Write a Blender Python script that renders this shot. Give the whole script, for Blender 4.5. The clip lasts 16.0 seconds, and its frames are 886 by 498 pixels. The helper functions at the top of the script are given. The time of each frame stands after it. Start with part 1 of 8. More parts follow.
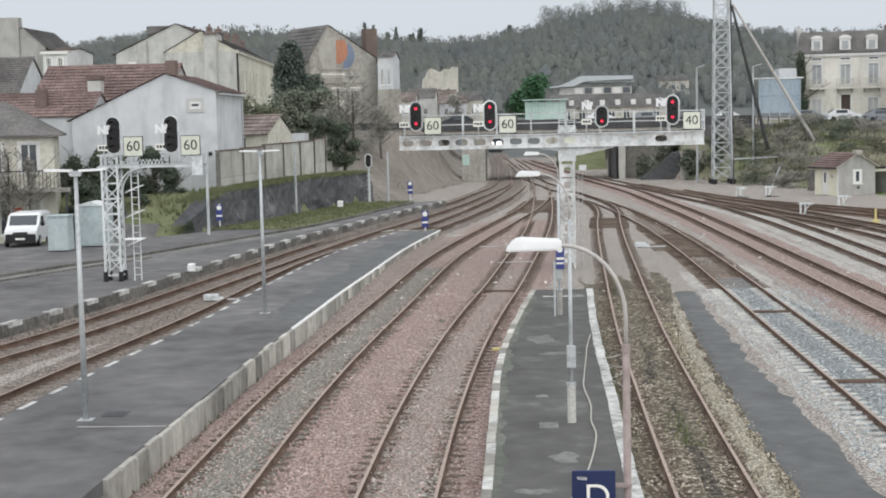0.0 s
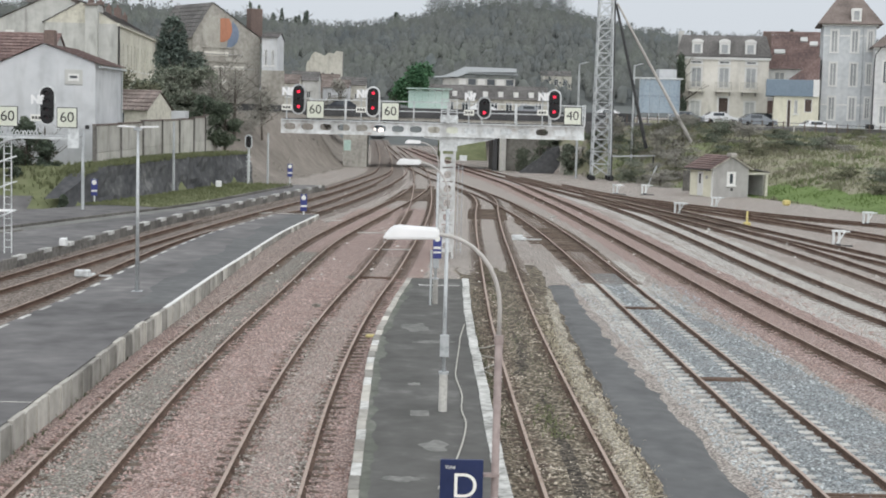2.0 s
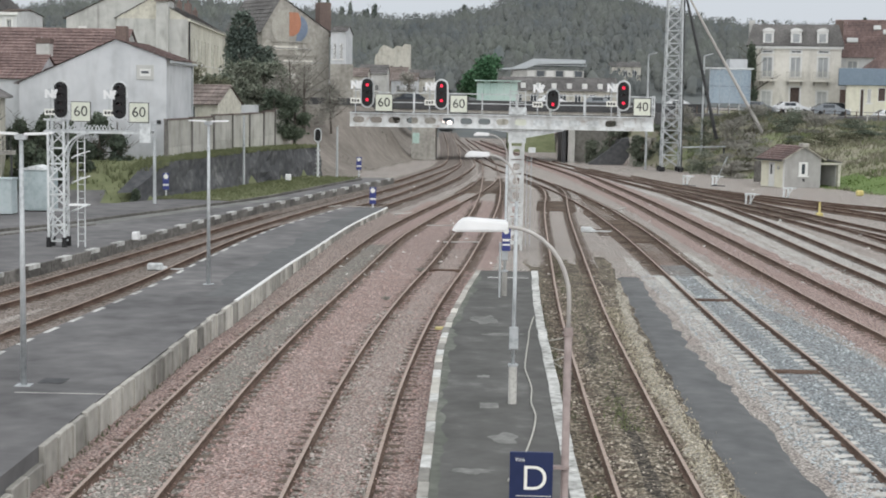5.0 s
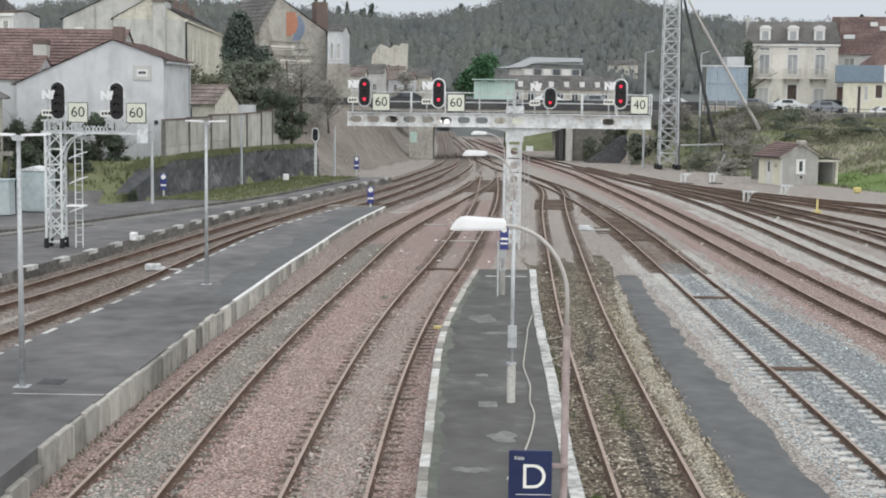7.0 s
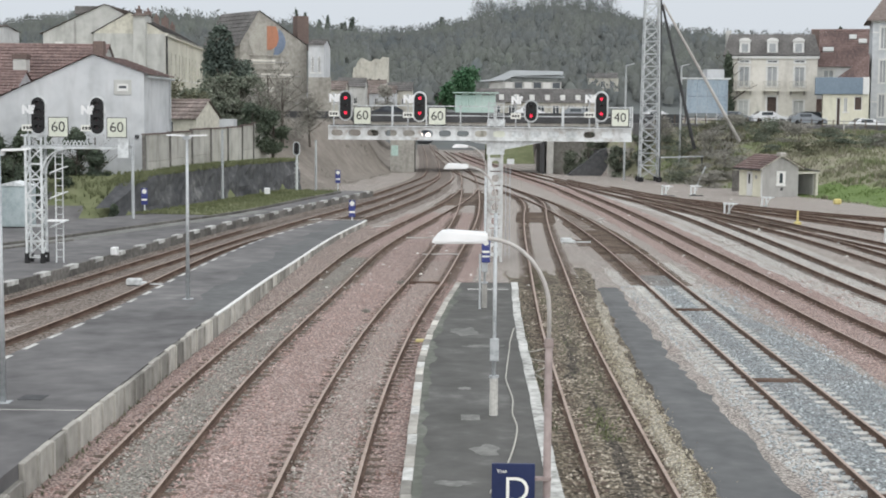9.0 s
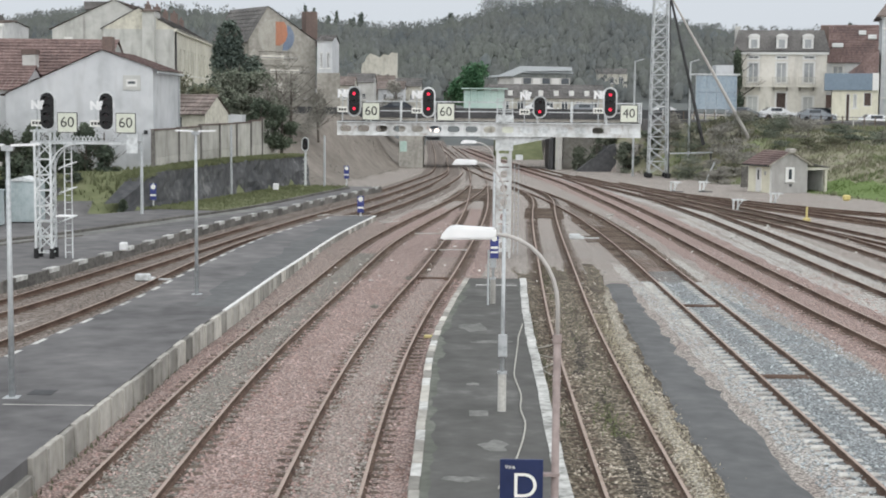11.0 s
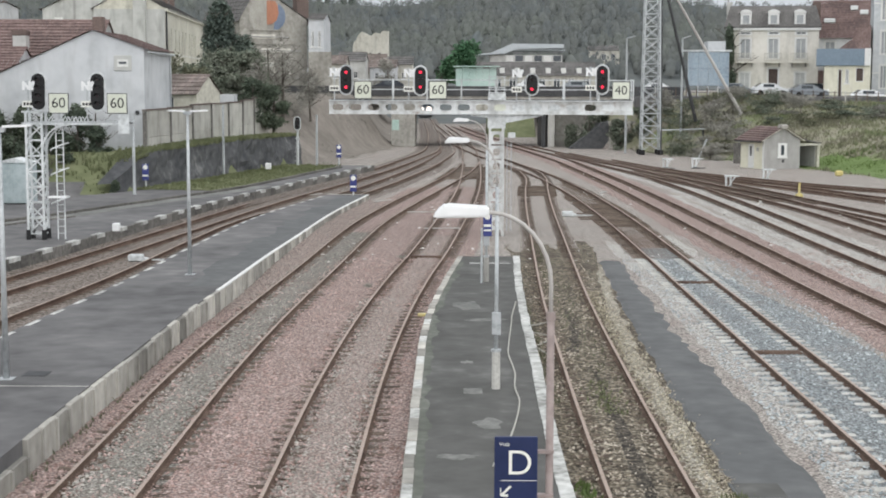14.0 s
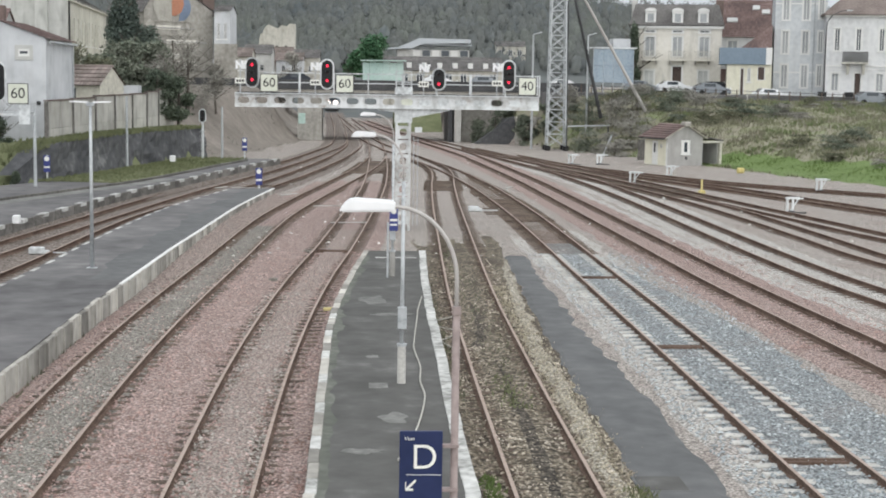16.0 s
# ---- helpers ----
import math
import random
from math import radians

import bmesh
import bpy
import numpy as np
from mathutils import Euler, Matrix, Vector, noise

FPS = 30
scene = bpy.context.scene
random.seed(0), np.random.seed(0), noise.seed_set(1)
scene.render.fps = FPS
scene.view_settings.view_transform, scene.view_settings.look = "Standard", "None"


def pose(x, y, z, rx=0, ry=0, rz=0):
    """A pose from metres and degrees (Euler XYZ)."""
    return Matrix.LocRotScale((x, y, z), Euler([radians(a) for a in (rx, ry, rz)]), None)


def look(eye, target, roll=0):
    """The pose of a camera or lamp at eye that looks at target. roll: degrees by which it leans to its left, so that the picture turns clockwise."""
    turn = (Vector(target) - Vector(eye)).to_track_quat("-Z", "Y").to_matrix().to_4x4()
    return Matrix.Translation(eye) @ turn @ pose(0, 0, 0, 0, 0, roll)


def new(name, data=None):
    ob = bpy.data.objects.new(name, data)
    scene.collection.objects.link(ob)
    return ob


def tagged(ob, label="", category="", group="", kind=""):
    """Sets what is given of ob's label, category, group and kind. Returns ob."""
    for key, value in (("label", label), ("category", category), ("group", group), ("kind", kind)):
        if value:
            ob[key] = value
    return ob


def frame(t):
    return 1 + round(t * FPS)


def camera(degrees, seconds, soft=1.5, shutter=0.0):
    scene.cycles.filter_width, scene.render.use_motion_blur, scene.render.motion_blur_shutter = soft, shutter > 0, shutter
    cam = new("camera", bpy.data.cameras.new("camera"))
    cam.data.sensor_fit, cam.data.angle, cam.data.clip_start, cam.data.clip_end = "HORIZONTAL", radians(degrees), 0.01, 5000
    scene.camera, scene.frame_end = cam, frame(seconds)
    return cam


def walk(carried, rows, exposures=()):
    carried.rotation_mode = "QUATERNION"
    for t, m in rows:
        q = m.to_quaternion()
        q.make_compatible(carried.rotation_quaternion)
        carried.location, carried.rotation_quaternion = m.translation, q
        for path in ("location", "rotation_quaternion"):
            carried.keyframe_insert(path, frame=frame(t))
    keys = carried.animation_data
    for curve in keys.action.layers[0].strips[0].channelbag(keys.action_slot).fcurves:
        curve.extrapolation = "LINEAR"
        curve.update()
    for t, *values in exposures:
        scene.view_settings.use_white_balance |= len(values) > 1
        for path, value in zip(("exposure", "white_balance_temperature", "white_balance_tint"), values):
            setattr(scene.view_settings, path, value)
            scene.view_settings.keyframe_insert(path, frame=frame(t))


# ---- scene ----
EYE = 7.074
cam = camera(33.0, 16.0, soft=1.9)
walk(cam, [
    (0.0, pose(0, 0, EYE, 85.027, 1.242, 3.136)),
    (0.5, pose(0, 0, EYE, 84.325, -0.035, 1.359)),
    (1.0, pose(0, 0, EYE, 84.075, -0.640, -0.320)),
    (1.5, pose(0, 0, EYE, 84.253, -1.505, -1.794)),
    (2.0, pose(0, 0, EYE, 84.537, -1.463, -1.324)),
    (2.5, pose(0, 0, EYE, 84.662, -1.399, -1.553)),
    (3.0, pose(0, 0, EYE, 84.662, -0.952, -0.135)),
    (3.5, pose(0, 0, EYE, 84.630, -0.811, 0.076)),
    (4.0, pose(0, 0, EYE, 84.903, -0.625, 0.445)),
    (4.5, pose(0, 0, EYE, 84.642, -0.744, 0.842)),
    (5.0, pose(0, 0, EYE, 84.190, -0.997, 1.284)),
    (5.2, pose(0, 0, EYE, 83.789, -1.021, 1.184)),
    (7.3, pose(0, 0, EYE, 84.175, -0.646, 1.116)),
    (7.5, pose(0, 0, EYE, 84.107, -0.700, 0.977)),
    (8.0, pose(0, 0, EYE, 84.157, -0.728, 0.960)),
    (8.5, pose(0, 0, EYE, 84.172, -0.465, 0.807)),
    (9.0, pose(0, 0, EYE, 84.668, -0.514, 0.457)),
    (9.2, pose(0, 0, EYE, 84.932, -0.490, 0.536)),
    (11.3, pose(0, 0, EYE, 84.478, -0.563, 0.790)),
    (11.5, pose(0, 0, EYE, 84.786, -0.503, 0.578)),
    (12.0, pose(0, 0, EYE, 84.417, -0.474, 0.353)),
    (12.5, pose(0, 0, EYE, 83.590, -0.430, 0.335)),
    (13.0, pose(0, 0, EYE, 83.402, -0.597, 0.568)),
    (13.5, pose(0, 0, EYE, 83.504, -0.329, 0.535)),
    (14.0, pose(0, 0, EYE, 83.676, -0.174, 0.484)),
    (14.5, pose(0, 0, EYE, 83.730, -0.177, -0.996)),
    (15.0, pose(0, 0, EYE, 83.526, -0.633, -1.214)),
    (15.5, pose(0, 0, EYE, 83.475, -0.767, -1.522)),
    (16.0, pose(0, 0, EYE, 83.495, -0.861, -3.057)),
], exposures=[(0, 0.03), (1.5, 0.02), (3.0, 0.0), (5.0, -0.03), (7.5, 0.03), (9.0, 0.06), (12.0, 0.03), (14.0, 0.05), (16.0, 0.08)])

# ---------------------------------------------------------------- light
world = bpy.data.worlds.new("overcast_sky")
scene.world = world
world.use_nodes = True
wn, wl = world.node_tree.nodes, world.node_tree.links
wn.clear()
sky = wn.new("ShaderNodeTexSky")
sky.sky_type = "NISHITA"
sky.sun_disc = False
sky.sun_elevation, sky.sun_rotation = radians(60), radians(160)
sky.air_density, sky.dust_density = 1.0, 3.0
grey = wn.new("ShaderNodeHueSaturation")
grey.inputs["Saturation"].default_value = 0.25
cloud = wn.new("ShaderNodeMix")
cloud.data_type = "RGBA"
cloud.inputs["Factor"].default_value = 0.88
cloud.inputs["B"].default_value = (8.0, 8.6, 9.3, 1)
back = wn.new("ShaderNodeBackground")
back.inputs["Strength"].default_value = 0.088
wout = wn.new("ShaderNodeOutputWorld")
wl.new(sky.outputs[0], grey.inputs["Color"])
wl.new(grey.outputs[0], cloud.inputs["A"])
wl.new(cloud.outputs["Result"], back.inputs["Color"])
wl.new(back.outputs[0], wout.inputs[0])
sun_data = bpy.data.lights.new("sun", "SUN")
sun_data.energy, sun_data.angle, sun_data.color = 3.0, radians(140), (1, 0.985, 0.962)
sun = new("sun", sun_data)
sun.matrix_world = look((22, -35, 80), (0, 60, 0))

# ---------------------------------------------------------------- materials


def mat(name, colours, scale=6.0, rough=0.85, bump=0.3, metal=0.0, detail=8.0, fine=None, per_object=0.0, per_island=0.0, stretch=None, contrast=0.25, streaks=0.0):
    """A weathered surface: colours mixed by two noises, a fine relief, and some change from piece to piece."""
    m = bpy.data.materials.new(name)
    m.use_nodes = True
    n, l = m.node_tree.nodes, m.node_tree.links
    b = n["Principled BSDF"]
    b.inputs["Roughness"].default_value = rough
    b.inputs["Metallic"].default_value = metal
    b.inputs["Specular IOR Level"].default_value = 0.3
    geo = n.new("ShaderNodeNewGeometry")
    vec = geo.outputs["Position"]
    if stretch:
        mp = n.new("ShaderNodeMapping")
        mp.inputs["Scale"].default_value = stretch
        l.new(vec, mp.inputs["Vector"])
        vec = mp.outputs[0]
    big = n.new("ShaderNodeTexNoise")
    big.inputs["Scale"].default_value = scale / 9
    big.inputs["Detail"].default_value = 5
    small = n.new("ShaderNodeTexNoise")
    small.inputs["Scale"].default_value = fine or scale * 2
    small.inputs["Detail"].default_value = detail
    l.new(vec, big.inputs["Vector"])
    l.new(vec, small.inputs["Vector"])
    add = n.new("ShaderNodeMath")
    add.operation = "ADD"
    l.new(big.outputs["Fac"], add.inputs[0])
    l.new(small.outputs["Fac"], add.inputs[1])
    half = n.new("ShaderNodeMath")
    half.operation = "MULTIPLY"
    half.inputs[1].default_value = 0.5
    l.new(add.outputs[0], half.inputs[0])
    ramp = n.new("ShaderNodeValToRGB")
    els = ramp.color_ramp.elements
    k = len(colours)
    while len(els) < k:
        els.new(0.5)
    for i, c in enumerate(colours):
        els[i].position = 0.5 + contrast * ((i / (k - 1)) - 0.5) * 0.9 if k > 1 else 0.5
        els[i].color = (*c, 1)
    l.new(half.outputs[0], ramp.inputs["Fac"])
    col = ramp.outputs["Color"]
    if streaks:
        mp2 = n.new("ShaderNodeMapping")
        mp2.inputs["Scale"].default_value = (0.9, 0.9, 0.22)
        l.new(geo.outputs["Position"], mp2.inputs["Vector"])
        st = n.new("ShaderNodeTexNoise")
        st.inputs["Scale"].default_value = 1.5
        st.inputs["Detail"].default_value = 6
        l.new(mp2.outputs[0], st.inputs["Vector"])
        sr = n.new("ShaderNodeMapRange")
        sr.inputs["From Min"].default_value = 0.5
        sr.inputs["From Max"].default_value = 0.75
        sr.inputs["To Max"].default_value = streaks
        l.new(st.outputs["Fac"], sr.inputs["Value"])
        mx = n.new("ShaderNodeMix")
        mx.data_type = "RGBA"
        mx.inputs["B"].default_value = (0.09, 0.085, 0.07, 1)
        l.new(sr.outputs[0], mx.inputs["Factor"])
        l.new(col, mx.inputs["A"])
        col = mx.outputs["Result"]
    if per_object or per_island:
        src = n.new("ShaderNodeObjectInfo").outputs["Random"] if per_object else geo.outputs["Random Per Island"]
        rng = n.new("ShaderNodeMapRange")
        rng.inputs["To Min"].default_value = 1 - (per_object or per_island)
        rng.inputs["To Max"].default_value = 1 + (per_object or per_island)
        l.new(src, rng.inputs["Value"])
        hsv = n.new("ShaderNodeHueSaturation")
        l.new(rng.outputs[0], hsv.inputs["Value"])
        l.new(col, hsv.inputs["Color"])
        col = hsv.outputs["Color"]
    l.new(col, b.inputs["Base Color"])
    if bump:
        bp = n.new("ShaderNodeBump")
        bp.inputs["Strength"].default_value = bump
        bp.inputs["Distance"].default_value = 0.03
        l.new(small.outputs["Fac"], bp.inputs["Height"])
        l.new(bp.outputs[0], b.inputs["Normal"])
    return m


def stones(name, tones, size=0.06, bump=0.8, patches=None, amount=0.5):
    """Ballast: each stone a cell with its own tone, darker towards the joints, and a broad drift of a second colour."""
    m = bpy.data.materials.new(name)
    m.use_nodes = True
    n, l = m.node_tree.nodes, m.node_tree.links
    b = n["Principled BSDF"]
    b.inputs["Roughness"].default_value = 0.9
    b.inputs["Specular IOR Level"].default_value = 0.2
    geo = n.new("ShaderNodeNewGeometry")
    vor = n.new("ShaderNodeTexVoronoi")
    vor.inputs["Scale"].default_value = 1 / size
    l.new(geo.outputs["Position"], vor.inputs["Vector"])
    sep = n.new("ShaderNodeSeparateColor")
    l.new(vor.outputs["Color"], sep.inputs[0])
    ramp = n.new("ShaderNodeValToRGB")
    els = ramp.color_ramp.elements
    while len(els) < len(tones):
        els.new(0.5)
    for i, c in enumerate(tones):
        els[i].position = i / (len(tones) - 1)
        els[i].color = (*c, 1)
    l.new(sep.outputs[0], ramp.inputs["Fac"])
    col = ramp.outputs["Color"]
    drift = n.new("ShaderNodeTexNoise")
    drift.inputs["Scale"].default_value = 0.45
    drift.inputs["Detail"].default_value = 9
    drift.inputs["Roughness"].default_value = 0.65
    l.new(geo.outputs["Position"], drift.inputs["Vector"])
    if patches:
        rng = n.new("ShaderNodeMapRange")
        rng.inputs["From Min"].default_value = 0.5
        rng.inputs["From Max"].default_value = 0.62
        rng.inputs["To Max"].default_value = amount
        l.new(drift.outputs["Fac"], rng.inputs["Value"])
        mx = n.new("ShaderNodeMix")
        mx.data_type = "RGBA"
        mx.inputs["B"].default_value = (*patches, 1)
        l.new(rng.outputs[0], mx.inputs["Factor"])
        l.new(col, mx.inputs["A"])
        col = mx.outputs["Result"]
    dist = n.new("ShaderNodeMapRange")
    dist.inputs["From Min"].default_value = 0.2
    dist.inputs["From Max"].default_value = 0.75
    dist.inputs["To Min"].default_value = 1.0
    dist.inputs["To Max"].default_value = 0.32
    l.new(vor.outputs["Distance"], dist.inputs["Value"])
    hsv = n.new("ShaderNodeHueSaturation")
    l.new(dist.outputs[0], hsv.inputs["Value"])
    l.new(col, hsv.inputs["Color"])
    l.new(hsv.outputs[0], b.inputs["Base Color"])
    bp = n.new("ShaderNodeBump")
    bp.invert = True
    bp.inputs["Strength"].default_value = bump
    bp.inputs["Distance"].default_value = 0.04
    l.new(vor.outputs["Distance"], bp.inputs["Height"])
    l.new(bp.outputs[0], b.inputs["Normal"])
    return m


def glow(name, colour, strength):
    m = bpy.data.materials.new(name)
    m.use_nodes = True
    b = m.node_tree.nodes["Principled BSDF"]
    b.inputs["Base Color"].default_value = (*colour, 1)
    b.inputs["Emission Color"].default_value = (*colour, 1)
    b.inputs["Emission Strength"].default_value = strength
    return m


def glass(name, tint=(0.05, 0.06, 0.07), rough=0.08):
    m = bpy.data.materials.new(name)
    m.use_nodes = True
    b = m.node_tree.nodes["Principled BSDF"]
    b.inputs["Base Color"].default_value = (*tint, 1)
    b.inputs["Roughness"].default_value = rough
    b.inputs["IOR"].default_value = 1.5
    return m


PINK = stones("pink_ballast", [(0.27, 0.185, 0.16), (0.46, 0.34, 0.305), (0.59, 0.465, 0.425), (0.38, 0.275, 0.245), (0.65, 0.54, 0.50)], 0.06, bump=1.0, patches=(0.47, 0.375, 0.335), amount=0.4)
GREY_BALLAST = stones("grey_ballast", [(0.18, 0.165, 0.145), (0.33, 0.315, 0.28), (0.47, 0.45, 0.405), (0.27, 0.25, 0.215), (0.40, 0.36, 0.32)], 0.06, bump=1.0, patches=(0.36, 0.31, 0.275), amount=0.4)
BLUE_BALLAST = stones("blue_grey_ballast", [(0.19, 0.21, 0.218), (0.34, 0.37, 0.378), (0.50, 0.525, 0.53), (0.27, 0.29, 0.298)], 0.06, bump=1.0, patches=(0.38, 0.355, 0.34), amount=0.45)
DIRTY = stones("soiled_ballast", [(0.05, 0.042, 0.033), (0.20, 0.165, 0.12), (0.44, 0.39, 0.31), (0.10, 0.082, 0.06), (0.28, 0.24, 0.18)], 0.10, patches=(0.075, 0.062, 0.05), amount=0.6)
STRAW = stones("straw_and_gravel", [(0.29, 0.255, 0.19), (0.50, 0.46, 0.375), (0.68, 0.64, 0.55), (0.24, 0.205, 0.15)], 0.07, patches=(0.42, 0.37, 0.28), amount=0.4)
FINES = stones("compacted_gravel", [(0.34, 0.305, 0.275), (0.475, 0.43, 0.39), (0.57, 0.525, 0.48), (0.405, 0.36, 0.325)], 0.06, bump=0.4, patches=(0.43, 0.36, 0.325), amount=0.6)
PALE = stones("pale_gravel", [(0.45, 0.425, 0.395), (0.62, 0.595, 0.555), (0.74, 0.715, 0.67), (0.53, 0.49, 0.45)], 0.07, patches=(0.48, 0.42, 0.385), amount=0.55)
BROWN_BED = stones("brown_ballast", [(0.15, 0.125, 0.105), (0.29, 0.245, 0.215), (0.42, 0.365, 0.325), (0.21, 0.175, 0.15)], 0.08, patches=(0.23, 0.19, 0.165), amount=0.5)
ASPHALT = mat("worn_asphalt", [(0.072, 0.070, 0.071), (0.11, 0.107, 0.108), (0.148, 0.144, 0.144), (0.21, 0.205, 0.20)], 1.4, 0.88, 0.25, fine=1.1, contrast=0.4)
ASPHALT_NEW = mat("patched_asphalt", [(0.085, 0.087, 0.088), (0.115, 0.117, 0.118), (0.15, 0.151, 0.15)], 3.0, 0.9, 0.25, fine=2.0, contrast=0.38)
ASPHALT_MOSSY = mat("mossy_asphalt", [(0.052, 0.052, 0.047), (0.078, 0.077, 0.072), (0.105, 0.103, 0.098), (0.19, 0.187, 0.178)], 4.0, 0.88, 0.3, fine=1.7, contrast=0.5)
MOSS = mat("pale_moss_crust", [(0.07, 0.074, 0.062), (0.12, 0.126, 0.108), (0.22, 0.224, 0.20)], 6.0, 0.95, 0.4, fine=3.5, contrast=0.6)
CONCRETE = mat("weathered_concrete", [(0.22, 0.21, 0.19), (0.38, 0.365, 0.33), (0.52, 0.50, 0.455)], 3.0, 0.9, 0.3, fine=3, per_object=0.4, streaks=0.4, contrast=0.5)
CONCRETE_PALE = mat("pale_concrete", [(0.36, 0.355, 0.33), (0.46, 0.45, 0.42), (0.52, 0.51, 0.48)], 3.0, 0.9, 0.3, fine=14, per_object=0.1, streaks=0.5)
WHITE_LINE = mat("worn_white_paint", [(0.20, 0.20, 0.185), (0.46, 0.46, 0.44), (0.62, 0.62, 0.60)], 7.0, 0.8, 0.15, fine=5, contrast=0.3)
RUST = mat("rusty_rail_side", [(0.07, 0.045, 0.035), (0.12, 0.08, 0.06), (0.17, 0.12, 0.095)], 8.0, 0.9, 0.3)
RAILTOP = mat("worn_rail_top", [(0.27, 0.205, 0.165), (0.38, 0.30, 0.255), (0.33, 0.26, 0.22)], 3.0, 0.6, 0.05)
SLEEPER_WOOD = mat("tarred_sleeper_wood", [(0.06, 0.045, 0.035), (0.12, 0.09, 0.07), (0.17, 0.135, 0.11)], 5.0, 0.9, 0.4, per_object=0.25)
SLEEPER_CONC = mat("concrete_sleeper", [(0.34, 0.33, 0.31), (0.47, 0.46, 0.43), (0.53, 0.52, 0.49)], 5.0, 0.9, 0.2, per_object=0.12)
GALV = mat("galvanised_steel", [(0.34, 0.36, 0.37), (0.45, 0.47, 0.48), (0.5, 0.52, 0.53)], 5.0, 0.5, 0.05, metal=0.3)
WHITE_STEEL = mat("pale_painted_steel", [(0.44, 0.46, 0.465), (0.60, 0.625, 0.63), (0.68, 0.70, 0.70)], 3.0, 0.55, 0.05, streaks=0.4)
RUSTY_WHITE = mat("white_paint_with_rust", [(0.28, 0.225, 0.19), (0.50, 0.505, 0.495), (0.62, 0.635, 0.635), (0.67, 0.68, 0.68)], 4.0, 0.6, 0.1, fine=5, contrast=0.42, streaks=0.6)
PINK_STEEL = mat("faded_painted_pole", [(0.23, 0.185, 0.175), (0.30, 0.245, 0.23), (0.35, 0.29, 0.275)], 4.0, 0.55, 0.05)
LAMP_WHITE = mat("white_lamp_housing", [(0.72, 0.73, 0.73), (0.8, 0.8, 0.8)], 3.0, 0.4, 0.0)
BLACK = mat("black_signal_paint", [(0.010, 0.010, 0.011), (0.02, 0.02, 0.021)], 3.0, 0.5, 0.0)
DARK_STEEL = mat("dark_steel", [(0.035, 0.036, 0.038), (0.07, 0.07, 0.072)], 3.0, 0.6, 0.1)
SIGN_WHITE = mat("white_sign_face", [(0.72, 0.72, 0.66), (0.78, 0.78, 0.73)], 3.0, 0.5, 0.0)
SIGN_CREAM = mat("cream_sign_face", [(0.58, 0.60, 0.51), (0.66, 0.68, 0.59)], 3.0, 0.5, 0.0)
NAVY = mat("navy_enamel", [(0.012, 0.020, 0.065), (0.018, 0.028, 0.085)], 3.0, 0.4, 0.0)
BLUE = mat("blue_enamel", [(0.035, 0.045, 0.17), (0.05, 0.06, 0.21)], 3.0, 0.4, 0.0)
RED_LAMP = glow("red_signal_lamp", (1.0, 0.03, 0.08), 1.5)
HEADLIGHT = glow("headlight_glow", (1.0, 0.88, 0.80), 1.5)
LENS_OFF = mat("unlit_dark_lens", [(0.02, 0.014, 0.016), (0.05, 0.03, 0.033)], 3.0, 0.25, 0.0)
RENDER_WHITE = mat("white_rendered_wall", [(0.38, 0.395, 0.41), (0.53, 0.545, 0.56), (0.61, 0.62, 0.635)], 1.6, 0.9, 0.1, fine=0.9, streaks=0.2, contrast=0.42)
RENDER_GREY = mat("grey_rendered_wall", [(0.33, 0.33, 0.315), (0.47, 0.47, 0.45), (0.57, 0.57, 0.55)], 1.6, 0.9, 0.15, fine=1.2, streaks=0.4, contrast=0.45)
RENDER_DIM = mat("brownish_grey_rendered_wall", [(0.26, 0.255, 0.245), (0.35, 0.345, 0.33), (0.42, 0.41, 0.395)], 1.6, 0.9, 0.15, fine=1.2, streaks=0.3, contrast=0.45)
RENDER_CREAM = mat("cream_rendered_wall", [(0.46, 0.44, 0.38), (0.58, 0.56, 0.48), (0.64, 0.62, 0.55)], 1.6, 0.9, 0.1, fine=3, streaks=0.35)
RENDER_YELLOW = mat("pale_yellow_wall", [(0.62, 0.60, 0.48), (0.70, 0.68, 0.56)], 1.6, 0.9, 0.1, fine=3, streaks=0.2)
RENDER_BLUEGREY = mat("blue_grey_wall", [(0.47, 0.495, 0.51), (0.55, 0.572, 0.583), (0.61, 0.63, 0.635)], 1.6, 0.9, 0.1, fine=2, streaks=0.15)
RENDER_OFFWHITE = mat("off_white_wall", [(0.52, 0.525, 0.525), (0.60, 0.605, 0.605), (0.66, 0.665, 0.66)], 1.6, 0.9, 0.1, fine=2, streaks=0.15)
STONE_CREAM = mat("cream_limestone_wall", [(0.53, 0.505, 0.45), (0.65, 0.625, 0.565), (0.72, 0.695, 0.64)], 2.0, 0.9, 0.2, fine=2.2, streaks=0.3, contrast=0.45)
STONE_OLD = mat("old_stone_wall", [(0.13, 0.122, 0.105), (0.27, 0.255, 0.228), (0.40, 0.385, 0.35), (0.56, 0.545, 0.51)], 1.6, 0.95, 0.6, fine=2.2, streaks=0.4, contrast=0.7)
STONE_PALE = mat("limestone_wall", [(0.34, 0.325, 0.28), (0.47, 0.455, 0.40), (0.56, 0.545, 0.49)], 2.0, 0.9, 0.2, fine=2.2, streaks=0.45, contrast=0.45)
TRIM_WHITE = mat("white_window_trim", [(0.62, 0.62, 0.60), (0.72, 0.72, 0.70)], 3.0, 0.6, 0.05)
ROOF_RED = mat("red_clay_tiles", [(0.115, 0.085, 0.08), (0.175, 0.122, 0.113), (0.235, 0.172, 0.16)], 4.0, 0.9, 0.4, fine=6, per_island=0.15)
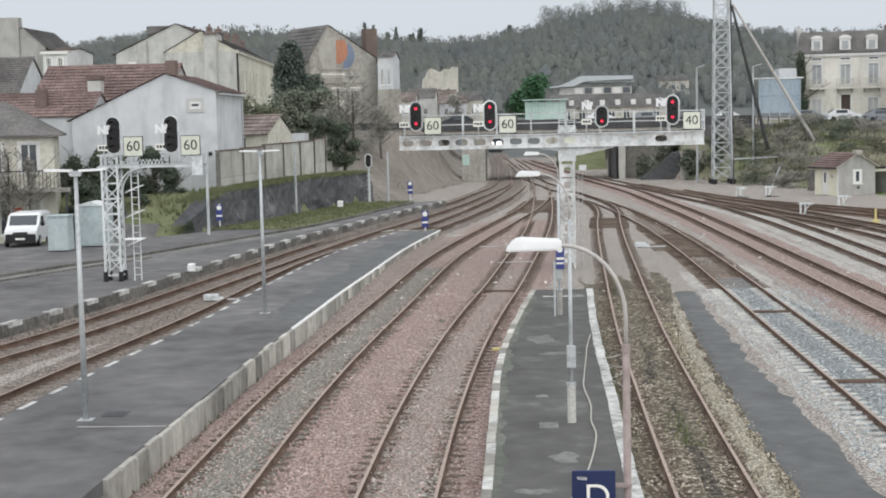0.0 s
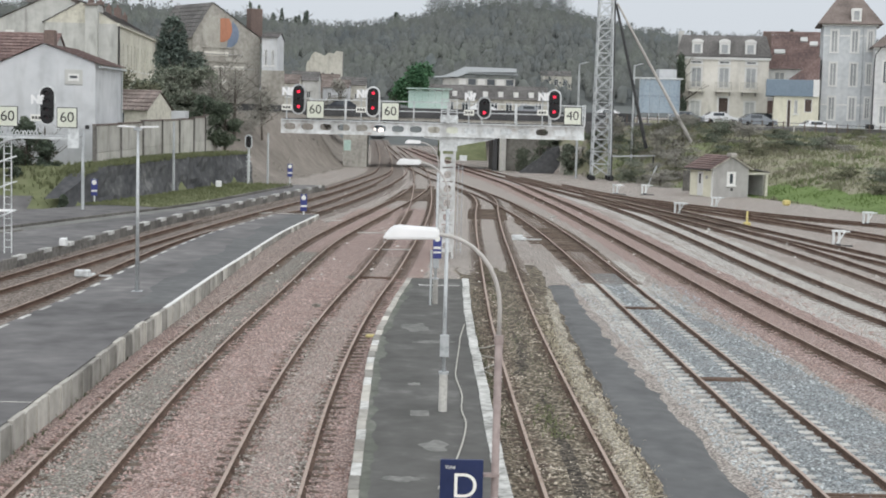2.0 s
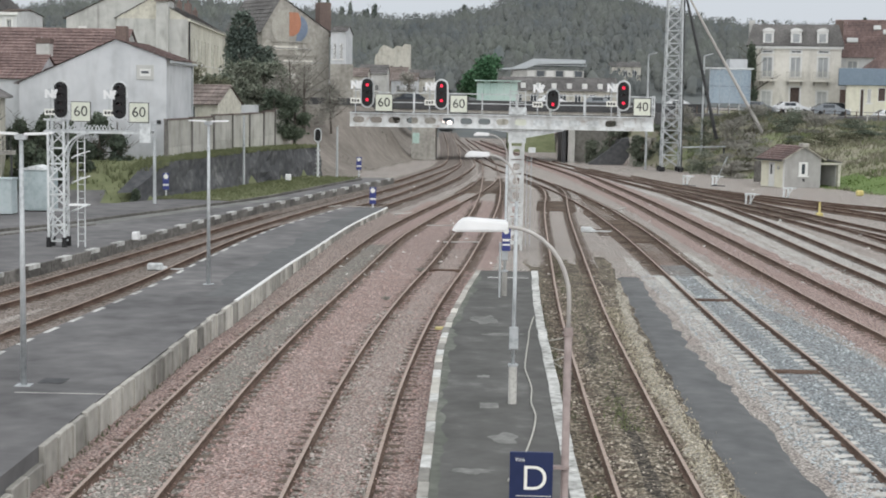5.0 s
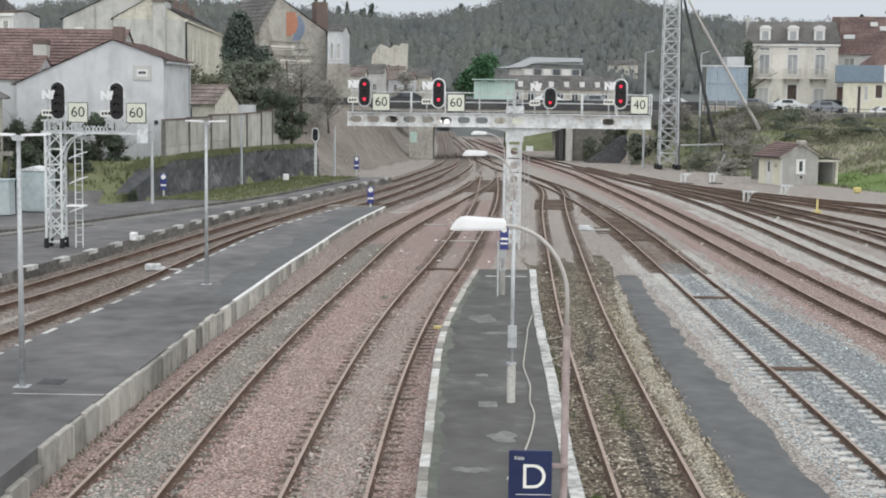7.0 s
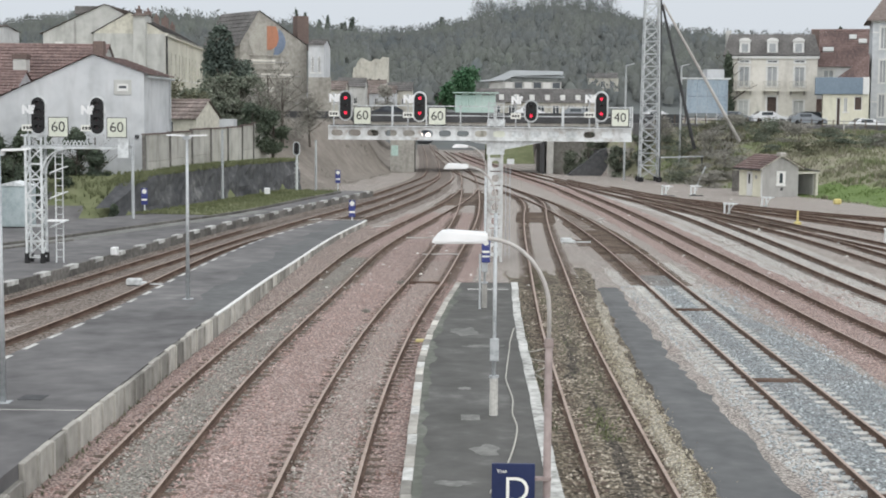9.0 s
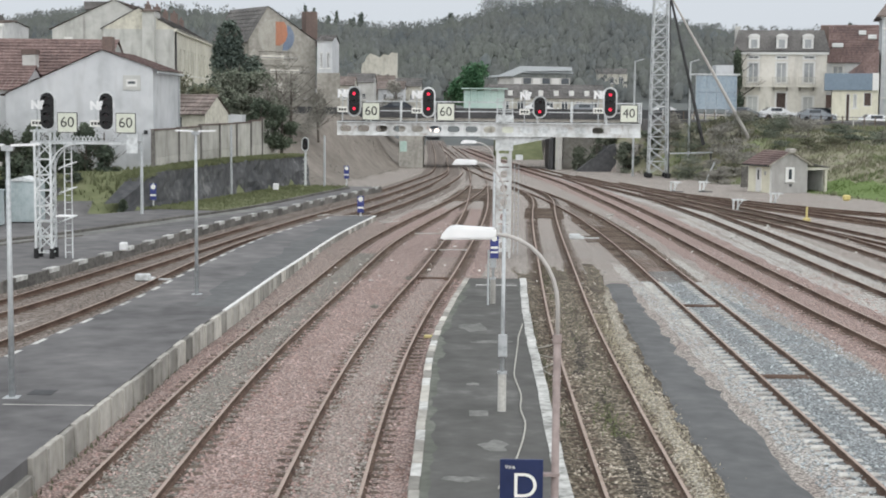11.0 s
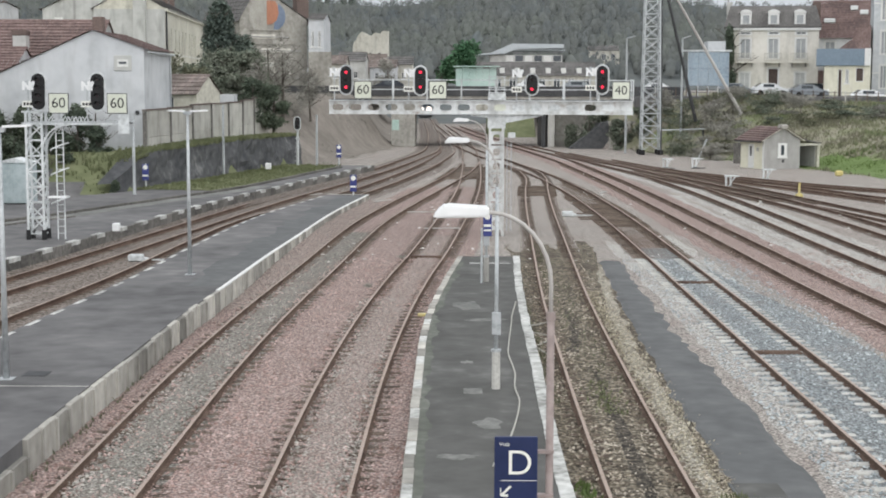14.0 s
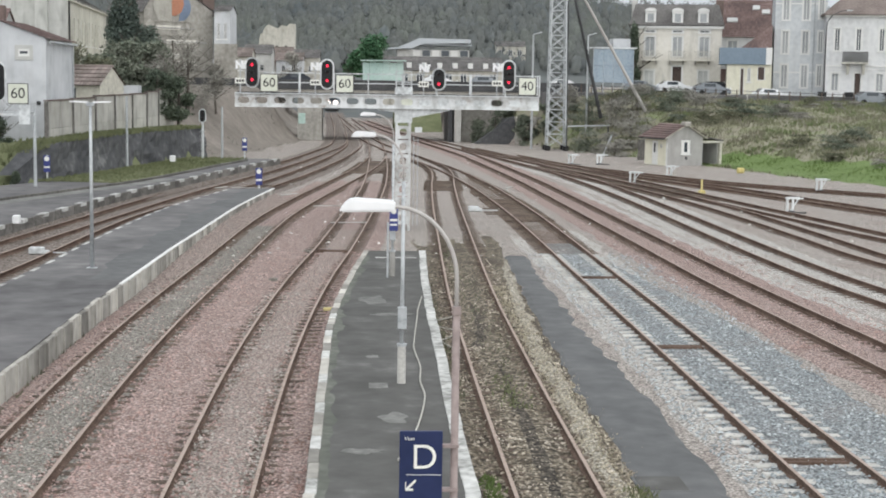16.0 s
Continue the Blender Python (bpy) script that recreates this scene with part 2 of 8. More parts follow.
ROOF_BROWN = mat("brown_clay_tiles", [(0.115, 0.095, 0.085), (0.175, 0.145, 0.13), (0.235, 0.195, 0.18)], 4.0, 0.9, 0.4, fine=6, per_island=0.2)
ROOF_SLATE = mat("grey_slate", [(0.085, 0.08, 0.078), (0.13, 0.125, 0.12), (0.18, 0.17, 0.165)], 4.0, 0.8, 0.3, fine=6, per_island=0.15)
BRICK = mat("dark_brick", [(0.12, 0.09, 0.08), (0.18, 0.135, 0.12)], 4.0, 0.9, 0.3)
PANE = glass("window_pane")
# the pale grey paints the reflected sky onto the panes
PANE_SKY = mat("sky_reflecting_pane", [(0.22, 0.235, 0.24), (0.33, 0.345, 0.35), (0.42, 0.43, 0.43)], 3.0, 0.2, 0.0, fine=1.5, contrast=0.5)
SHUTTER = mat("grey_shutter", [(0.40, 0.41, 0.40), (0.52, 0.53, 0.52)], 3.0, 0.7, 0.05, stretch=(1, 1, 8))
SHUTTER_DARK = mat("dark_brown_door", [(0.05, 0.035, 0.03), (0.09, 0.065, 0.055)], 3.0, 0.6, 0.05)
ROCK = mat("dark_rough_rock", [(0.03, 0.031, 0.034), (0.06, 0.062, 0.066), (0.10, 0.101, 0.104), (0.24, 0.24, 0.235)], 3.0, 0.95, 1.0, fine=2.0, contrast=0.5)
GRASS = mat("winter_grass", [(0.095, 0.108, 0.055), (0.14, 0.155, 0.08), (0.185, 0.195, 0.115)], 3.0, 0.95, 0.8, fine=1.2, contrast=0.45)
GREEN_GRASS = mat("fresh_grass", [(0.085, 0.12, 0.04), (0.12, 0.175, 0.055), (0.15, 0.20, 0.08)], 3.0, 0.95, 0.8, fine=3, contrast=0.4)
SCRUB = mat("dead_scrub_ground", [(0.15, 0.14, 0.11), (0.20, 0.205, 0.125), (0.25, 0.23, 0.18), (0.18, 0.22, 0.10), (0.31, 0.285, 0.235)], 1.4, 0.95, 1.0, fine=0.5, contrast=0.5)
EARTH = mat("bare_earth_slope", [(0.13, 0.115, 0.10), (0.20, 0.178, 0.155), (0.28, 0.25, 0.222)], 2.0, 0.95, 0.8, fine=0.9, contrast=0.5)
# hill floor and hill twigs: the blue grey puts distance haze into the colour
WOODLAND = mat("hazed_woodland_floor", [(0.085, 0.095, 0.095), (0.11, 0.12, 0.118), (0.14, 0.148, 0.14)], 0.6, 0.95, 0.2, fine=0.1, contrast=0.45)
HAZED_TWIGS = mat("hazed_winter_twigs", [(0.085, 0.10, 0.106), (0.105, 0.12, 0.125), (0.122, 0.13, 0.124), (0.132, 0.145, 0.128), (0.11, 0.126, 0.13)], 0.22, 0.95, 0.0, fine=0.06, per_island=0.12, contrast=0.5)
TWIGS_NEAR = mat("grey_brown_twigs", [(0.18, 0.178, 0.155), (0.26, 0.25, 0.222), (0.34, 0.328, 0.295)], 2.0, 0.95, 0.0, per_island=0.2)
HEDGE = mat("grey_green_shrub_leaf", [(0.10, 0.118, 0.088), (0.15, 0.168, 0.128), (0.20, 0.212, 0.17)], 0.9, 0.95, 0.0, fine=0.8, per_island=0.25)
EVERGREEN = mat("dark_evergreen_leaf", [(0.075, 0.098, 0.086), (0.115, 0.142, 0.118), (0.155, 0.18, 0.148)], 1.5, 0.9, 0.0, per_island=0.25)
PINE = mat("green_pine_needles", [(0.035, 0.09, 0.045), (0.06, 0.14, 0.07), (0.09, 0.18, 0.095)], 1.5, 0.9, 0.0, per_island=0.3)
IVY = mat("ivy_leaf", [(0.065, 0.085, 0.064), (0.108, 0.132, 0.09)], 1.5, 0.9, 0.0, per_island=0.3)
OLIVE = mat("olive_shrub_leaf", [(0.105, 0.11, 0.07), (0.155, 0.155, 0.105)], 1.5, 0.9, 0.0, per_island=0.3)
BARK = mat("grey_bark", [(0.07, 0.06, 0.05), (0.13, 0.115, 0.10)], 4.0, 0.95, 0.4)
CAR_WHITE = mat("white_car_paint", [(0.70, 0.71, 0.72), (0.75, 0.76, 0.77)], 2.0, 0.3, 0.0)
CAR_GREY = mat("grey_car_paint", [(0.20, 0.22, 0.24), (0.26, 0.28, 0.30)], 2.0, 0.3, 0.0)
CAR_DARK = mat("dark_car_paint", [(0.02, 0.025, 0.035), (0.04, 0.045, 0.055)], 2.0, 0.3, 0.0)
TYRE = mat("tyre_rubber", [(0.015, 0.015, 0.015), (0.03, 0.03, 0.03)], 3.0, 0.9, 0.0)
CABINET = mat("grey_green_cabinet", [(0.33, 0.39, 0.40), (0.40, 0.46, 0.47), (0.44, 0.49, 0.5)], 2.0, 0.6, 0.05, streaks=0.3)
BLUE_PANEL = mat("blue_grey_hoarding", [(0.22, 0.28, 0.34), (0.29, 0.355, 0.41), (0.34, 0.40, 0.45)], 2.0, 0.6, 0.05, streaks=0.3)
BLUE_FASCIA = mat("slate_blue_fascia", [(0.16, 0.21, 0.26), (0.20, 0.255, 0.31)], 2.0, 0.6, 0.05)
MINT = mat("pale_green_sheeting", [(0.36, 0.50, 0.45), (0.45, 0.58, 0.53), (0.5, 0.62, 0.57)], 2.0, 0.6, 0.05)
METAL_ROOF = mat("grey_metal_roof", [(0.36, 0.39, 0.41), (0.46, 0.49, 0.51)], 2.0, 0.5, 0.05)
ORANGE = mat("orange_mural_paint", [(0.36, 0.17, 0.11), (0.47, 0.22, 0.14)], 3.0, 0.85, 0.1, streaks=0.3)
MURAL_BLUE = mat("blue_mural_paint", [(0.15, 0.19, 0.26), (0.21, 0.25, 0.33)], 3.0, 0.85, 0.1, streaks=0.3)
MURAL_PALE = mat("pale_mural_paint", [(0.33, 0.315, 0.28), (0.44, 0.425, 0.385)], 3.0, 0.85, 0.1, streaks=0.4)
YELLOW = mat("yellow_paint", [(0.50, 0.42, 0.16), (0.62, 0.54, 0.26)], 4.0, 0.7, 0.1)
PLASTIC_RED = mat("red_plastic", [(0.45, 0.08, 0.05), (0.5, 0.1, 0.06)], 4.0, 0.5, 0.0)
CABLE = mat("pale_cable", [(0.36, 0.35, 0.31), (0.44, 0.43, 0.39)], 4.0, 0.7, 0.0)

BANK_DRY = mat("dry_bank_growth", [(0.155, 0.162, 0.10), (0.225, 0.215, 0.16), (0.15, 0.185, 0.085), (0.29, 0.275, 0.22)], 0.9, 0.95, 0.0, fine=0.35, per_island=0.12, contrast=0.5)
OIL = stones("oil_stained_ballast", [(0.035, 0.03, 0.026), (0.09, 0.078, 0.065), (0.20, 0.175, 0.14), (0.05, 0.043, 0.036)], 0.09)
FADED = mat("faded_asphalt", [(0.10, 0.105, 0.095), (0.17, 0.17, 0.16), (0.26, 0.26, 0.245)], 6.0, 0.9, 0.2, fine=6, contrast=0.4)
ARM_STEEL = mat("grey_lamp_arm", [(0.38, 0.36, 0.34), (0.46, 0.44, 0.42)], 4.0, 0.5, 0.0)
STRAW_TUFT = mat("dry_straw", [(0.30, 0.27, 0.19), (0.42, 0.385, 0.295), (0.53, 0.495, 0.40)], 4.0, 0.95, 0.0, per_island=0.3)
EDGE_DARK = mat("dark_platform_edge", [(0.08, 0.076, 0.07), (0.14, 0.132, 0.122), (0.20, 0.19, 0.175)], 4.0, 0.9, 0.3, fine=5, per_object=0.2)
PINKISH = stones("faded_pink_ballast", [(0.26, 0.20, 0.175), (0.46, 0.365, 0.325), (0.59, 0.495, 0.45), (0.38, 0.295, 0.262), (0.56, 0.485, 0.44)], 0.06, bump=1.0, patches=(0.43, 0.37, 0.335), amount=0.45)

# ---------------------------------------------------------------- builders


def part(name, bm, material, parent=None, label="", smooth=False):
    me = bpy.data.meshes.new(name)
    bmesh.ops.recalc_face_normals(bm, faces=bm.faces)
    if smooth:
        for f in bm.faces:
            f.smooth = True
    bm.to_mesh(me)
    bm.free()
    for mt in (material if isinstance(material, (list, tuple)) else [material]):
        me.materials.append(mt)
    ob = new(name, me)
    if parent:
        ob.parent = parent
    if label:
        ob["label"] = label
    return ob


def thing(name, label, category, x=0, y=0, z=0, rz=0, group="", kind=""):
    e = new(name)
    e.empty_display_size = 0.2
    e.matrix_basis = pose(x, y, z, 0, 0, rz)
    return tagged(e, label, category, group, kind)


def box(bm, x0, x1, y0, y1, z0, z1, bevel=0.0):
    vs = [bm.verts.new((x, y, z)) for z in (z0, z1) for y in (y0, y1) for x in (x0, x1)]
    fs = [bm.faces.new([vs[i] for i in f]) for f in ((0, 2, 3, 1), (4, 5, 7, 6), (0, 1, 5, 4), (1, 3, 7, 5), (3, 2, 6, 7), (2, 0, 4, 6))]
    if bevel:
        es = {e for f in fs for e in f.edges}
        bmesh.ops.bevel(bm, geom=list(es), offset=bevel, segments=1, affect="EDGES", profile=0.5)
    return bm


def B(x0, x1, y0, y1, z0, z1, bevel=0.0):
    return box(bmesh.new(), x0, x1, y0, y1, z0, z1, bevel)


def tube(bm, a, b, r0, r1=None, seg=8):
    a, b = Vector(a), Vector(b)
    r1 = r0 if r1 is None else r1
    d = (b - a).normalized()
    u = d.orthogonal().normalized()
    v = d.cross(u)
    ring = []
    for p, r in ((a, r0), (b, r1)):
        ring.append([bm.verts.new(p + (u * math.cos(2 * math.pi * i / seg) + v * math.sin(2 * math.pi * i / seg)) * r) for i in range(seg)])
    for i in range(seg):
        bm.faces.new((ring[0][i], ring[0][(i + 1) % seg], ring[1][(i + 1) % seg], ring[1][i]))
    bm.faces.new(ring[0][::-1])
    bm.faces.new(ring[1])
    return bm


def pipe(bm, pts, r, seg=8):
    """A bent tube through the points."""
    pts = [Vector(p) for p in pts]
    rings = []
    for i, p in enumerate(pts):
        d = (pts[min(i + 1, len(pts) - 1)] - pts[max(i - 1, 0)]).normalized()
        u = d.cross(Vector((0.123, 0.9, 0.2))).normalized()
        v = d.cross(u)
        rr = r[i] if isinstance(r, (list, tuple)) else r
        rings.append([bm.verts.new(p + (u * math.cos(2 * math.pi * k / seg) + v * math.sin(2 * math.pi * k / seg)) * rr) for k in range(seg)])
    for a, b in zip(rings, rings[1:]):
        for k in range(seg):
            bm.faces.new((a[k], a[(k + 1) % seg], b[(k + 1) % seg], b[k]))
    bm.faces.new(rings[0][::-1])
    bm.faces.new(rings[-1])
    return bm


def bar(bm, a, b, w, h=None):
    """A square bar from a to b."""
    a, b = Vector(a), Vector(b)
    h = h or w
    d = (b - a).normalized()
    up = Vector((0, 0, 1)) if abs(d.z) < 0.95 else Vector((0, 1, 0))
    u = d.cross(up).normalized() * w / 2
    v = u.cross(d).normalized() * h / 2
    vs = [bm.verts.new(p + su * u + sv * v) for p in (a, b) for su, sv in ((-1, -1), (1, -1), (1, 1), (-1, 1))]
    for i in range(4):
        j = (i + 1) % 4
        bm.faces.new((vs[i], vs[j], vs[4 + j], vs[4 + i]))
    bm.faces.new(vs[3::-1])
    bm.faces.new(vs[4:])
    return bm


def prism(bm, outline, y0, y1):
    """An outline in x and z, drawn out from y0 to y1."""
    f = [bm.verts.new((x, y0, z)) for x, z in outline]
    k = [bm.verts.new((x, y1, z)) for x, z in outline]
    bm.faces.new(f)
    bm.faces.new(k[::-1])
    n = len(f)
    for i in range(n):
        bm.faces.new((f[i], k[i], k[(i + 1) % n], f[(i + 1) % n]))
    return bm


def slab(bm, outline, z0, z1):
    """An outline in x and y, raised from z0 to z1."""
    lo = [bm.verts.new((x, y, z0)) for x, y in outline]
    hi = [bm.verts.new((x, y, z1)) for x, y in outline]
    bm.faces.new(lo[::-1])
    top = bm.faces.new(hi)
    n = len(lo)
    for i in range(n):
        bm.faces.new((lo[i], lo[(i + 1) % n], hi[(i + 1) % n], hi[i]))
    bmesh.ops.triangulate(bm, faces=[top])
    return bm


def smooth_line(pts, step=1.0):
    """Catmull-Rom through (y, x) knots, sampled along y; returns (x, y) pairs."""
    pts = sorted((y, x) for x, y in pts)
    ys = [p[0] for p in pts]
    xs = [p[1] for p in pts]
    m = []
    for i in range(len(pts)):
        a, b = max(i - 1, 0), min(i + 1, len(pts) - 1)
        m.append((xs[b] - xs[a]) / (ys[b] - ys[a]))
    out = []
    y = ys[0]
    while y < ys[-1] + 1e-6:
        i = max(k for k in range(len(ys) - 1) if ys[k] <= y + 1e-9)
        hh = ys[i + 1] - ys[i]
        s = min(max((y - ys[i]) / hh, 0), 1)
        x = (2 * s**3 - 3 * s**2 + 1) * xs[i] + (s**3 - 2 * s**2 + s) * hh * m[i] + (-2 * s**3 + 3 * s**2) * xs[i + 1] + (s**3 - s**2) * hh * m[i + 1]
        out.append((x, y))
        y += step
    return out


def normals2(line):
    out = []
    for i in range(len(line)):
        a, b = line[max(i - 1, 0)], line[min(i + 1, len(line) - 1)]
        d = Vector((b[0] - a[0], b[1] - a[1])).normalized()
        out.append(Vector((d.y, -d.x)))
    return out


def loft(bm, line, profile, closed=True):
    """Sweeps a profile of (side, z) along a plan line."""
    ns = normals2(line)
    rows = [[bm.verts.new((x + n.x * s, y + n.y * s, z)) for s, z in profile] for (x, y), n in zip(line, ns)]
    k = len(profile)
    for a, b in zip(rows, rows[1:]):
        for i in range(k if closed else k - 1):
            j = (i + 1) % k
            bm.faces.new((a[i], a[j], b[j], b[i]))
    if closed:
        bm.faces.new(rows[0][::-1])
        bm.faces.new(rows[-1])
    return bm


def text_part(name, words, size, material, parent, x, y, z, rz=0, thick=0.008, bold=0.0):
    cu = bpy.data.curves.new(name, "FONT")
    cu.body, cu.size, cu.extrude, cu.offset = words, size, thick, bold
    cu.align_x, cu.align_y = "CENTER", "CENTER"
    tmp = new(name, cu)
    me = bpy.data.meshes.new_from_object(tmp.evaluated_get(bpy.context.evaluated_depsgraph_get()))
    bpy.data.objects.remove(tmp)
    me.materials.append(material)
    ob = new(name, me)
    ob.parent = parent
    ob.matrix_basis = pose(x, y, z, 90, 0, rz)
    return ob

# ---------------------------------------------------------------- ground


def lerp_table(table, v):
    if v <= table[0][0]:
        return table[0][1]
    for (a, p), (b, q) in zip(table, table[1:]):
        if v <= b:
            return p + (q - p) * (v - a) / (b - a)
    return table[-1][1]


def step01(a, b, v):
    s = min(max((v - a) / (b - a), 0), 1)
    return s * s * (3 - 2 * s)


BED = -0.19
LEFT_TOE = [(88, -21.0), (92, -19.9), (122, -13.2), (150, -10.2), (172, -6.8), (200, -9), (260, -11), (330, -14)]
RIDGE = [(-330, 44), (-212, 48), (-171, 53), (-126, 53), (-62, 48), (-33, 46), (-1, 50), (19, 54), (45, 58), (84, 53), (107, 48), (127, 46), (157, 46), (190, 45), (330, 42)]


TOE_Y = [(12.5, 182), (15.5, 176), (18.5, 164), (20.5, 159), (24, 149), (28, 138), (31, 126), (35, 112), (40, 99), (46, 86), (56, 62), (70, 40)]


def bank_share(x, y):
    """0 at the foot of the right bank, 1 at the street above it."""
    foot = lerp_table(TOE_Y, x)
    street = 173 - 0.3 * (x - 12) if x < 22 else 166.5 - 0.216 * (x - 22)
    return (y - foot) / max(street - foot, 3.0)


def right_rise(x, y):
    u = bank_share(x, y)
    return (0.6 * step01(0.25, 1, u) + 0.4 * min(max((u - 0.15) / 0.85, 0), 1)) * (5.75 - max(0, x - 22) * 0.02)


def height(x, y):
    z = BED
    if y > 84:
        toe = lerp_table(LEFT_TOE, y)
        if x < toe:
            d = toe - x
            if y < 124:
                up = 2.75 if d > 0.4 else 0
                up *= step01(88, 97, y) if y < 97 else 1
                up += step01(4, 30, d) * step01(100, 140, y) * 3.0
                z += up
            else:
                top = 2.75 + 3.3 * step01(124, 160, y)
                z += top * step01(0, 9 - 3.5 * step01(145, 165, y), d) + step01(9, 60, d) * 3.0 * step01(110, 150, y)
    if x > 12:
        z += right_rise(x, y)
    if y > 176:
        z = max(z, BED + 6.1 * max(step01(13, 22, x), step01(9, 20, -x)) * step01(176, 184, y))
    if y > 290:
        top = lerp_table(RIDGE, x * 700 / max(y, 1))
        z = max(z, BED + (top - 10) * step01(300, 700, y) * (1 - 0.25 * step01(720, 1200, y)) + 2.5 * noise.noise(Vector((x / 40, y / 40, 0))) * step01(300, 420, y))
    return z


RAMP = [(-60, 86), (-30, 88), (-27.5, 93.8), (-24.6, 92.8), (-22.7, 91.0), (-20.7, 89.4), (-20, 86)]


def ground_slot(x, y):
    toe_l = lerp_table(LEFT_TOE, y)
    if y > 270:
        return 4
    if y > 84 and x < toe_l + 0.5 and y < lerp_table(RAMP, x):
        return 6
    if y > 84 and x < toe_l + 0.5:
        if y < 128:
            return 1
        return 3 if x > toe_l - 14 else 2
    if x > 12 and y < 200:
        u = bank_share(x, y) + 0.06 * noise.noise(Vector((x / 7, y / 7, 3)))
        if x > 29 and 0 < u < 0.38 and y < 150:
            return 5
        if u > -0.02:
            return 2
    return 0


def axis(bands):
    out = []
    for a, b, s in bands:
        v = a
        while v < b - 1e-6:
            out.append(v)
            v += s
    out.append(bands[-1][1])
    return out


gx = axis([(-900, -300, 60), (-300, -72, 12), (-72, -6, 1.2), (-6, 12, 3), (12, 66, 1.5), (66, 300, 12), (300, 900, 60)])
gy = axis([(-60, 84, 6), (84, 200, 1.6), (200, 330, 8), (330, 800, 16), (800, 1600, 80), (1600, 4000, 400)])
bm = bmesh.new()
grid = [[bm.verts.new((x, y, height(x, y))) for x in gx] for y in gy]
for j in range(len(gy) - 1):
    for i in range(len(gx) - 1):
        f = bm.faces.new((grid[j][i], grid[j][i + 1], grid[j + 1][i + 1], grid[j + 1][i]))
        f.material_index = ground_slot((gx[i] + gx[i + 1]) / 2, (gy[j] + gy[j + 1]) / 2)
        f.smooth = True
tagged(part("ground", bm, [FINES, GRASS, SCRUB, EARTH, WOODLAND, GREEN_GRASS, ASPHALT]), "gravel yard between grassy and scrubby railway embankments", "ground", kind="structure")

# ---------------------------------------------------------------- tracks
RAIL = [(-0.075, -0.172), (0.075, -0.172), (0.07, -0.15), (0.012, -0.13), (0.012, -0.045), (0.036, -0.03), (0.036, 0.0), (-0.036, 0.0), (-0.036, -0.03), (-0.012, -0.045), (-0.012, -0.13), (-0.07, -0.15)]
sleeper_mesh = {}


def sleeper_me(kind):
    if kind not in sleeper_mesh:
        bm = bmesh.new()
        if kind == "wood":
            box(bm, -1.3, 1.3, -0.12, 0.12, -0.34, -0.165, 0.015)
        else:
            for s in (-1, 1):
                box(bm, s * 0.80 - 0.42, s * 0.80 + 0.42, -0.12, 0.12, -0.36, -0.139, 0.025)
            box(bm, -0.25, 0.25, -0.03, 0.03, -0.30, -0.22)
        me = bpy.data.meshes.new("sleeper")
        bm.to_mesh(me)
        bm.free()
        me.materials.append(SLEEPER_WOOD if kind == "wood" else SLEEPER_CONC)
        sleeper_mesh[kind] = me
    return sleeper_mesh[kind]


tracks = []


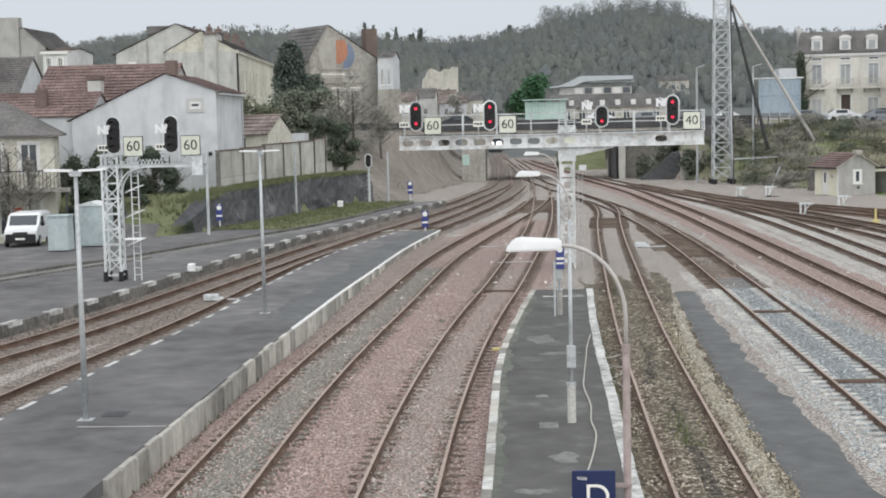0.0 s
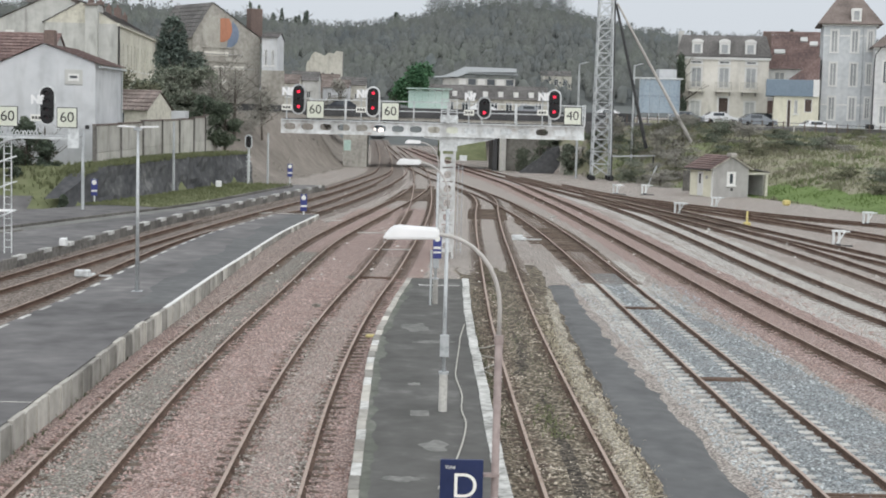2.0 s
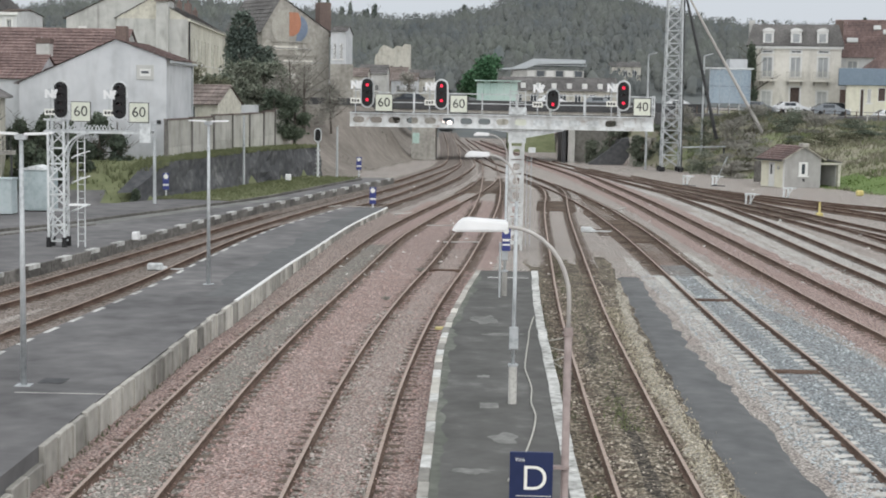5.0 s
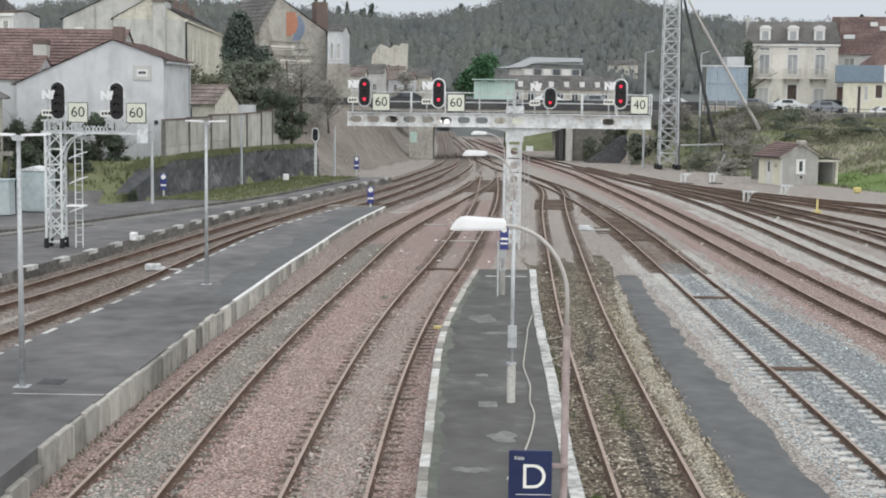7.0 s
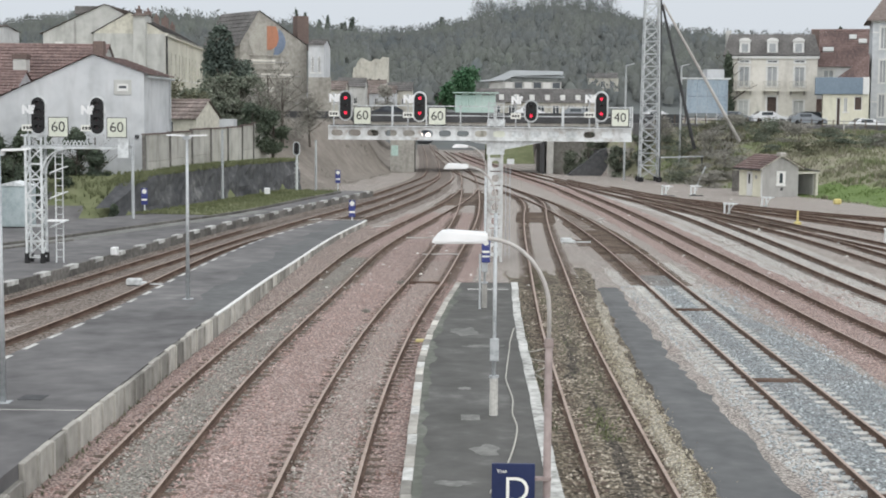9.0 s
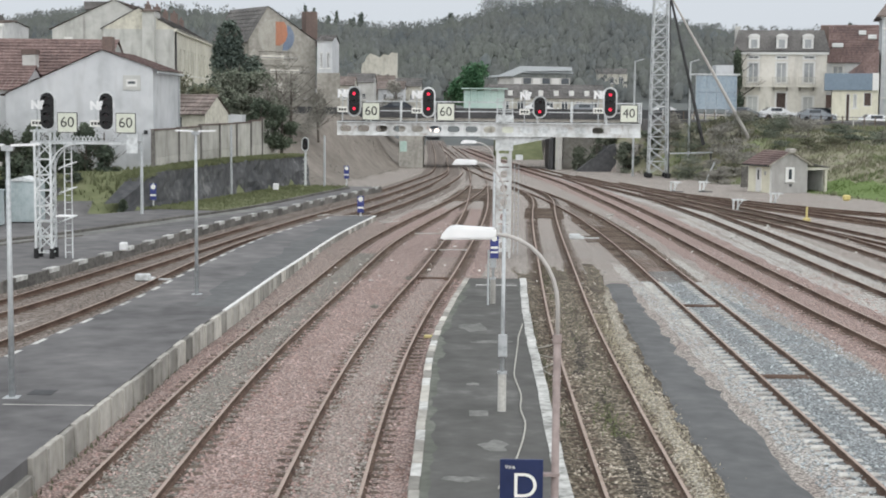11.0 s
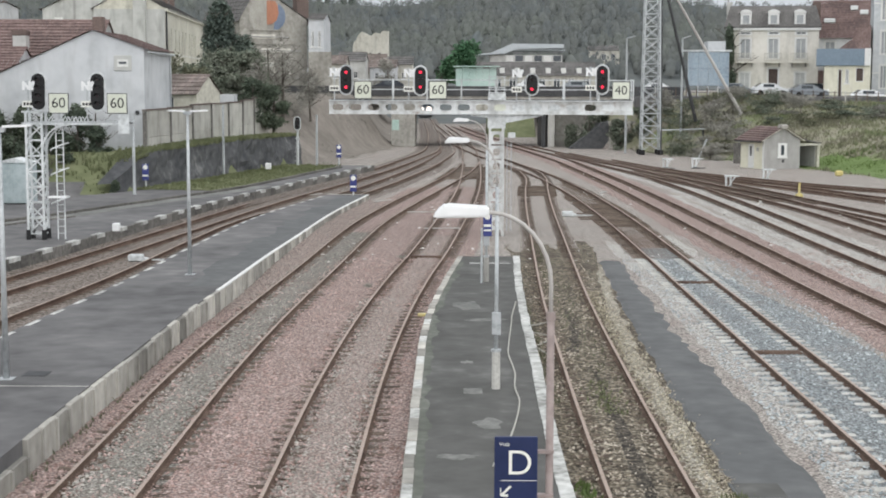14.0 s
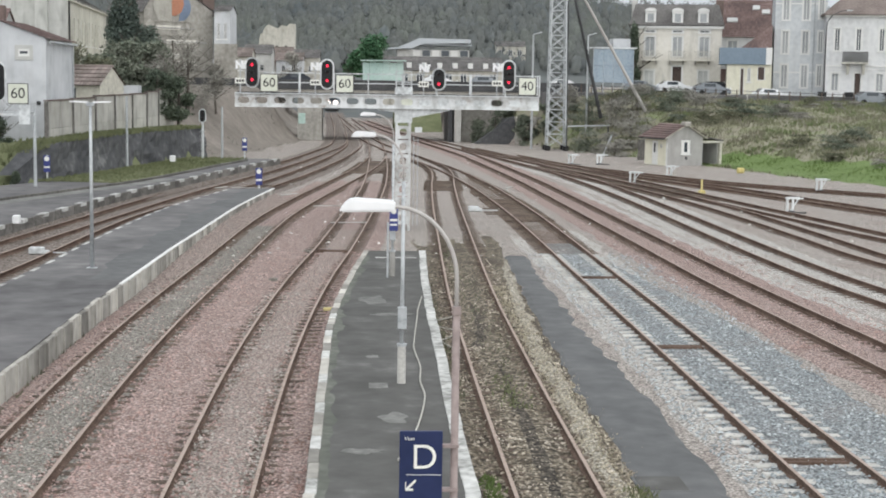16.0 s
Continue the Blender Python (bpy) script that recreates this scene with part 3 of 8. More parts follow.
def track(knots, bed, label, kind="wood", inner=None, width=1.75, single=(0, 62), joined_to=135, zbed=0.03, shown=(999, 999), bed_to=999):
    line = smooth_line(knots, 0.75)
    t = thing("railway_track", label, "railway track", group="railway tracks", kind="structure")
    if bed:
        # a low mound of ballast with a ragged edge
        bm = bmesh.new()
        q = BED + zbed
        prof = [(-width - 0.25, BED - 0.03), (-width, q), (-1.25, q + 0.005), (-1.0, q - 0.02), (-0.5, q - 0.022), (-0.35, q + 0.012), (0, q + 0.015), (0.35, q + 0.012), (0.5, q - 0.022), (1.0, q - 0.02), (1.25, q + 0.005), (width, q), (width + 0.25, BED - 0.03)]
        ns = normals2(line)
        rows = []
        for (x, y), n in zip(line, ns):
            row = []
            for i, (s, z) in enumerate(prof):
                if i in (0, 1, 11, 12):
                    s += 0.22 * noise.noise(Vector((y * 0.7, s, knots[0][0])))
                row.append(bm.verts.new((x + n.x * s, y + n.y * s, z + 0.008 * noise.noise(Vector((x * 3, y * 3, s))))))
            rows.append(row)
        for a, b in zip(rows, rows[1:]):
            for i in range(len(prof) - 1):
                f = bm.faces.new((a[i], a[i + 1], b[i + 1], b[i]))
                f.smooth = True
                if a[0].co.y > bed_to + 5 * noise.noise(Vector((i * 0.7, knots[0][0], 2))):
                    f.material_index = 2
                elif inner and 3 <= i <= 8 and a[0].co.y < 72 + 4 * noise.noise(Vector((a[0].co.x, 0, 0))):
                    f.material_index = 1
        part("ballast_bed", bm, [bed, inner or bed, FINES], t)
    for s in (-0.7525, 0.7525):
        bm = bmesh.new()
        ns = normals2(line)
        rl = [(x + n.x * s, y + n.y * s) for (x, y), n in zip(line, ns)]
        loft(bm, rl, RAIL)
        for f in bm.faces:
            c = f.calc_center_median()
            if c.z > -0.004:
                f.material_index = 1
        part("rail", bm, [RUST, RAILTOP], t)
    # sleepers every 0.6 m
    dist, nxt = 0.0, 0.3
    far = bmesh.new()
    for (a, b), n in zip(zip(line, line[1:]), normals2(line)):
        seg = math.dist(a, b)
        while nxt <= dist + seg:
            u = (nxt - dist) / seg
            x, y = a[0] + (b[0] - a[0]) * u, a[1] + (b[1] - a[1]) * u
            nxt += 0.6
            turn = math.atan2(-(b[0] - a[0]), b[1] - a[1]) + random.uniform(-0.012, 0.012)
            if single[0] < y < single[1]:
                so = new("sleeper", sleeper_me(kind))
                so.parent = t
                so.matrix_basis = pose(x, y, random.uniform(-0.012, 0.006), 0, 0, math.degrees(turn))
            elif y < joined_to:
                m = pose(x, y, 0, 0, 0, math.degrees(turn))
                k = len(far.verts)
                box(far, -1.3, 1.3, -0.12, 0.12, -0.3, -0.118 if shown[0] < y < shown[1] else -0.158)
                far.verts.ensure_lookup_table()
                bmesh.ops.transform(far, matrix=m, verts=far.verts[k:])
        dist += seg
    if len(far.verts):
        tagged(part("far_sleepers", far, SLEEPER_WOOD, t), kind="stuff")
    else:
        far.free()
    tracks.append(t)
    return line


track([(-6.25, 14), (-6.25, 27), (-6.2, 36), (-5.93, 45.2), (-5.35, 57), (-4.45, 75), (-3.3, 87), (-1.55, 102), (0.15, 117), (1.25, 132), (1.5, 142)], PINK, "rusty rails on greyish pink ballast beside a platform", inner=GREY_BALLAST, shown=(113, 128), bed_to=104)
track([(-2.56, 14), (-2.56, 27), (-2.48, 36), (-2.18, 45.5), (-1.72, 54), (-1.08, 63), (-0.27, 77), (0.52, 91.5), (1.09, 109), (1.42, 134), (1.40, 164), (0.2, 200), (-2.6, 260)], PINK, "rusty rails on pink ballast running under a bridge", inner=PINKISH, shown=(113, 130), bed_to=104)
track([(3.45, 14), (3.45, 27), (3.5, 36), (3.68, 49), (4.25, 68), (4.85, 86), (5.45, 100), (6.05, 112), (5.95, 122), (4.6, 136), (2.4, 152)], DIRTY, "old rusty rails in soiled ballast with weeds", inner=DIRTY, shown=(96, 106), bed_to=66)
track([(8.76, 14), (8.73, 34), (8.7, 55), (8.63, 78), (8.2, 95), (7.6, 106), (6.8, 117), (5.4, 130), (3.1, 148), (0.8, 172), (-2, 230)], PALE, "brown rails on pale concrete sleepers in blue grey ballast", "conc", inner=PINKISH, zbed=0.006, shown=(76, 90), bed_to=70)
track([(14.6, 22), (13.42, 46), (13.1, 54), (12.9, 63), (12.6, 77), (12.25, 92), (11.85, 106), (11.2, 120), (10.2, 138), (9.0, 152), (7.6, 166), (4, 200), (0, 250)], PINK, "rusty rails on pink ballast curving past a signal gantry", inner=PINK)
track([(20.2, 24), (17.85, 48), (17.3, 55), (17.1, 62), (16.98, 72), (16.9, 84), (16.65, 96), (16.1, 108), (15.0, 121), (13.0, 137), (10.8, 152), (8.0, 172)], PALE, "rusty siding rails in pale gravel", inner=PALE, single=(40, 62))
track([(24.5, 36), (21.45, 60), (21.2, 68), (20.95, 77), (20.4, 87), (19.3, 97), (17.6, 107), (15.4, 120), (12.9, 138)], FINES, "dark rusty siding rails in compacted gravel", single=(0, 0), shown=(92, 125))
track([(29, 50), (24.8, 69), (23.7, 76.5), (22.1, 87.5), (19.9, 103), (16.9, 121), (13.4, 140), (11, 155)], FINES, "dark rusty siding rails in compacted gravel", single=(0, 0), shown=(90, 125))
track([(36, 66), (29.6, 83), (27.8, 89.5), (26.0, 96), (23.6, 104), (20.4, 114), (16.6, 128), (14, 142)], None, "rusty siding rails sunk in pale grey gravel", single=(0, 0))
track([(50, 78), (41, 88), (34.0, 95.5), (29.3, 101), (25.0, 107.3), (20.4, 117), (15.5, 130), (12.5, 144)], FINES, "dark rusty siding rails beside a small hut", single=(0, 0), shown=(60, 125))
track([(-20.5, 20), (-17.2, 44.7), (-16.4, 48.5), (-15.65, 53), (-14.9, 59), (-14.1, 66), (-13.15, 74), (-12.2, 82), (-10.9, 92), (-9.3, 102), (-7, 117), (-4.5, 138), (-2.6, 160), (-2.9, 200), (-4.0, 243), (-6.6, 330)], BROWN_BED, "rusty rails in brown ballast beside a platform with white edge marks", single=(40, 75))
track([(-15.5, 14), (-12.75, 45), (-12.25, 50), (-11.75, 56.4), (-11.3, 66), (-10.45, 77), (-8.7, 86.5), (-7.2, 93.5), (-5.4, 105), (-3.6, 120), (-1.9, 138), (-0.8, 160), (-1.5, 190)], BROWN_BED, "rusty rails in brown ballast between two platforms", single=(36, 75), shown=(88, 100))

# strips of other gravel between the tracks


def strip(name, line_l, line_r, material, label, z):
    bm = bmesh.new()
    a, b = smooth_line(line_l, 0.5), smooth_line(line_r, 0.5)
    n = min(len(a), len(b))
    prev = None
    for i in range(n):
        wob = 0.16 * noise.noise(Vector((a[i][1] * 1.1, 5, z * 50))) + 0.16 * noise.noise(Vector((a[i][1] * 3.3, 9, z * 50)))
        wob2 = 0.18 * noise.noise(Vector((a[i][1] * 0.9, 15, z * 50))) + 0.17 * noise.noise(Vector((a[i][1] * 3.7, 19, z * 50)))
        xa, xb, y = a[i][0] + wob, b[i][0] + wob2, a[i][1]
        e = min(0.22, (xb - xa) * 0.3)
        row = [bm.verts.new(p) for p in ((xa, y, BED - 0.006), (xa + e, y, z), (xb - e, y, z), (xb, y, BED - 0.006))]
        if prev:
            for k in range(3):
                bm.faces.new((prev[k], prev[k + 1], row[k + 1], row[k]))
        prev = row
    return tagged(part(name, bm, material), label, "ground", kind="structure")


strip("gravel_strip_1", [(-4.9, 14), (-4.9, 36), (-4.2, 55), (-2.8, 76), (-1.0, 96)], [(-3.9, 14), (-3.9, 36), (-3.2, 55), (-2.0, 76), (-0.6, 96)], PINK, "pink ballast between two tracks", BED + 0.024)
strip("gravel_strip_2", [(7.75, 14), (7.7, 28), (7.6, 40), (7.8, 52), (8.1, 66)], [(11.6, 14), (11.6, 28), (11.3, 44), (10.3, 56), (9.5, 66)], BLUE_BALLAST, "blue grey fresh ballast round the rails", BED + 0.031)
strip("gravel_strip_3", [(4.35, 14), (4.4, 28), (4.5, 40), (5.0, 52), (5.7, 60)], [(5.0, 14), (5.0, 28), (5.15, 40), (5.6, 52), (5.9, 60)], STRAW, "straw coloured dead grass and gravel along the rails", BED + 0.045)
strip("gravel_strip_4", [(14.6, 30), (14.4, 48), (14.0, 62), (13.7, 80), (13.2, 98)], [(16.4, 30), (15.9, 48), (15.3, 62), (14.9, 80), (14.6, 98)], PALE, "pale gravel between siding tracks", BED + 0.02)
strip("stain_strip_1", [(3.2, 24), (3.2, 30), (3.3, 34), (3.45, 38)], [(3.75, 24), (3.8, 30), (3.7, 34), (3.55, 38)], OIL, "black oil stain between old rails", BED + 0.05)
strip("stain_strip_2", [(3.0, 40), (3.3, 44), (3.5, 48)], [(3.5, 40), (3.8, 44), (3.6, 48)], OIL, "dark oil stain between old rails", BED + 0.05)
strip("asphalt_strip", [(4.9, 12), (4.93, 28), (5.0, 36), (5.2, 43), (5.55, 52), (5.85, 61)], [(6.6, 12), (6.6, 28), (6.65, 35), (6.5, 41), (6.6, 52), (6.75, 61)], ASPHALT_NEW, "narrow dark asphalt path between gravel and rails", BED + 0.055)

# ---------------------------------------------------------------- platforms
PLAT_L = 0.5
L_RIGHT = smooth_line([(-7.86, 12), (-7.86, 30), (-7.77, 35), (-7.66, 42), (-7.42, 48), (-7.1, 57), (-6.8, 63), (-6.15, 76), (-5.05, 88.6)], 1.0)
L_LEFT = smooth_line([(-13.3, 12), (-11.75, 39.4), (-11.35, 45), (-11.0, 51), (-10.75, 59), (-10.15, 70), (-9.5, 76.5), (-7.6, 88.6)], 1.0)
bm = bmesh.new()
rows = [(bm.verts.new((a[0], a[1], PLAT_L)), bm.verts.new((b[0] - 0.12, b[1], PLAT_L))) for a, b in zip(L_LEFT, L_RIGHT)]
low = [(bm.verts.new((a[0], a[1], BED - 0.1)), bm.verts.new((b[0] - 0.12, b[1], BED - 0.1))) for a, b in zip(L_LEFT, L_RIGHT)]
for i in range(len(rows) - 1):
    bm.faces.new((rows[i][0], rows[i][1], rows[i + 1][1], rows[i + 1][0]))
    bm.faces.new((low[i][0], rows[i][0], rows[i + 1][0], low[i + 1][0]))
    bm.faces.new((rows[i][1], low[i][1], low[i + 1][1], rows[i + 1][1]))
bm.faces.new((rows[-1][0], rows[-1][1], low[-1][1], low[-1][0]))
platform_l = tagged(part("platform", bm, ASPHALT), "long grey asphalt platform edged with concrete slabs", "platform", kind="structure")
kerb_me = {}
ns = normals2(L_RIGHT)
for i in range(len(L_RIGHT) - 1):
    (x0, y0), (x1, y1) = L_RIGHT[i], L_RIGHT[i + 1]
    if "a" not in kerb_me:
        me = bpy.data.meshes.new("kerb_slab")
        kb = B(-0.13, 0.0, -0.468, 0.468, BED - 0.1, PLAT_L + 0.012, 0.018)
        box(kb, 0.0, 0.035, 0.36, 0.48, BED - 0.1, PLAT_L - 0.02)
        kb.to_mesh(me)
        kb.free()
        me.materials.append(CONCRETE)
        kerb_me["a"] = me
    k = new("kerb_slab", kerb_me["a"])
    k.parent = platform_l
    k.matrix_basis = pose((x0 + x1) / 2 + random.uniform(-0.02, 0.02), (y0 + y1) / 2, random.uniform(-0.045, 0.015) - (0.3 if y1 < 27.2 else 0), 0, random.uniform(-1.4, 1.4), math.degrees(math.atan2(-(x1 - x0), y1 - y0)))
# ballast heaped against the far half of the kerb
bm = bmesh.new()
prev = None
for (x, y), n in zip(L_RIGHT, ns):
    if y < 47:
        continue
    up = 0.05 + 0.40 * step01(47, 70, y) + 0.04 * noise.noise(Vector((y * 0.9, 0, 0)))
    row = [bm.verts.new((x + n.x * q, y + n.y * q, z)) for q, z in ((-0.02, BED + up), (0.28, BED + up * 0.72), (0.85, BED - 0.03))]
    if prev:
        for k in range(2):
            bm.faces.new((prev[k], prev[k + 1], row[k + 1], row[k]))
    prev = row
part("ballast_shoulder", bm, PINKISH, platform_l, "faded pink ballast heaped against the kerb")
# white edge line on the far half, dashes on the other edge
bm = bmesh.new()
edge = [(x - 0.02, y) for x, y in L_RIGHT if y > 46.5]
loft(bm, edge, [(-0.11, PLAT_L + 0.004), (0.02, PLAT_L - 0.01), (0.02, PLAT_L + 0.028), (-0.11, PLAT_L + 0.028)])
part("edge_line", bm, TRIM_WHITE, platform_l, "white painted edge line")
bm = bmesh.new()
loft(bm, [(-7.6, 88.45), (-5.1, 88.451)][::1], [(-0.1, PLAT_L + 0.004), (0.1, PLAT_L + 0.004), (0.1, PLAT_L + 0.01), (-0.1, PLAT_L + 0.01)])
part("edge_line", bm, WHITE_LINE, platform_l)
for i in range(len(L_LEFT) - 1):
    if i % 2 == 0:
        (x0, y0), (x1, y1) = L_LEFT[i], L_LEFT[i + 1]
        d = part("edge_dash", B(0.03, 0.17, -0.5, 0.5, PLAT_L - 0.02, PLAT_L + 0.006), WHITE_LINE, platform_l)
        d.matrix_basis = pose((x0 + x1) / 2, (y0 + y1) / 2, 0, 0, 0, math.degrees(math.atan2(-(x1 - x0), y1 - y0)))
# newer asphalt along the white line
bm = bmesh.new()
prev = None
for (x, y), (xl, _) in zip(L_RIGHT, L_LEFT):
    if y > 47:
        w = min(1.3 + 0.35 * noise.noise(Vector((y * 0.5, 1, 1))) + (0.3 if int(y / 4) % 2 else 0), x - xl - 0.6)
        row = (bm.verts.new((x - w, y, PLAT_L + 0.005)), bm.verts.new((x - 0.15, y, PLAT_L + 0.005)))
        if prev:
            bm.faces.new((prev[0], prev[1], row[1], row[0]))
        prev = row
part("asphalt_patch", bm, ASPHALT_NEW, platform_l, "darker newly laid asphalt")
bm = B(-9.95, -7.95, 31.9, 31.96, PLAT_L, PLAT_L + 0.004)
part("joint_line", bm, CONCRETE_PALE, platform_l)
part("drain_cover", B(-9.75, -9.2, 33.0, 33.6, PLAT_L, PLAT_L + 0.012, 0.004), DARK_STEEL, platform_l, "iron drain cover")

# the platform across two tracks, in front of the houses
P1 = smooth_line([(-21.5, 25), (-18.1, 46), (-17.5, 49.5), (-16.65, 55), (-15.8, 61.5), (-15.0, 69), (-14.0, 78), (-12.9, 86), (-11.6, 93), (-9.9, 103), (-8.0, 113), (-6.6, 120)], 1.0)
P1_BACK = [(-60, 25), (-60, 84), (-22.3, 84), (-21.0, 88), (-18.9, 92.5), (-15.5, 107), (-12.4, 120)]
bm = bmesh.new()
slab(bm, P1 + P1_BACK[::-1], BED - 0.1, PLAT_L)
platform_1 = tagged(part("platform", bm, ASPHALT), "wide grey asphalt platform and yard with white edge marks", "platform", kind="structure")
for i in range(len(P1) - 1):
    (x0, y0), (x1, y1) = P1[i], P1[i + 1]
    turn = math.degrees(math.atan2(-(x1 - x0), y1 - y0))
    k = part("edge_stone", B(0.0, 0.1, -0.49, 0.49, BED - 0.1, PLAT_L + 0.03, 0.012), EDGE_DARK, platform_1)
    k.matrix_basis = pose((x0 + x1) / 2, (y0 + y1) / 2, random.uniform(-0.02, 0.01), 0, 0, turn)
    if i % 3 == 0:
        d = part("edge_dash", B(-0.2, 0.106, -0.5, 0.5, PLAT_L - 0.13, PLAT_L + 0.036), WHITE_LINE, platform_1)
        d.matrix_basis = pose((x0 + x1) / 2, (y0 + y1) / 2, 0, 0, 0, turn)
bm = bmesh.new()
loft(bm, P1, [(0.1, BED - 0.05), (0.44, BED - 0.05), (0.44, BED + 0.08), (0.1, BED + 0.27)])
part("ballast_shoulder", bm, BROWN_BED, platform_1, "brown ballast heaped against the edge")
# kerb behind it
bm = bmesh.new()
KERB = smooth_line([(-27.6, 52), (-23.4, 64.8), (-21.6, 69.4), (-20.0, 73), (-18.6, 77.4), (-16.4, 84), (-13.8, 92), (-12.1, 100), (-10.3, 110), (-8.7, 117.6)], 1.5)
loft(bm, KERB, [(-0.12, PLAT_L - 0.1), (0.12, PLAT_L - 0.1), (0.12, PLAT_L + 0.13), (-0.12, PLAT_L + 0.13)])
part("back_kerb", bm, EDGE_DARK, platform_1, "long dark kerb")
bm = bmesh.new()
loft(bm, [(x + 1.3, y) for x, y in KERB if y < 74], [(-0.1, PLAT_L - 0.1), (0.1, PLAT_L - 0.1), (0.1, PLAT_L + 0.07), (-0.1, PLAT_L + 0.07)])
part("front_kerb", bm, EDGE_DARK, platform_1, "low dark kerb")
bm = bmesh.new()
loft(bm, [(x + 0.7, y) for x, y in KERB if y < 96], [(-0.55, PLAT_L + 0.002), (0.55, PLAT_L + 0.002), (0.55, PLAT_L + 0.008), (-0.55, PLAT_L + 0.008)])
part("gutter", bm, FADED, platform_1, "pale worn strip along the kerb")
bm = bmesh.new()
slab(bm, [(x - 0.15, y) for x, y in KERB if y > 90] + [(-13.2, 120), (-15.9, 108), (-17.9, 98), (-19.4, 92.5)], PLAT_L - 0.05, PLAT_L + 0.07)
part("grass_verge", bm, GRASS, platform_1, "grass verge at the foot of the wall")

# the narrow platform in the middle
PD = 0.25
D_LEFT = smooth_line([(-0.9, 12), (-0.9, 26), (-0.94, 36.7), (-0.9, 42), (-0.72, 46.5), (-0.35, 52.5), (0.15, 59.3)], 1.0)
D_RIGHT = smooth_line([(2.0, 12), (2.0, 26), (2.05, 32), (2.1, 36), (2.15, 42), (2.2, 46), (2.33, 52), (2.56, 59.3)], 1.0)
bm = bmesh.new()
slab(bm, D_LEFT + [(x - 0.01, y) for x, y in D_RIGHT[::-1]], BED - 0.1, PD)
platform_d = tagged(part("platform", bm, ASPHALT_MOSSY), "narrow mossy asphalt platform with worn white edges", "platform", kind="structure")
for line, side in ((D_RIGHT, 1), (D_LEFT, -1)):
    for i in range(len(line) - 1):
        (x0, y0), (x1, y1) = line[i], line[i + 1]
        w = 0.26 if side > 0 else 0.2
        worn = side < 0 and (i % 3 != 0 or y0 > 44)
        k = part("edge_stone", B(min(0, -side * w), max(0, -side * w), -0.485, 0.485, BED - 0.1, PD + 0.03, 0.012), CONCRETE if worn else WHITE_LINE, platform_d)
        k.matrix_basis = pose((x0 + x1) / 2 + random.uniform(-0.015, 0.015) + side * 0.015, (y0 + y1) / 2, random.uniform(-0.015, 0.008), 0, 0, math.degrees(math.atan2(-(x1 - x0), y1 - y0)))
for x0, x1, y0, y1 in ((-0.1, 0.95, 44.6, 46.8), (0.05, 1.75, 42.6, 43.3), (0.3, 1.0, 29.0, 30.2), (-0.5, 0.6, 26.6, 27.2), (0.1, 0.5, 36.0, 36.6)):
    pts = []
    for k in range(26):
        a_ = k * math.pi / 13
        f_ = 0.72 + 0.5 * noise.noise(Vector((math.cos(a_) * 1.6 + x0, math.sin(a_) * 1.6 + y0, 4)))
        pts.append(((x0 + x1) / 2 + (x1 - x0) / 2 * f_ * math.cos(a_), (y0 + y1) / 2 + (y1 - y0) / 2 * f_ * math.sin(a_)))
    part("patch", slab(bmesh.new(), pts, PD, PD + 0.004), FADED, platform_d, "pale worn asphalt patch")
bm = bmesh.new()
prev = None
for x, y in smooth_line(D_LEFT[::3], 0.3):
    w = 0.2 + 0.3 * noise.noise(Vector((y * 0.6, 3, 3))) + 0.14 * noise.noise(Vector((y * 2.1, 3, 3)))
    row = (bm.verts.new((x + 0.17, y, PD + 0.004)), bm.verts.new((x + 0.17 + max(w, 0.03), y, PD + 0.004)))
    if prev:
        bm.faces.new((prev[0], prev[1], row[1], row[0]))
    prev = row
part("moss_fringe", bm, MOSS, platform_d, "pale green moss along the worn edge")
part("end_line", B(0.55, 2.1, 56.6, 56.85, PD, PD + 0.005), WHITE_LINE, platform_d)
part("inspection_cover", B(0.2, 0.62, 32.5, 33.1, PD, PD + 0.008, 0.003), FADED, platform_d, "square worn inspection cover")

# ---------------------------------------------------------------- platform lamps and cable


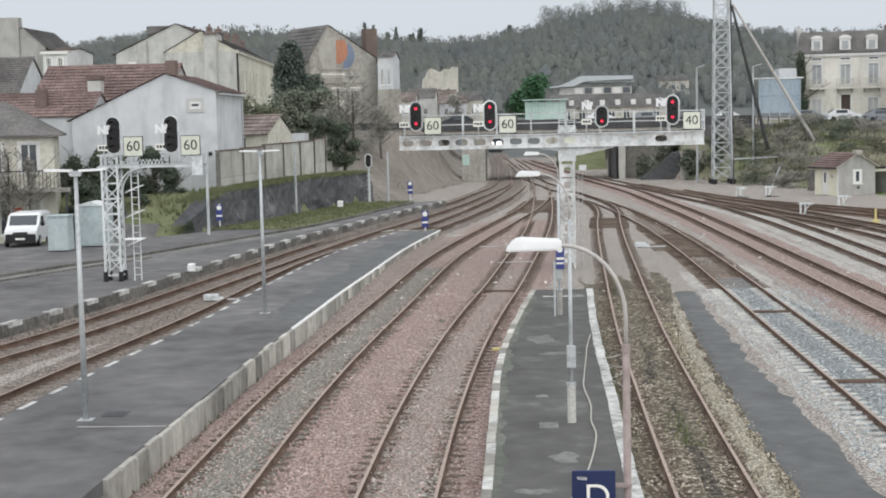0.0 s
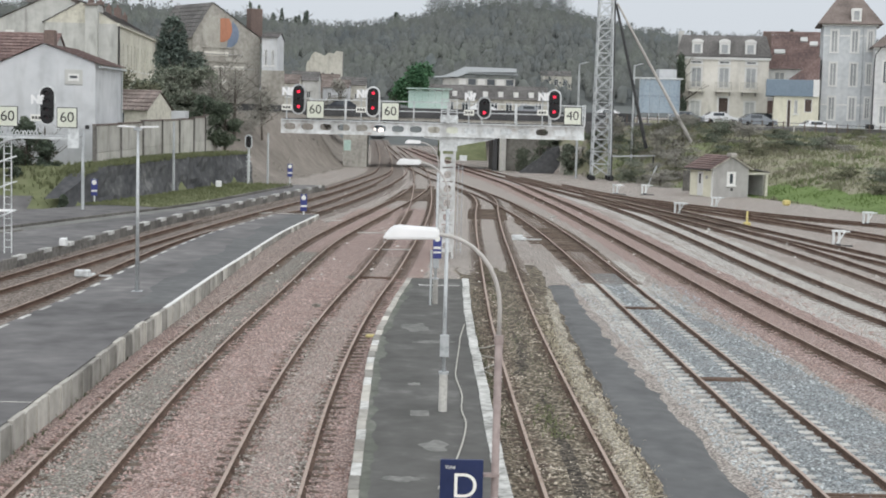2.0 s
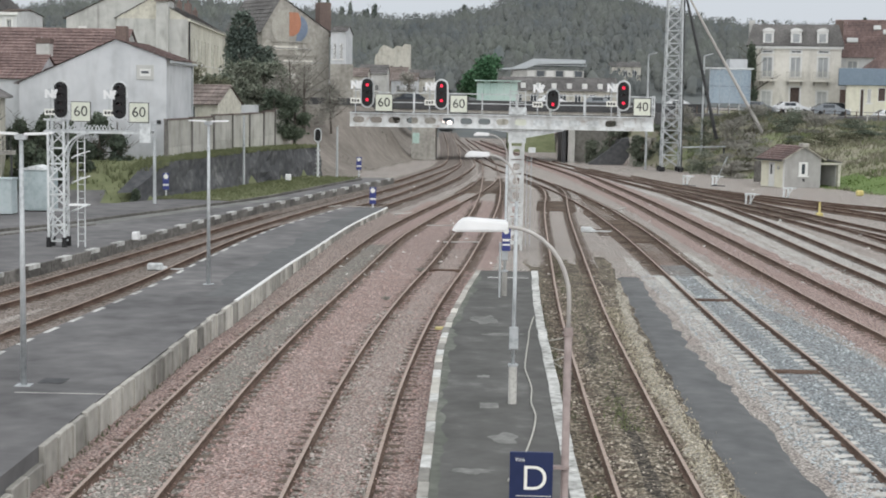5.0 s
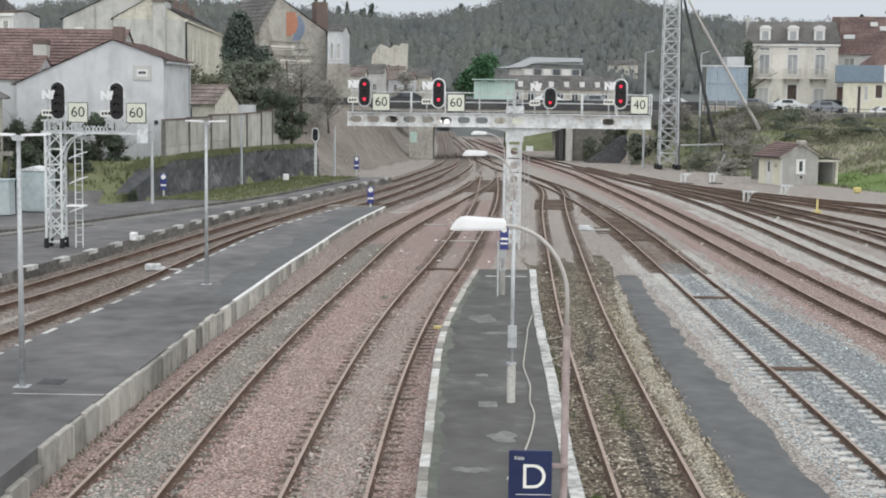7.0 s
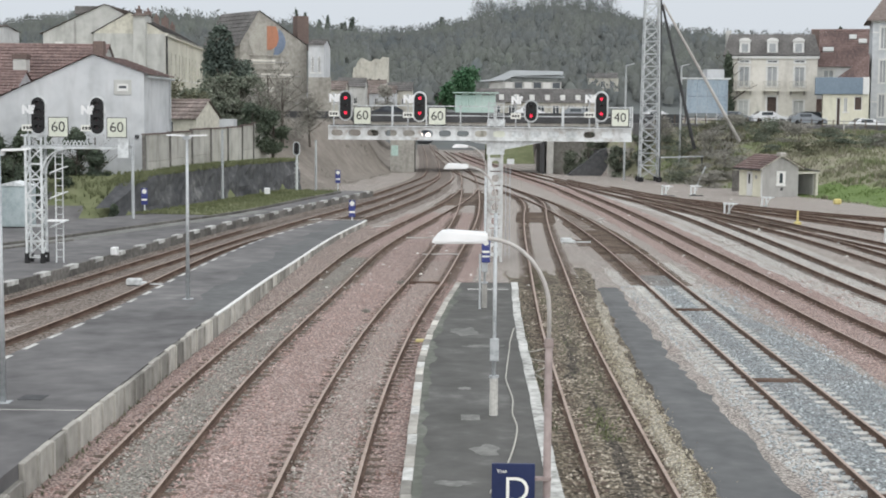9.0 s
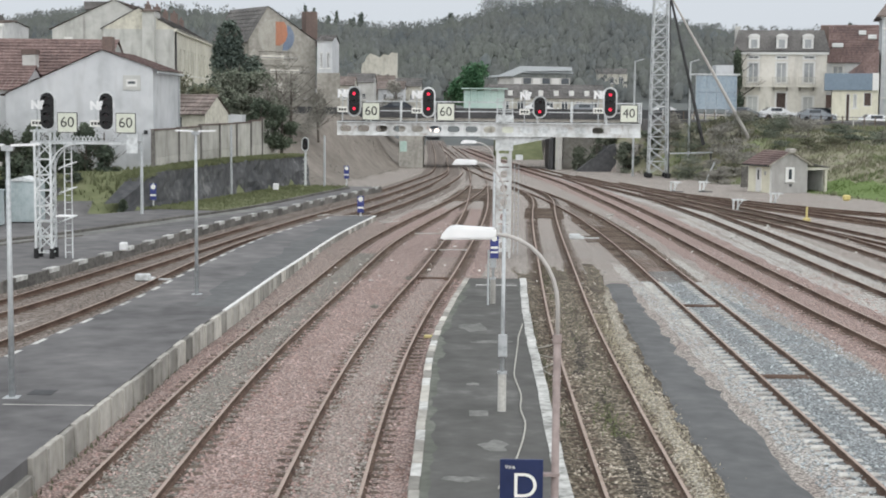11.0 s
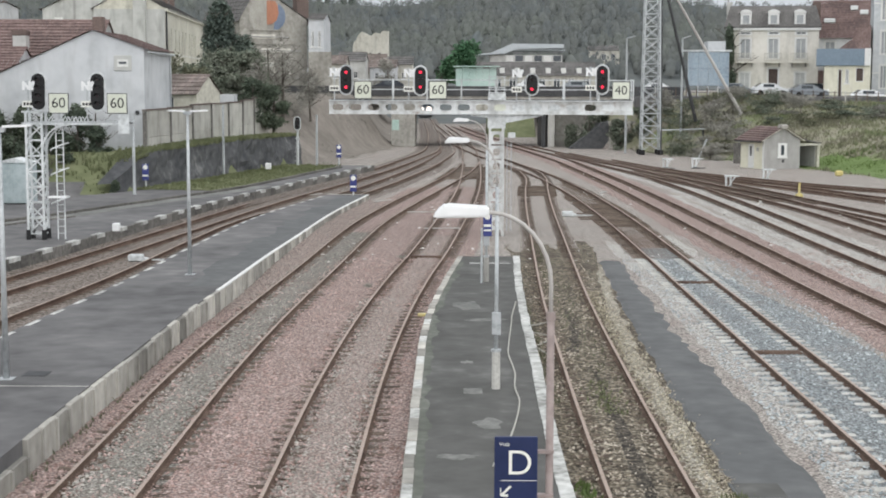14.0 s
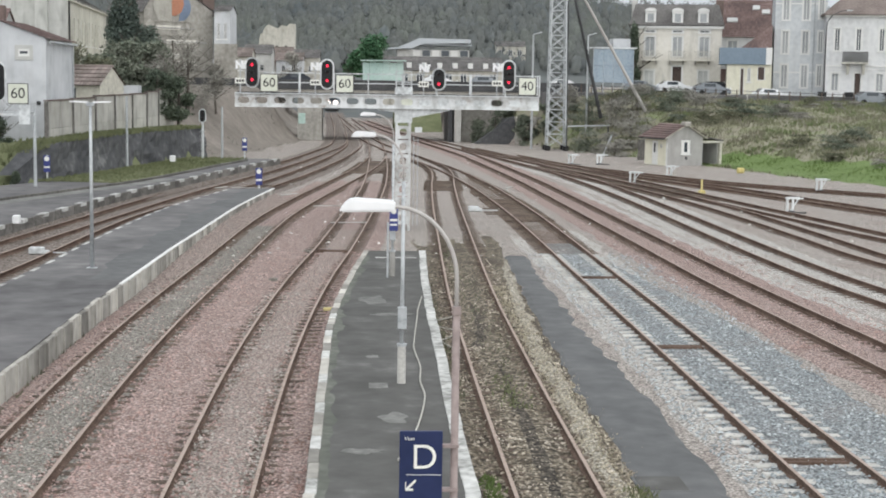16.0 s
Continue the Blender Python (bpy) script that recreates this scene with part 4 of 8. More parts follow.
def bent_lamp(x, y, top, r, material, plinth, label):
    """A pole that bends over, with a long flat lamp head."""
    t = thing("platform_lamp", label, "lamp post", x, y, PD, group="bent platform lamps")
    h = top - PD
    pts = [(0, 0, 0), (0, 0, h - 1.75)]
    bend = [(0.0 - 0.62 * (1 - math.cos(a)), 0, h - 0.72 + 0.72 * math.sin(a) - 0.05) for a in [k * math.pi / 16 for k in range(9)]]
    bm = bmesh.new()
    pipe(bm, [(0, 0, h - 1.1)] + bend + [(-0.68, 0, h - 0.045)], [r * 0.5] * 11, 10)
    part("arm", bm, ARM_STEEL, t, "bent tube", smooth=True)
    part("pole", tube(bmesh.new(), (0, 0, 0), (0, 0, h - 1.06), r, r * 0.9, 12), material, t, smooth=True)
    bm = bmesh.new()
    prism(bm, [(-0.62, h - 0.07), (-0.62, h + 0.01), (-1.04, h + 0.035), (-1.1, h + 0.01), (-1.17, h - 0.08), (-1.16, h - 0.1), (-0.64, h - 0.09)], -0.12, 0.12)
    bmesh.ops.bevel(bm, geom=bm.edges[:], offset=0.018, segments=2, affect="EDGES")
    part("lamp_head", bm, LAMP_WHITE, t, "long white lamp housing")
    if plinth:
        part("plinth", tube(bmesh.new(), (0, 0, 0), (0, 0, 0.85), 0.1, 0.095, 12), CONCRETE_PALE, t, "pale pole foot")
        part("collar", tube(bmesh.new(), (0, 0, 0.85), (0, 0, 0.9), 0.115, 0.115, 12), GALV, t)
        part("junction_box", B(-0.1, 0.1, -0.16, -0.05, 1.25, 1.75, 0.01), GALV, t, "small grey junction box")
    else:
        part("collar", tube(bmesh.new(), (0, 0, h - 1.12), (0, 0, h - 1.04), r * 1.12, r * 1.05, 12), material, t)
    return t


lamp_1 = bent_lamp(0.955, 14.7, 5.86, 0.043, PINK_STEEL, False, "bent steel lamp post with faded paint and white head")
lamp_2 = bent_lamp(0.93, 33.1, 5.86, 0.047, GALV, True, "bent grey steel lamp post with white head")
lamp_3 = bent_lamp(1.08, 51.4, 5.86, 0.047, GALV, True, "bent grey steel lamp post with white head")
sign = thing("platform_sign", "navy blue sign with a white letter D and arrow", "sign", 0.615, 14.6, 2.75)
part("sign_board", B(-0.215, 0.215, -0.02, 0.02, 0.0, 0.83, 0.006), NAVY, sign)
part("divider", B(-0.146, 0.205, -0.024, -0.02, 0.384, 0.389), SIGN_WHITE, sign)
text_part("letter", "D", 0.36, SIGN_WHITE, sign, 0.035, -0.022, 0.557, thick=0.003, bold=-0.002)
text_part("small_word", "Voie", 0.055, SIGN_WHITE, sign, -0.115, -0.022, 0.755, thick=0.002)
bm = bmesh.new()
bar(bm, (-0.05, -0.024, 0.33), (-0.14, -0.024, 0.24), 0.008, 0.022)
bar(bm, (-0.15, -0.024, 0.235), (-0.15, -0.024, 0.31), 0.008, 0.022)
bar(bm, (-0.15, -0.024, 0.235), (-0.075, -0.024, 0.235), 0.008, 0.022)
part("arrow", bm, SIGN_WHITE, sign, "white arrow pointing down")
for z in (0.2, 0.65):
    part("bracket", B(0.2, 0.38, 0.02, 0.1, z, z + 0.03), PINK_STEEL, sign)

bm = bmesh.new()
cable_line = smooth_line([(0.7, 26.2), (1.1, 28.5), (1.4, 31.6), (1.36, 33.2), (1.43, 34.9), (1.36, 37.4), (1.42, 38.8), (1.64, 42.7), (1.68, 43.6), (1.92, 46.5)], 0.25)
pipe(bm, [(x, y, PD + 0.02) for x, y in cable_line], 0.02, 6)
tagged(part("cable", bm, CABLE), "loose pale cable lying along the platform", "cable")
bm = bmesh.new()
pipe(bm, [(2.45 + 0.35 * math.sin(k * 0.55) * (0.4 + k / 30), 38 + k * 0.28, BED + 0.09 + 0.03 * math.sin(k)) for k in range(28)], 0.02, 6)
tagged(part("cable", bm, CABLE), "coiled pale cable in the ballast", "cable")


def straight_lamp(x, y, top):
    t = thing("platform_lamp", "slim galvanised lamp post with two flat heads", "lamp post", x, y, PLAT_L, group="twin platform lamps")
    h = top - PLAT_L
    part("pole", tube(bmesh.new(), (0, 0, 0), (0, 0, h), 0.07, 0.045, 12), GALV, t, smooth=True)
    part("base_plate", B(-0.17, 0.17, -0.17, 0.17, 0, 0.02, 0.005), GALV, t)
    bm = bmesh.new()
    prism(bm, [(-0.12, h - 0.12), (0.12, h - 0.12), (0.16, h + 0.0), (-0.16, h + 0.0)], -0.06, 0.06)
    part("cross_head", bm, GALV, t)
    for s in (-1, 1):
        bm = bmesh.new()
        prism(bm, [(s * 0.1, h - 0.02), (s * 0.1, h + 0.03), (s * 0.64, h + 0.05), (s * 0.7, h + 0.02), (s * 0.64, h - 0.0)], -0.12, 0.12)
        part("lamp_head", bm, LAMP_WHITE, t, "flat white lamp head")
    return t


straight_lamp(-9.98, 32.7, 6.1)
straight_lamp(-9.12, 51.0, 6.1)

# ---------------------------------------------------------------- signals


def signal_head(name, x, y, z, h, lights, group, label, w=0.52):
    """An oblong black signal with a pale rim. Lights from the top: (offset, lit)."""
    t = thing(name, label, "railway signal", x, y, z, group=group)

    def oblong(width, height, y0, y1, segs=9):
        bm = bmesh.new()
        r = width / 2
        out = [(r * math.cos(a), height / 2 - r + r * math.sin(a)) for a in [math.pi * k / segs for k in range(segs + 1)]]
        out += [(-r * math.cos(a), -height / 2 + r - r * math.sin(a)) for a in [math.pi * k / segs for k in range(segs + 1)]]
        return prism(bm, out, y0, y1)
    part("rim", oblong(w + 0.15, h + 0.15, 0.012, 0.035), WHITE_STEEL, t, "pale grey rim")
    part("target_board", oblong(w, h, -0.02, 0.012), BLACK, t)
    part("lamp_box", B(-w * 0.36, w * 0.36, 0.035, 0.3, -h * 0.42, h * 0.42, 0.02), BLACK, t)
    for dz, lit in lights:
        part("lens", tube(bmesh.new(), (0, -0.03, dz), (0, -0.02, dz), 0.066, 0.066, 14), RED_LAMP if lit else LENS_OFF, t, "lit red lamp" if lit else "unlit lamp")
        bm = bmesh.new()
        segs = 8
        for k in range(segs):
            a0, a1 = math.pi * k / segs, math.pi * (k + 1) / segs
            q = [(0.12 * math.cos(a), yy, dz + 0.12 * math.sin(a)) for a, yy in ((a0, -0.02), (a1, -0.02), (a1, -0.26), (a0, -0.26))]
            p = [(0.11 * math.cos(a), yy, dz + 0.11 * math.sin(a)) for a, yy in ((a0, -0.02), (a1, -0.02), (a1, -0.26), (a0, -0.26))]
            vq, vp = [bm.verts.new(v) for v in q], [bm.verts.new(v) for v in p]
            bm.faces.new(vq)
            bm.faces.new(vp[::-1])
            bm.faces.new((vq[2], vq[3], vp[3], vp[2]))
        part("hood", bm, BLACK, t)
    return t


def speed_board(x, y, z, words, group, pole=0.0, s=0.78):
    t = thing("speed_board", "square cream board with the black number " + words, "sign", x, y, z, group=group)
    part("frame", B(-s / 2 - 0.03, s / 2 + 0.03, 0.0, 0.05, -s / 2 - 0.03, s / 2 + 0.03, 0.01), DARK_STEEL, t)
    part("face", B(-s / 2, s / 2, -0.012, 0.0, -s / 2, s / 2), SIGN_CREAM, t)
    text_part("number", words, 0.6, BLACK, t, 0, -0.014, 0.0, thick=0.003)
    part("post", B(-0.03, 0.03, 0.05, 0.09, -s / 2 - pole, s / 2), GALV, t)
    return t


def plate(x, y, z, group, low=0.0):
    t = thing("signal_plate", "white cut-out letters Nf above a small white plate", "sign", x, y, z, group=group)
    part("lower_plate", B(-0.24, 0.24, -0.01, 0.02, -0.62, -0.36), SIGN_WHITE, t)
    text_part("letters", "Nf", 0.47, LAMP_WHITE, t, 0.02, -0.012, 0.24, thick=0.012, bold=0.03)
    for z_ in (0.05, 0.42):
        part("letter_bar", B(-0.26, 0.26, 0.005, 0.02, z_, z_ + 0.03), GALV, t)
    bm = bmesh.new()
    for k in range(3):
        box(bm, -0.18 + k * 0.13, -0.09 + k * 0.13, -0.014, -0.01, -0.55, -0.43)
    part("number_bars", bm, BLACK, t)
    part("stem", B(-0.025, 0.025, 0.02, 0.06, -1.1 - low, 0.5), GALV, t)
    return t


# the gantry across the tracks
GY = 71.5
gantry = thing("signal_gantry", "white riveted steel signal gantry with oval holes and rust", "signal gantry", 1.95, GY, BED)
gz = -BED
LEFT_END, RIGHT_END = -6.0 - 1.95, 8.39 - 1.95
Z0, Z1 = 5.61 + gz, 6.28 + gz


def web_with_holes(bm, x0, x1, z0, z1, y, holes, rx, rz_, seg=16):
    """A plate with oval holes, built cell by cell."""
    edges = [x0] + [(a + b) / 2 for a, b in zip(holes, holes[1:])] + [x1]
    zc = (z0 + z1) / 2
    for i, c in enumerate(holes):
        a, b = edges[i], edges[i + 1]
        inner, outer, deep = [], [], []
        for k in range(seg):
            t = 2 * math.pi * k / seg
            px_, pz_ = math.cos(t), math.sin(t)
            ex = c + math.copysign(abs(px_) ** 0.6, px_) * rx
            ez = zc + math.copysign(abs(pz_) ** 0.75, pz_) * rz_
            inner.append(bm.verts.new((ex, y, ez)))
            deep.append(bm.verts.new((ex, y + 0.05, ez)))
            s = max(abs(px_), abs(pz_))
            ox, oz = px_ / s, pz_ / s
            outer.append(bm.verts.new(((b if ox > 0 else a) * abs(ox) + c * (1 - abs(ox)), y, zc + oz * (z1 - z0) / 2)))
        for k in range(seg):
            j = (k + 1) % seg
            bm.faces.new((inner[k], inner[j], outer[j], outer[k]))
            bm.faces.new((inner[k], deep[k], deep[j], inner[j]))


hole_x = [LEFT_END + 0.39 + 0.857 * k for k in range(17)]
hole_x = [x for x in hole_x if x < RIGHT_END - 0.2]
for y in (-0.35, 0.35):
    bm = bmesh.new()
    web_with_holes(bm, LEFT_END, RIGHT_END, Z0 + 0.03, Z1 - 0.05, y, hole_x, 0.29, 0.155)
    bmesh.ops.remove_doubles(bm, verts=bm.verts, dist=0.001)
    part("girder_web", bm, RUSTY_WHITE, gantry, "white plate with oval holes and rust")
for k, x in enumerate(hole_x):
    if k in (9, 10, 11, 12, 13, 15, 16):
        part("hole_cover", B(x - 0.27, x + 0.27, -0.31, -0.3, (Z0 + Z1) / 2 - 0.17, (Z0 + Z1) / 2 + 0.15), SIGN_CREAM if k == 9 else WHITE_STEEL, gantry)
for y in (-0.35, 0.35):
    part("bottom_flange", B(LEFT_END, RIGHT_END, y - 0.09, y + 0.09, Z0, Z0 + 0.03), RUSTY_WHITE, gantry)
    part("top_flange", B(LEFT_END, RIGHT_END, y - 0.1, y + 0.1, Z1 - 0.05, Z1), WHITE_STEEL, gantry)
for k in range(16):
    x = LEFT_END + 0.02 + k * (RIGHT_END - LEFT_END - 0.04) / 15
    bm = bmesh.new()
    bar(bm, (x, -0.34, Z0 + 0.05), (x, 0.34, Z0 + 0.05), 0.05)
    part("cross_bar", bm, RUSTY_WHITE, gantry)
part("walkway", B(LEFT_END + 0.1, RIGHT_END + 0.05, -0.33, 0.45, Z1, Z1 + 0.04), DARK_STEEL, gantry, "dark steel walkway")
bm = bmesh.new()
prism(bm, [(-0.42, 4.95 + gz), (0.42, 4.95 + gz), (0.42, 5.2 + gz), (2.2, 5.55 + gz), (2.2, Z0), (-1.2, Z0), (-1.2, 5.55 + gz), (-0.42, 5.45 + gz)], -0.3, 0.3)
part("bracket_head", bm, WHITE_STEEL, gantry, "flared white column head")
for s in (-1, 1):
    part("column_leg", B(s * 0.31 - 0.06, s * 0.31 + 0.06, -0.25, 0.25, 0, 4.95 + gz, 0.01), RUSTY_WHITE, gantry)
for k in range(7):
    z0_ = 0.3 + k * 0.68
    bm = bmesh.new()
    web_with_holes(bm, -0.26, 0.26, z0_, z0_ + 0.62, -0.22, [0.0], 0.17, 0.17)
    part("column_web", bm, RUSTY_WHITE, gantry, "web plate with a round hole")
bm = bmesh.new()
for y in (-0.4, 0.45):
    for z in (0.5, 0.95):
        bar(bm, (LEFT_END + 1.4, y, Z1 + z), (RIGHT_END, y, Z1 + z), 0.04)
part("handrail", bm, WHITE_STEEL, gantry, "pale double handrail")
for k in range(9):
    x = LEFT_END + 1.4 + k * (RIGHT_END - LEFT_END - 1.4) / 8
    for y in (-0.4, 0.45):
        part("rail_post", B(x - 0.03, x + 0.03, y - 0.03, y + 0.03, Z1, Z1 + 1.0), WHITE_STEEL, gantry)
bm = bmesh.new()
for x in (-0.36, 0.0, 0.36):
    bar(bm, (x, -0.45, Z1), (x, -0.45, Z1 + 1.15), 0.045)
for z in (0.35, 0.6, 0.85, 1.1):
    bar(bm, (-0.4, -0.45, Z1 + z), (0.4, -0.45, Z1 + z), 0.04)
part("ladder_cage", bm, WHITE_STEEL, gantry, "pale ladder cage")
part("name_board", B(-0.42, 0.42, -0.5, -0.47, Z1 + 0.02, Z1 + 0.32), WHITE_STEEL, gantry)
bm = bmesh.new()
for s in (-0.17, 0.17):
    bar(bm, (0.62 + s * 0.6, 0.1, 0.2), (0.62 + s * 0.6, 0.1, 4.3 + gz), 0.03)
for k in range(14):
    bar(bm, (0.52, 0.1, 0.4 + k * 0.3), (0.72, 0.1, 0.4 + k * 0.3), 0.02)
part("ladder", bm, GALV, gantry)
bm = bmesh.new()
box(bm, 0.56, 0.9, -0.1, 0.1, 4.5 + gz, 4.75 + gz)
part("relay_box", bm, WHITE_STEEL, gantry)

for x, zc, hgt, lights in ((-5.18, 7.22, 1.3, ((0.36, 1), (-0.02, 0), (-0.34, 1))), (-1.67, 7.19, 1.3, ((0.4, 1), (0.05, 0), (-0.3, 1))), (3.6, 7.03, 0.92, ((0.2, 0), (-0.22, 1))), (6.91, 7.27, 1.3, ((0.36, 1), (0.0, 0), (-0.34, 1)))):
    signal_head("gantry_signal", x, GY - 0.5, zc, hgt, lights, "signals on the gantry", "black oblong railway signal showing red lamps" if hgt > 1 else "small black railway signal showing one red lamp")
    plate(x - (0.55 if hgt > 1 else 0.72), GY - 0.5, zc + (0.1 if hgt > 1 else 0.25), "plates on the gantry")
for x, w in ((-4.38, "60"), (-0.84, "60"), (7.8, "40")):
    speed_board(x, GY - 0.52, 6.75, w, "speed boards on the gantry", 0.1)

# the lattice signal bracket on the far platform
LX, LY = -17.55, 62.6
lat = thing("lattice_signal_post", "white lattice steel bracket mast with ladder", "signal mast", LX, LY, PLAT_L)
lh = 5.3 - PLAT_L
W2 = 0.33
for sx in (-1, 1):
    for sy in (-1, 1):
        part("corner_angle", B(sx * W2 - 0.045, sx * W2 + 0.045, sy * W2 - 0.045, sy * W2 + 0.045, 0.1, lh + 0.5), WHITE_STEEL, lat)
nb = 7
for side in range(4):
    for k in range(nb):
        za, zb = 0.25 + k * (lh - 0.25) / nb, 0.25 + (k + 1) * (lh - 0.25) / nb
        ends = [(-W2, -W2), (W2, -W2), (W2, W2), (-W2, W2)]
        p, q = ends[side], ends[(side + 1) % 4]
        if k % 2:
            p, q = q, p
        part("lacing_bar", bar(bmesh.new(), (*p, za), (*q, zb), 0.055), WHITE_STEEL, lat)
        part("lacing_bar", bar(bmesh.new(), (*p, za), (*q, za), 0.05), WHITE_STEEL, lat)
for sx in (-1, 1):
    for sy in (-1, 1):
        part("foot_clamp", tube(bmesh.new(), (sx * W2, sy * W2, 0.0), (sx * W2, sy * W2, 0.42), 0.11, 0.1, 10), BLACK, lat, "black foot clamp")
bm = bmesh.new()
for y in (-0.33, 0.33):
    bar(bm, (-0.5, y, lh + 0.05), (4.0, y, lh + 0.05), 0.1)
    bar(bm, (-0.5, y, lh + 0.55), (0.4, y, lh + 0.5), 0.08)
    arc = [(0.35 + 1.05 * (1 - math.cos(a)), y, lh - 1.05 + 1.05 * math.sin(a)) for a in [k * math.pi / 16 for k in range(9)]]
    for a, b in zip(arc, arc[1:]):
        bar(bm, a, b, 0.06)
    for k in range(6):
        x0 = 0.4 + k * 0.3
        bar(bm, (x0, y, lh + 0.05), (x0 + 0.15, y, lh + 0.35), 0.035)
        bar(bm, (x0 + 0.15, y, lh + 0.35), (x0 + 0.3, y, lh + 0.05), 0.035)
part("bracket_arm", bm, WHITE_STEEL, lat, "white curved bracket arm")
part("deck", B(-0.4, 4.0, -0.4, 0.4, lh + 0.1, lh + 0.14), GALV, lat)
part("arm_end_plate", B(3.55, 4.0, -0.45, -0.41, lh - 0.35, lh + 0.5), WHITE_STEEL, lat)
bm = bmesh.new()
for x in (0.85, 1.15):
    bar(bm, (x, -0.1, 0.0), (x, -0.1, lh), 0.045)
for k in range(16):
    bar(bm, (0.85, -0.1, 0.25 + k * 0.3), (1.15, -0.1, 0.25 + k * 0.3), 0.03)
part("ladder", bm, WHITE_STEEL, lat)
for z in (1.65, 2.85, 3.9):
    bm = bmesh.new()
    pipe(bm, [(1.0 + 0.36 * math.cos(a), -0.1 - 0.6 * math.sin(a), z + 0.15 * math.cos(a)) for a in [math.pi * k / 8 for k in range(9)]], 0.032, 6)
    part("safety_hoop", bm, WHITE_STEEL, lat)
part("step_plate", B(0.55, 1.3, -0.5, 0.0, 1.75, 1.83, 0.02), LAMP_WHITE, lat)
for x in (-17.28, -14.83):
    signal_head("bracket_signal", x, LY - 0.5, 6.68, 1.5, ((0.5, 0), (0.17, 0), (-0.17, 0), (-0.5, 0)), "signals on the lattice bracket", "black oblong railway signal with unlit lamps", 0.55)
    plate(x - 0.44, LY - 0.5, 6.66, "plates on the lattice bracket", 0.1)
for x in (-16.45, -14.02):
    speed_board(x, LY - 0.5, 6.2, "60", "speed boards on the lattice bracket", 0.25)

# ---------------------------------------------------------------- buildings


def wall_face(bm, x0, x1, z0, z1, y, holes, depth):
    """A wall front with real openings: cells between the hole edges, and the reveals behind."""
    xs = sorted({x0, x1, *[h[0] for h in holes], *[h[1] for h in holes]})
    zs = sorted({z0, z1, *[h[2] for h in holes], *[h[3] for h in holes]})
    for a, b in zip(xs, xs[1:]):
        for c, d in zip(zs, zs[1:]):
            mx, mz = (a + b) / 2, (c + d) / 2
            if any(h[0] < mx < h[1] and h[2] < mz < h[3] for h in holes):
                continue
            bm.faces.new([bm.verts.new(v) for v in ((a, y, c), (b, y, c), (b, y, d), (a, y, d))])
    for a, b, c, d in holes:
        for q in (((a, y, c), (a, y + depth, c), (a, y + depth, d), (a, y, d)), ((b, y, c), (b, y, d), (b, y + depth, d), (b, y + depth, c)), ((a, y, d), (a, y + depth, d), (b, y + depth, d), (b, y, d)), ((a, y, c), (b, y, c), (b, y + depth, c), (a, y + depth, c))):
            bm.faces.new([bm.verts.new(v) for v in q])


def window(parent, a, b, c, d, y, style="sash", trim=None, sill=True):
    """One window in an opening: frame, panes, and its surround or shutters."""
    w = part("window", B(a, b, y + 0.16, y + 0.2, c, d), {"shut": SHUTTER, "door": SHUTTER_DARK, "sash": PANE, "lace": PANE_SKY}[style], parent, {"shut": "closed pale shutter", "door": "dark wooden door or window panel", "sash": "dark glazed window", "lace": "window pane painted pale for the sky reflected in it"}[style])
    bm = bmesh.new()
    t = 0.07
    box(bm, a, a + t, y + 0.1, y + 0.16, c, d)
    box(bm, b - t, b, y + 0.1, y + 0.16, c, d)
    box(bm, a + t, b - t, y + 0.1, y + 0.16, d - t, d)
    box(bm, a + t, b - t, y + 0.1, y + 0.16, c, c + t)
    if style != "door":
        box(bm, (a + b) / 2 - 0.04, (a + b) / 2 + 0.04, y + 0.1, y + 0.16, c + t, d - t)
    part("frame", bm, TRIM_WHITE, w)
    if trim:
        bm = bmesh.new()
        s = 0.16
        for q in ((a - s, a, c - 0.05, d + s), (b, b + s, c - 0.05, d + s), (a, b, d, d + s)):
            box(bm, q[0], q[1], y - 0.035, y + 0.02, q[2], q[3])
        part("surround", bm, trim, w, "pale window surround")
    if sill and style != "door":
        part("sill", B(a - 0.2, b + 0.2, y - 0.1, y + 0.1, c - 0.12, c), trim or TRIM_WHITE, w)
    return w


def tile_rows(bm, x0, x1, ya, za, yb, zb, rows, cols, over=0.15):
    """A roof slope covered with overlapping tile strips, from the eave (ya, za) to the ridge (yb, zb)."""
    slope = Vector((0, yb - ya, zb - za))
    up = Vector((1, 0, 0)).cross(slope.normalized())
    if up.z < 0:
        up = -up
    x0, x1 = x0 - over, x1 + over
    for r in range(rows):
        for c in range(cols):
            p = Vector((0, ya, za)) + slope * (r / rows)
            q = Vector((0, ya, za)) + slope * ((r + 1.12) / rows if r < rows - 1 else 1)
            xa, xb = x0 + (x1 - x0) * c / cols, x0 + (x1 - x0) * (c + 0.94) / cols
            lift = up * 0.09
            v = [bm.verts.new(w) for w in (Vector((xa, p.y, p.z)) + lift, Vector((xb, p.y, p.z)) + lift, Vector((xb, q.y, q.z)) + up * 0.02, Vector((xa, q.y, q.z)) + up * 0.02, Vector((xa, p.y, p.z)), Vector((xb, p.y, p.z)))]
            bm.faces.new(v[:4])
            bm.faces.new((v[4], v[5], v[1], v[0]))


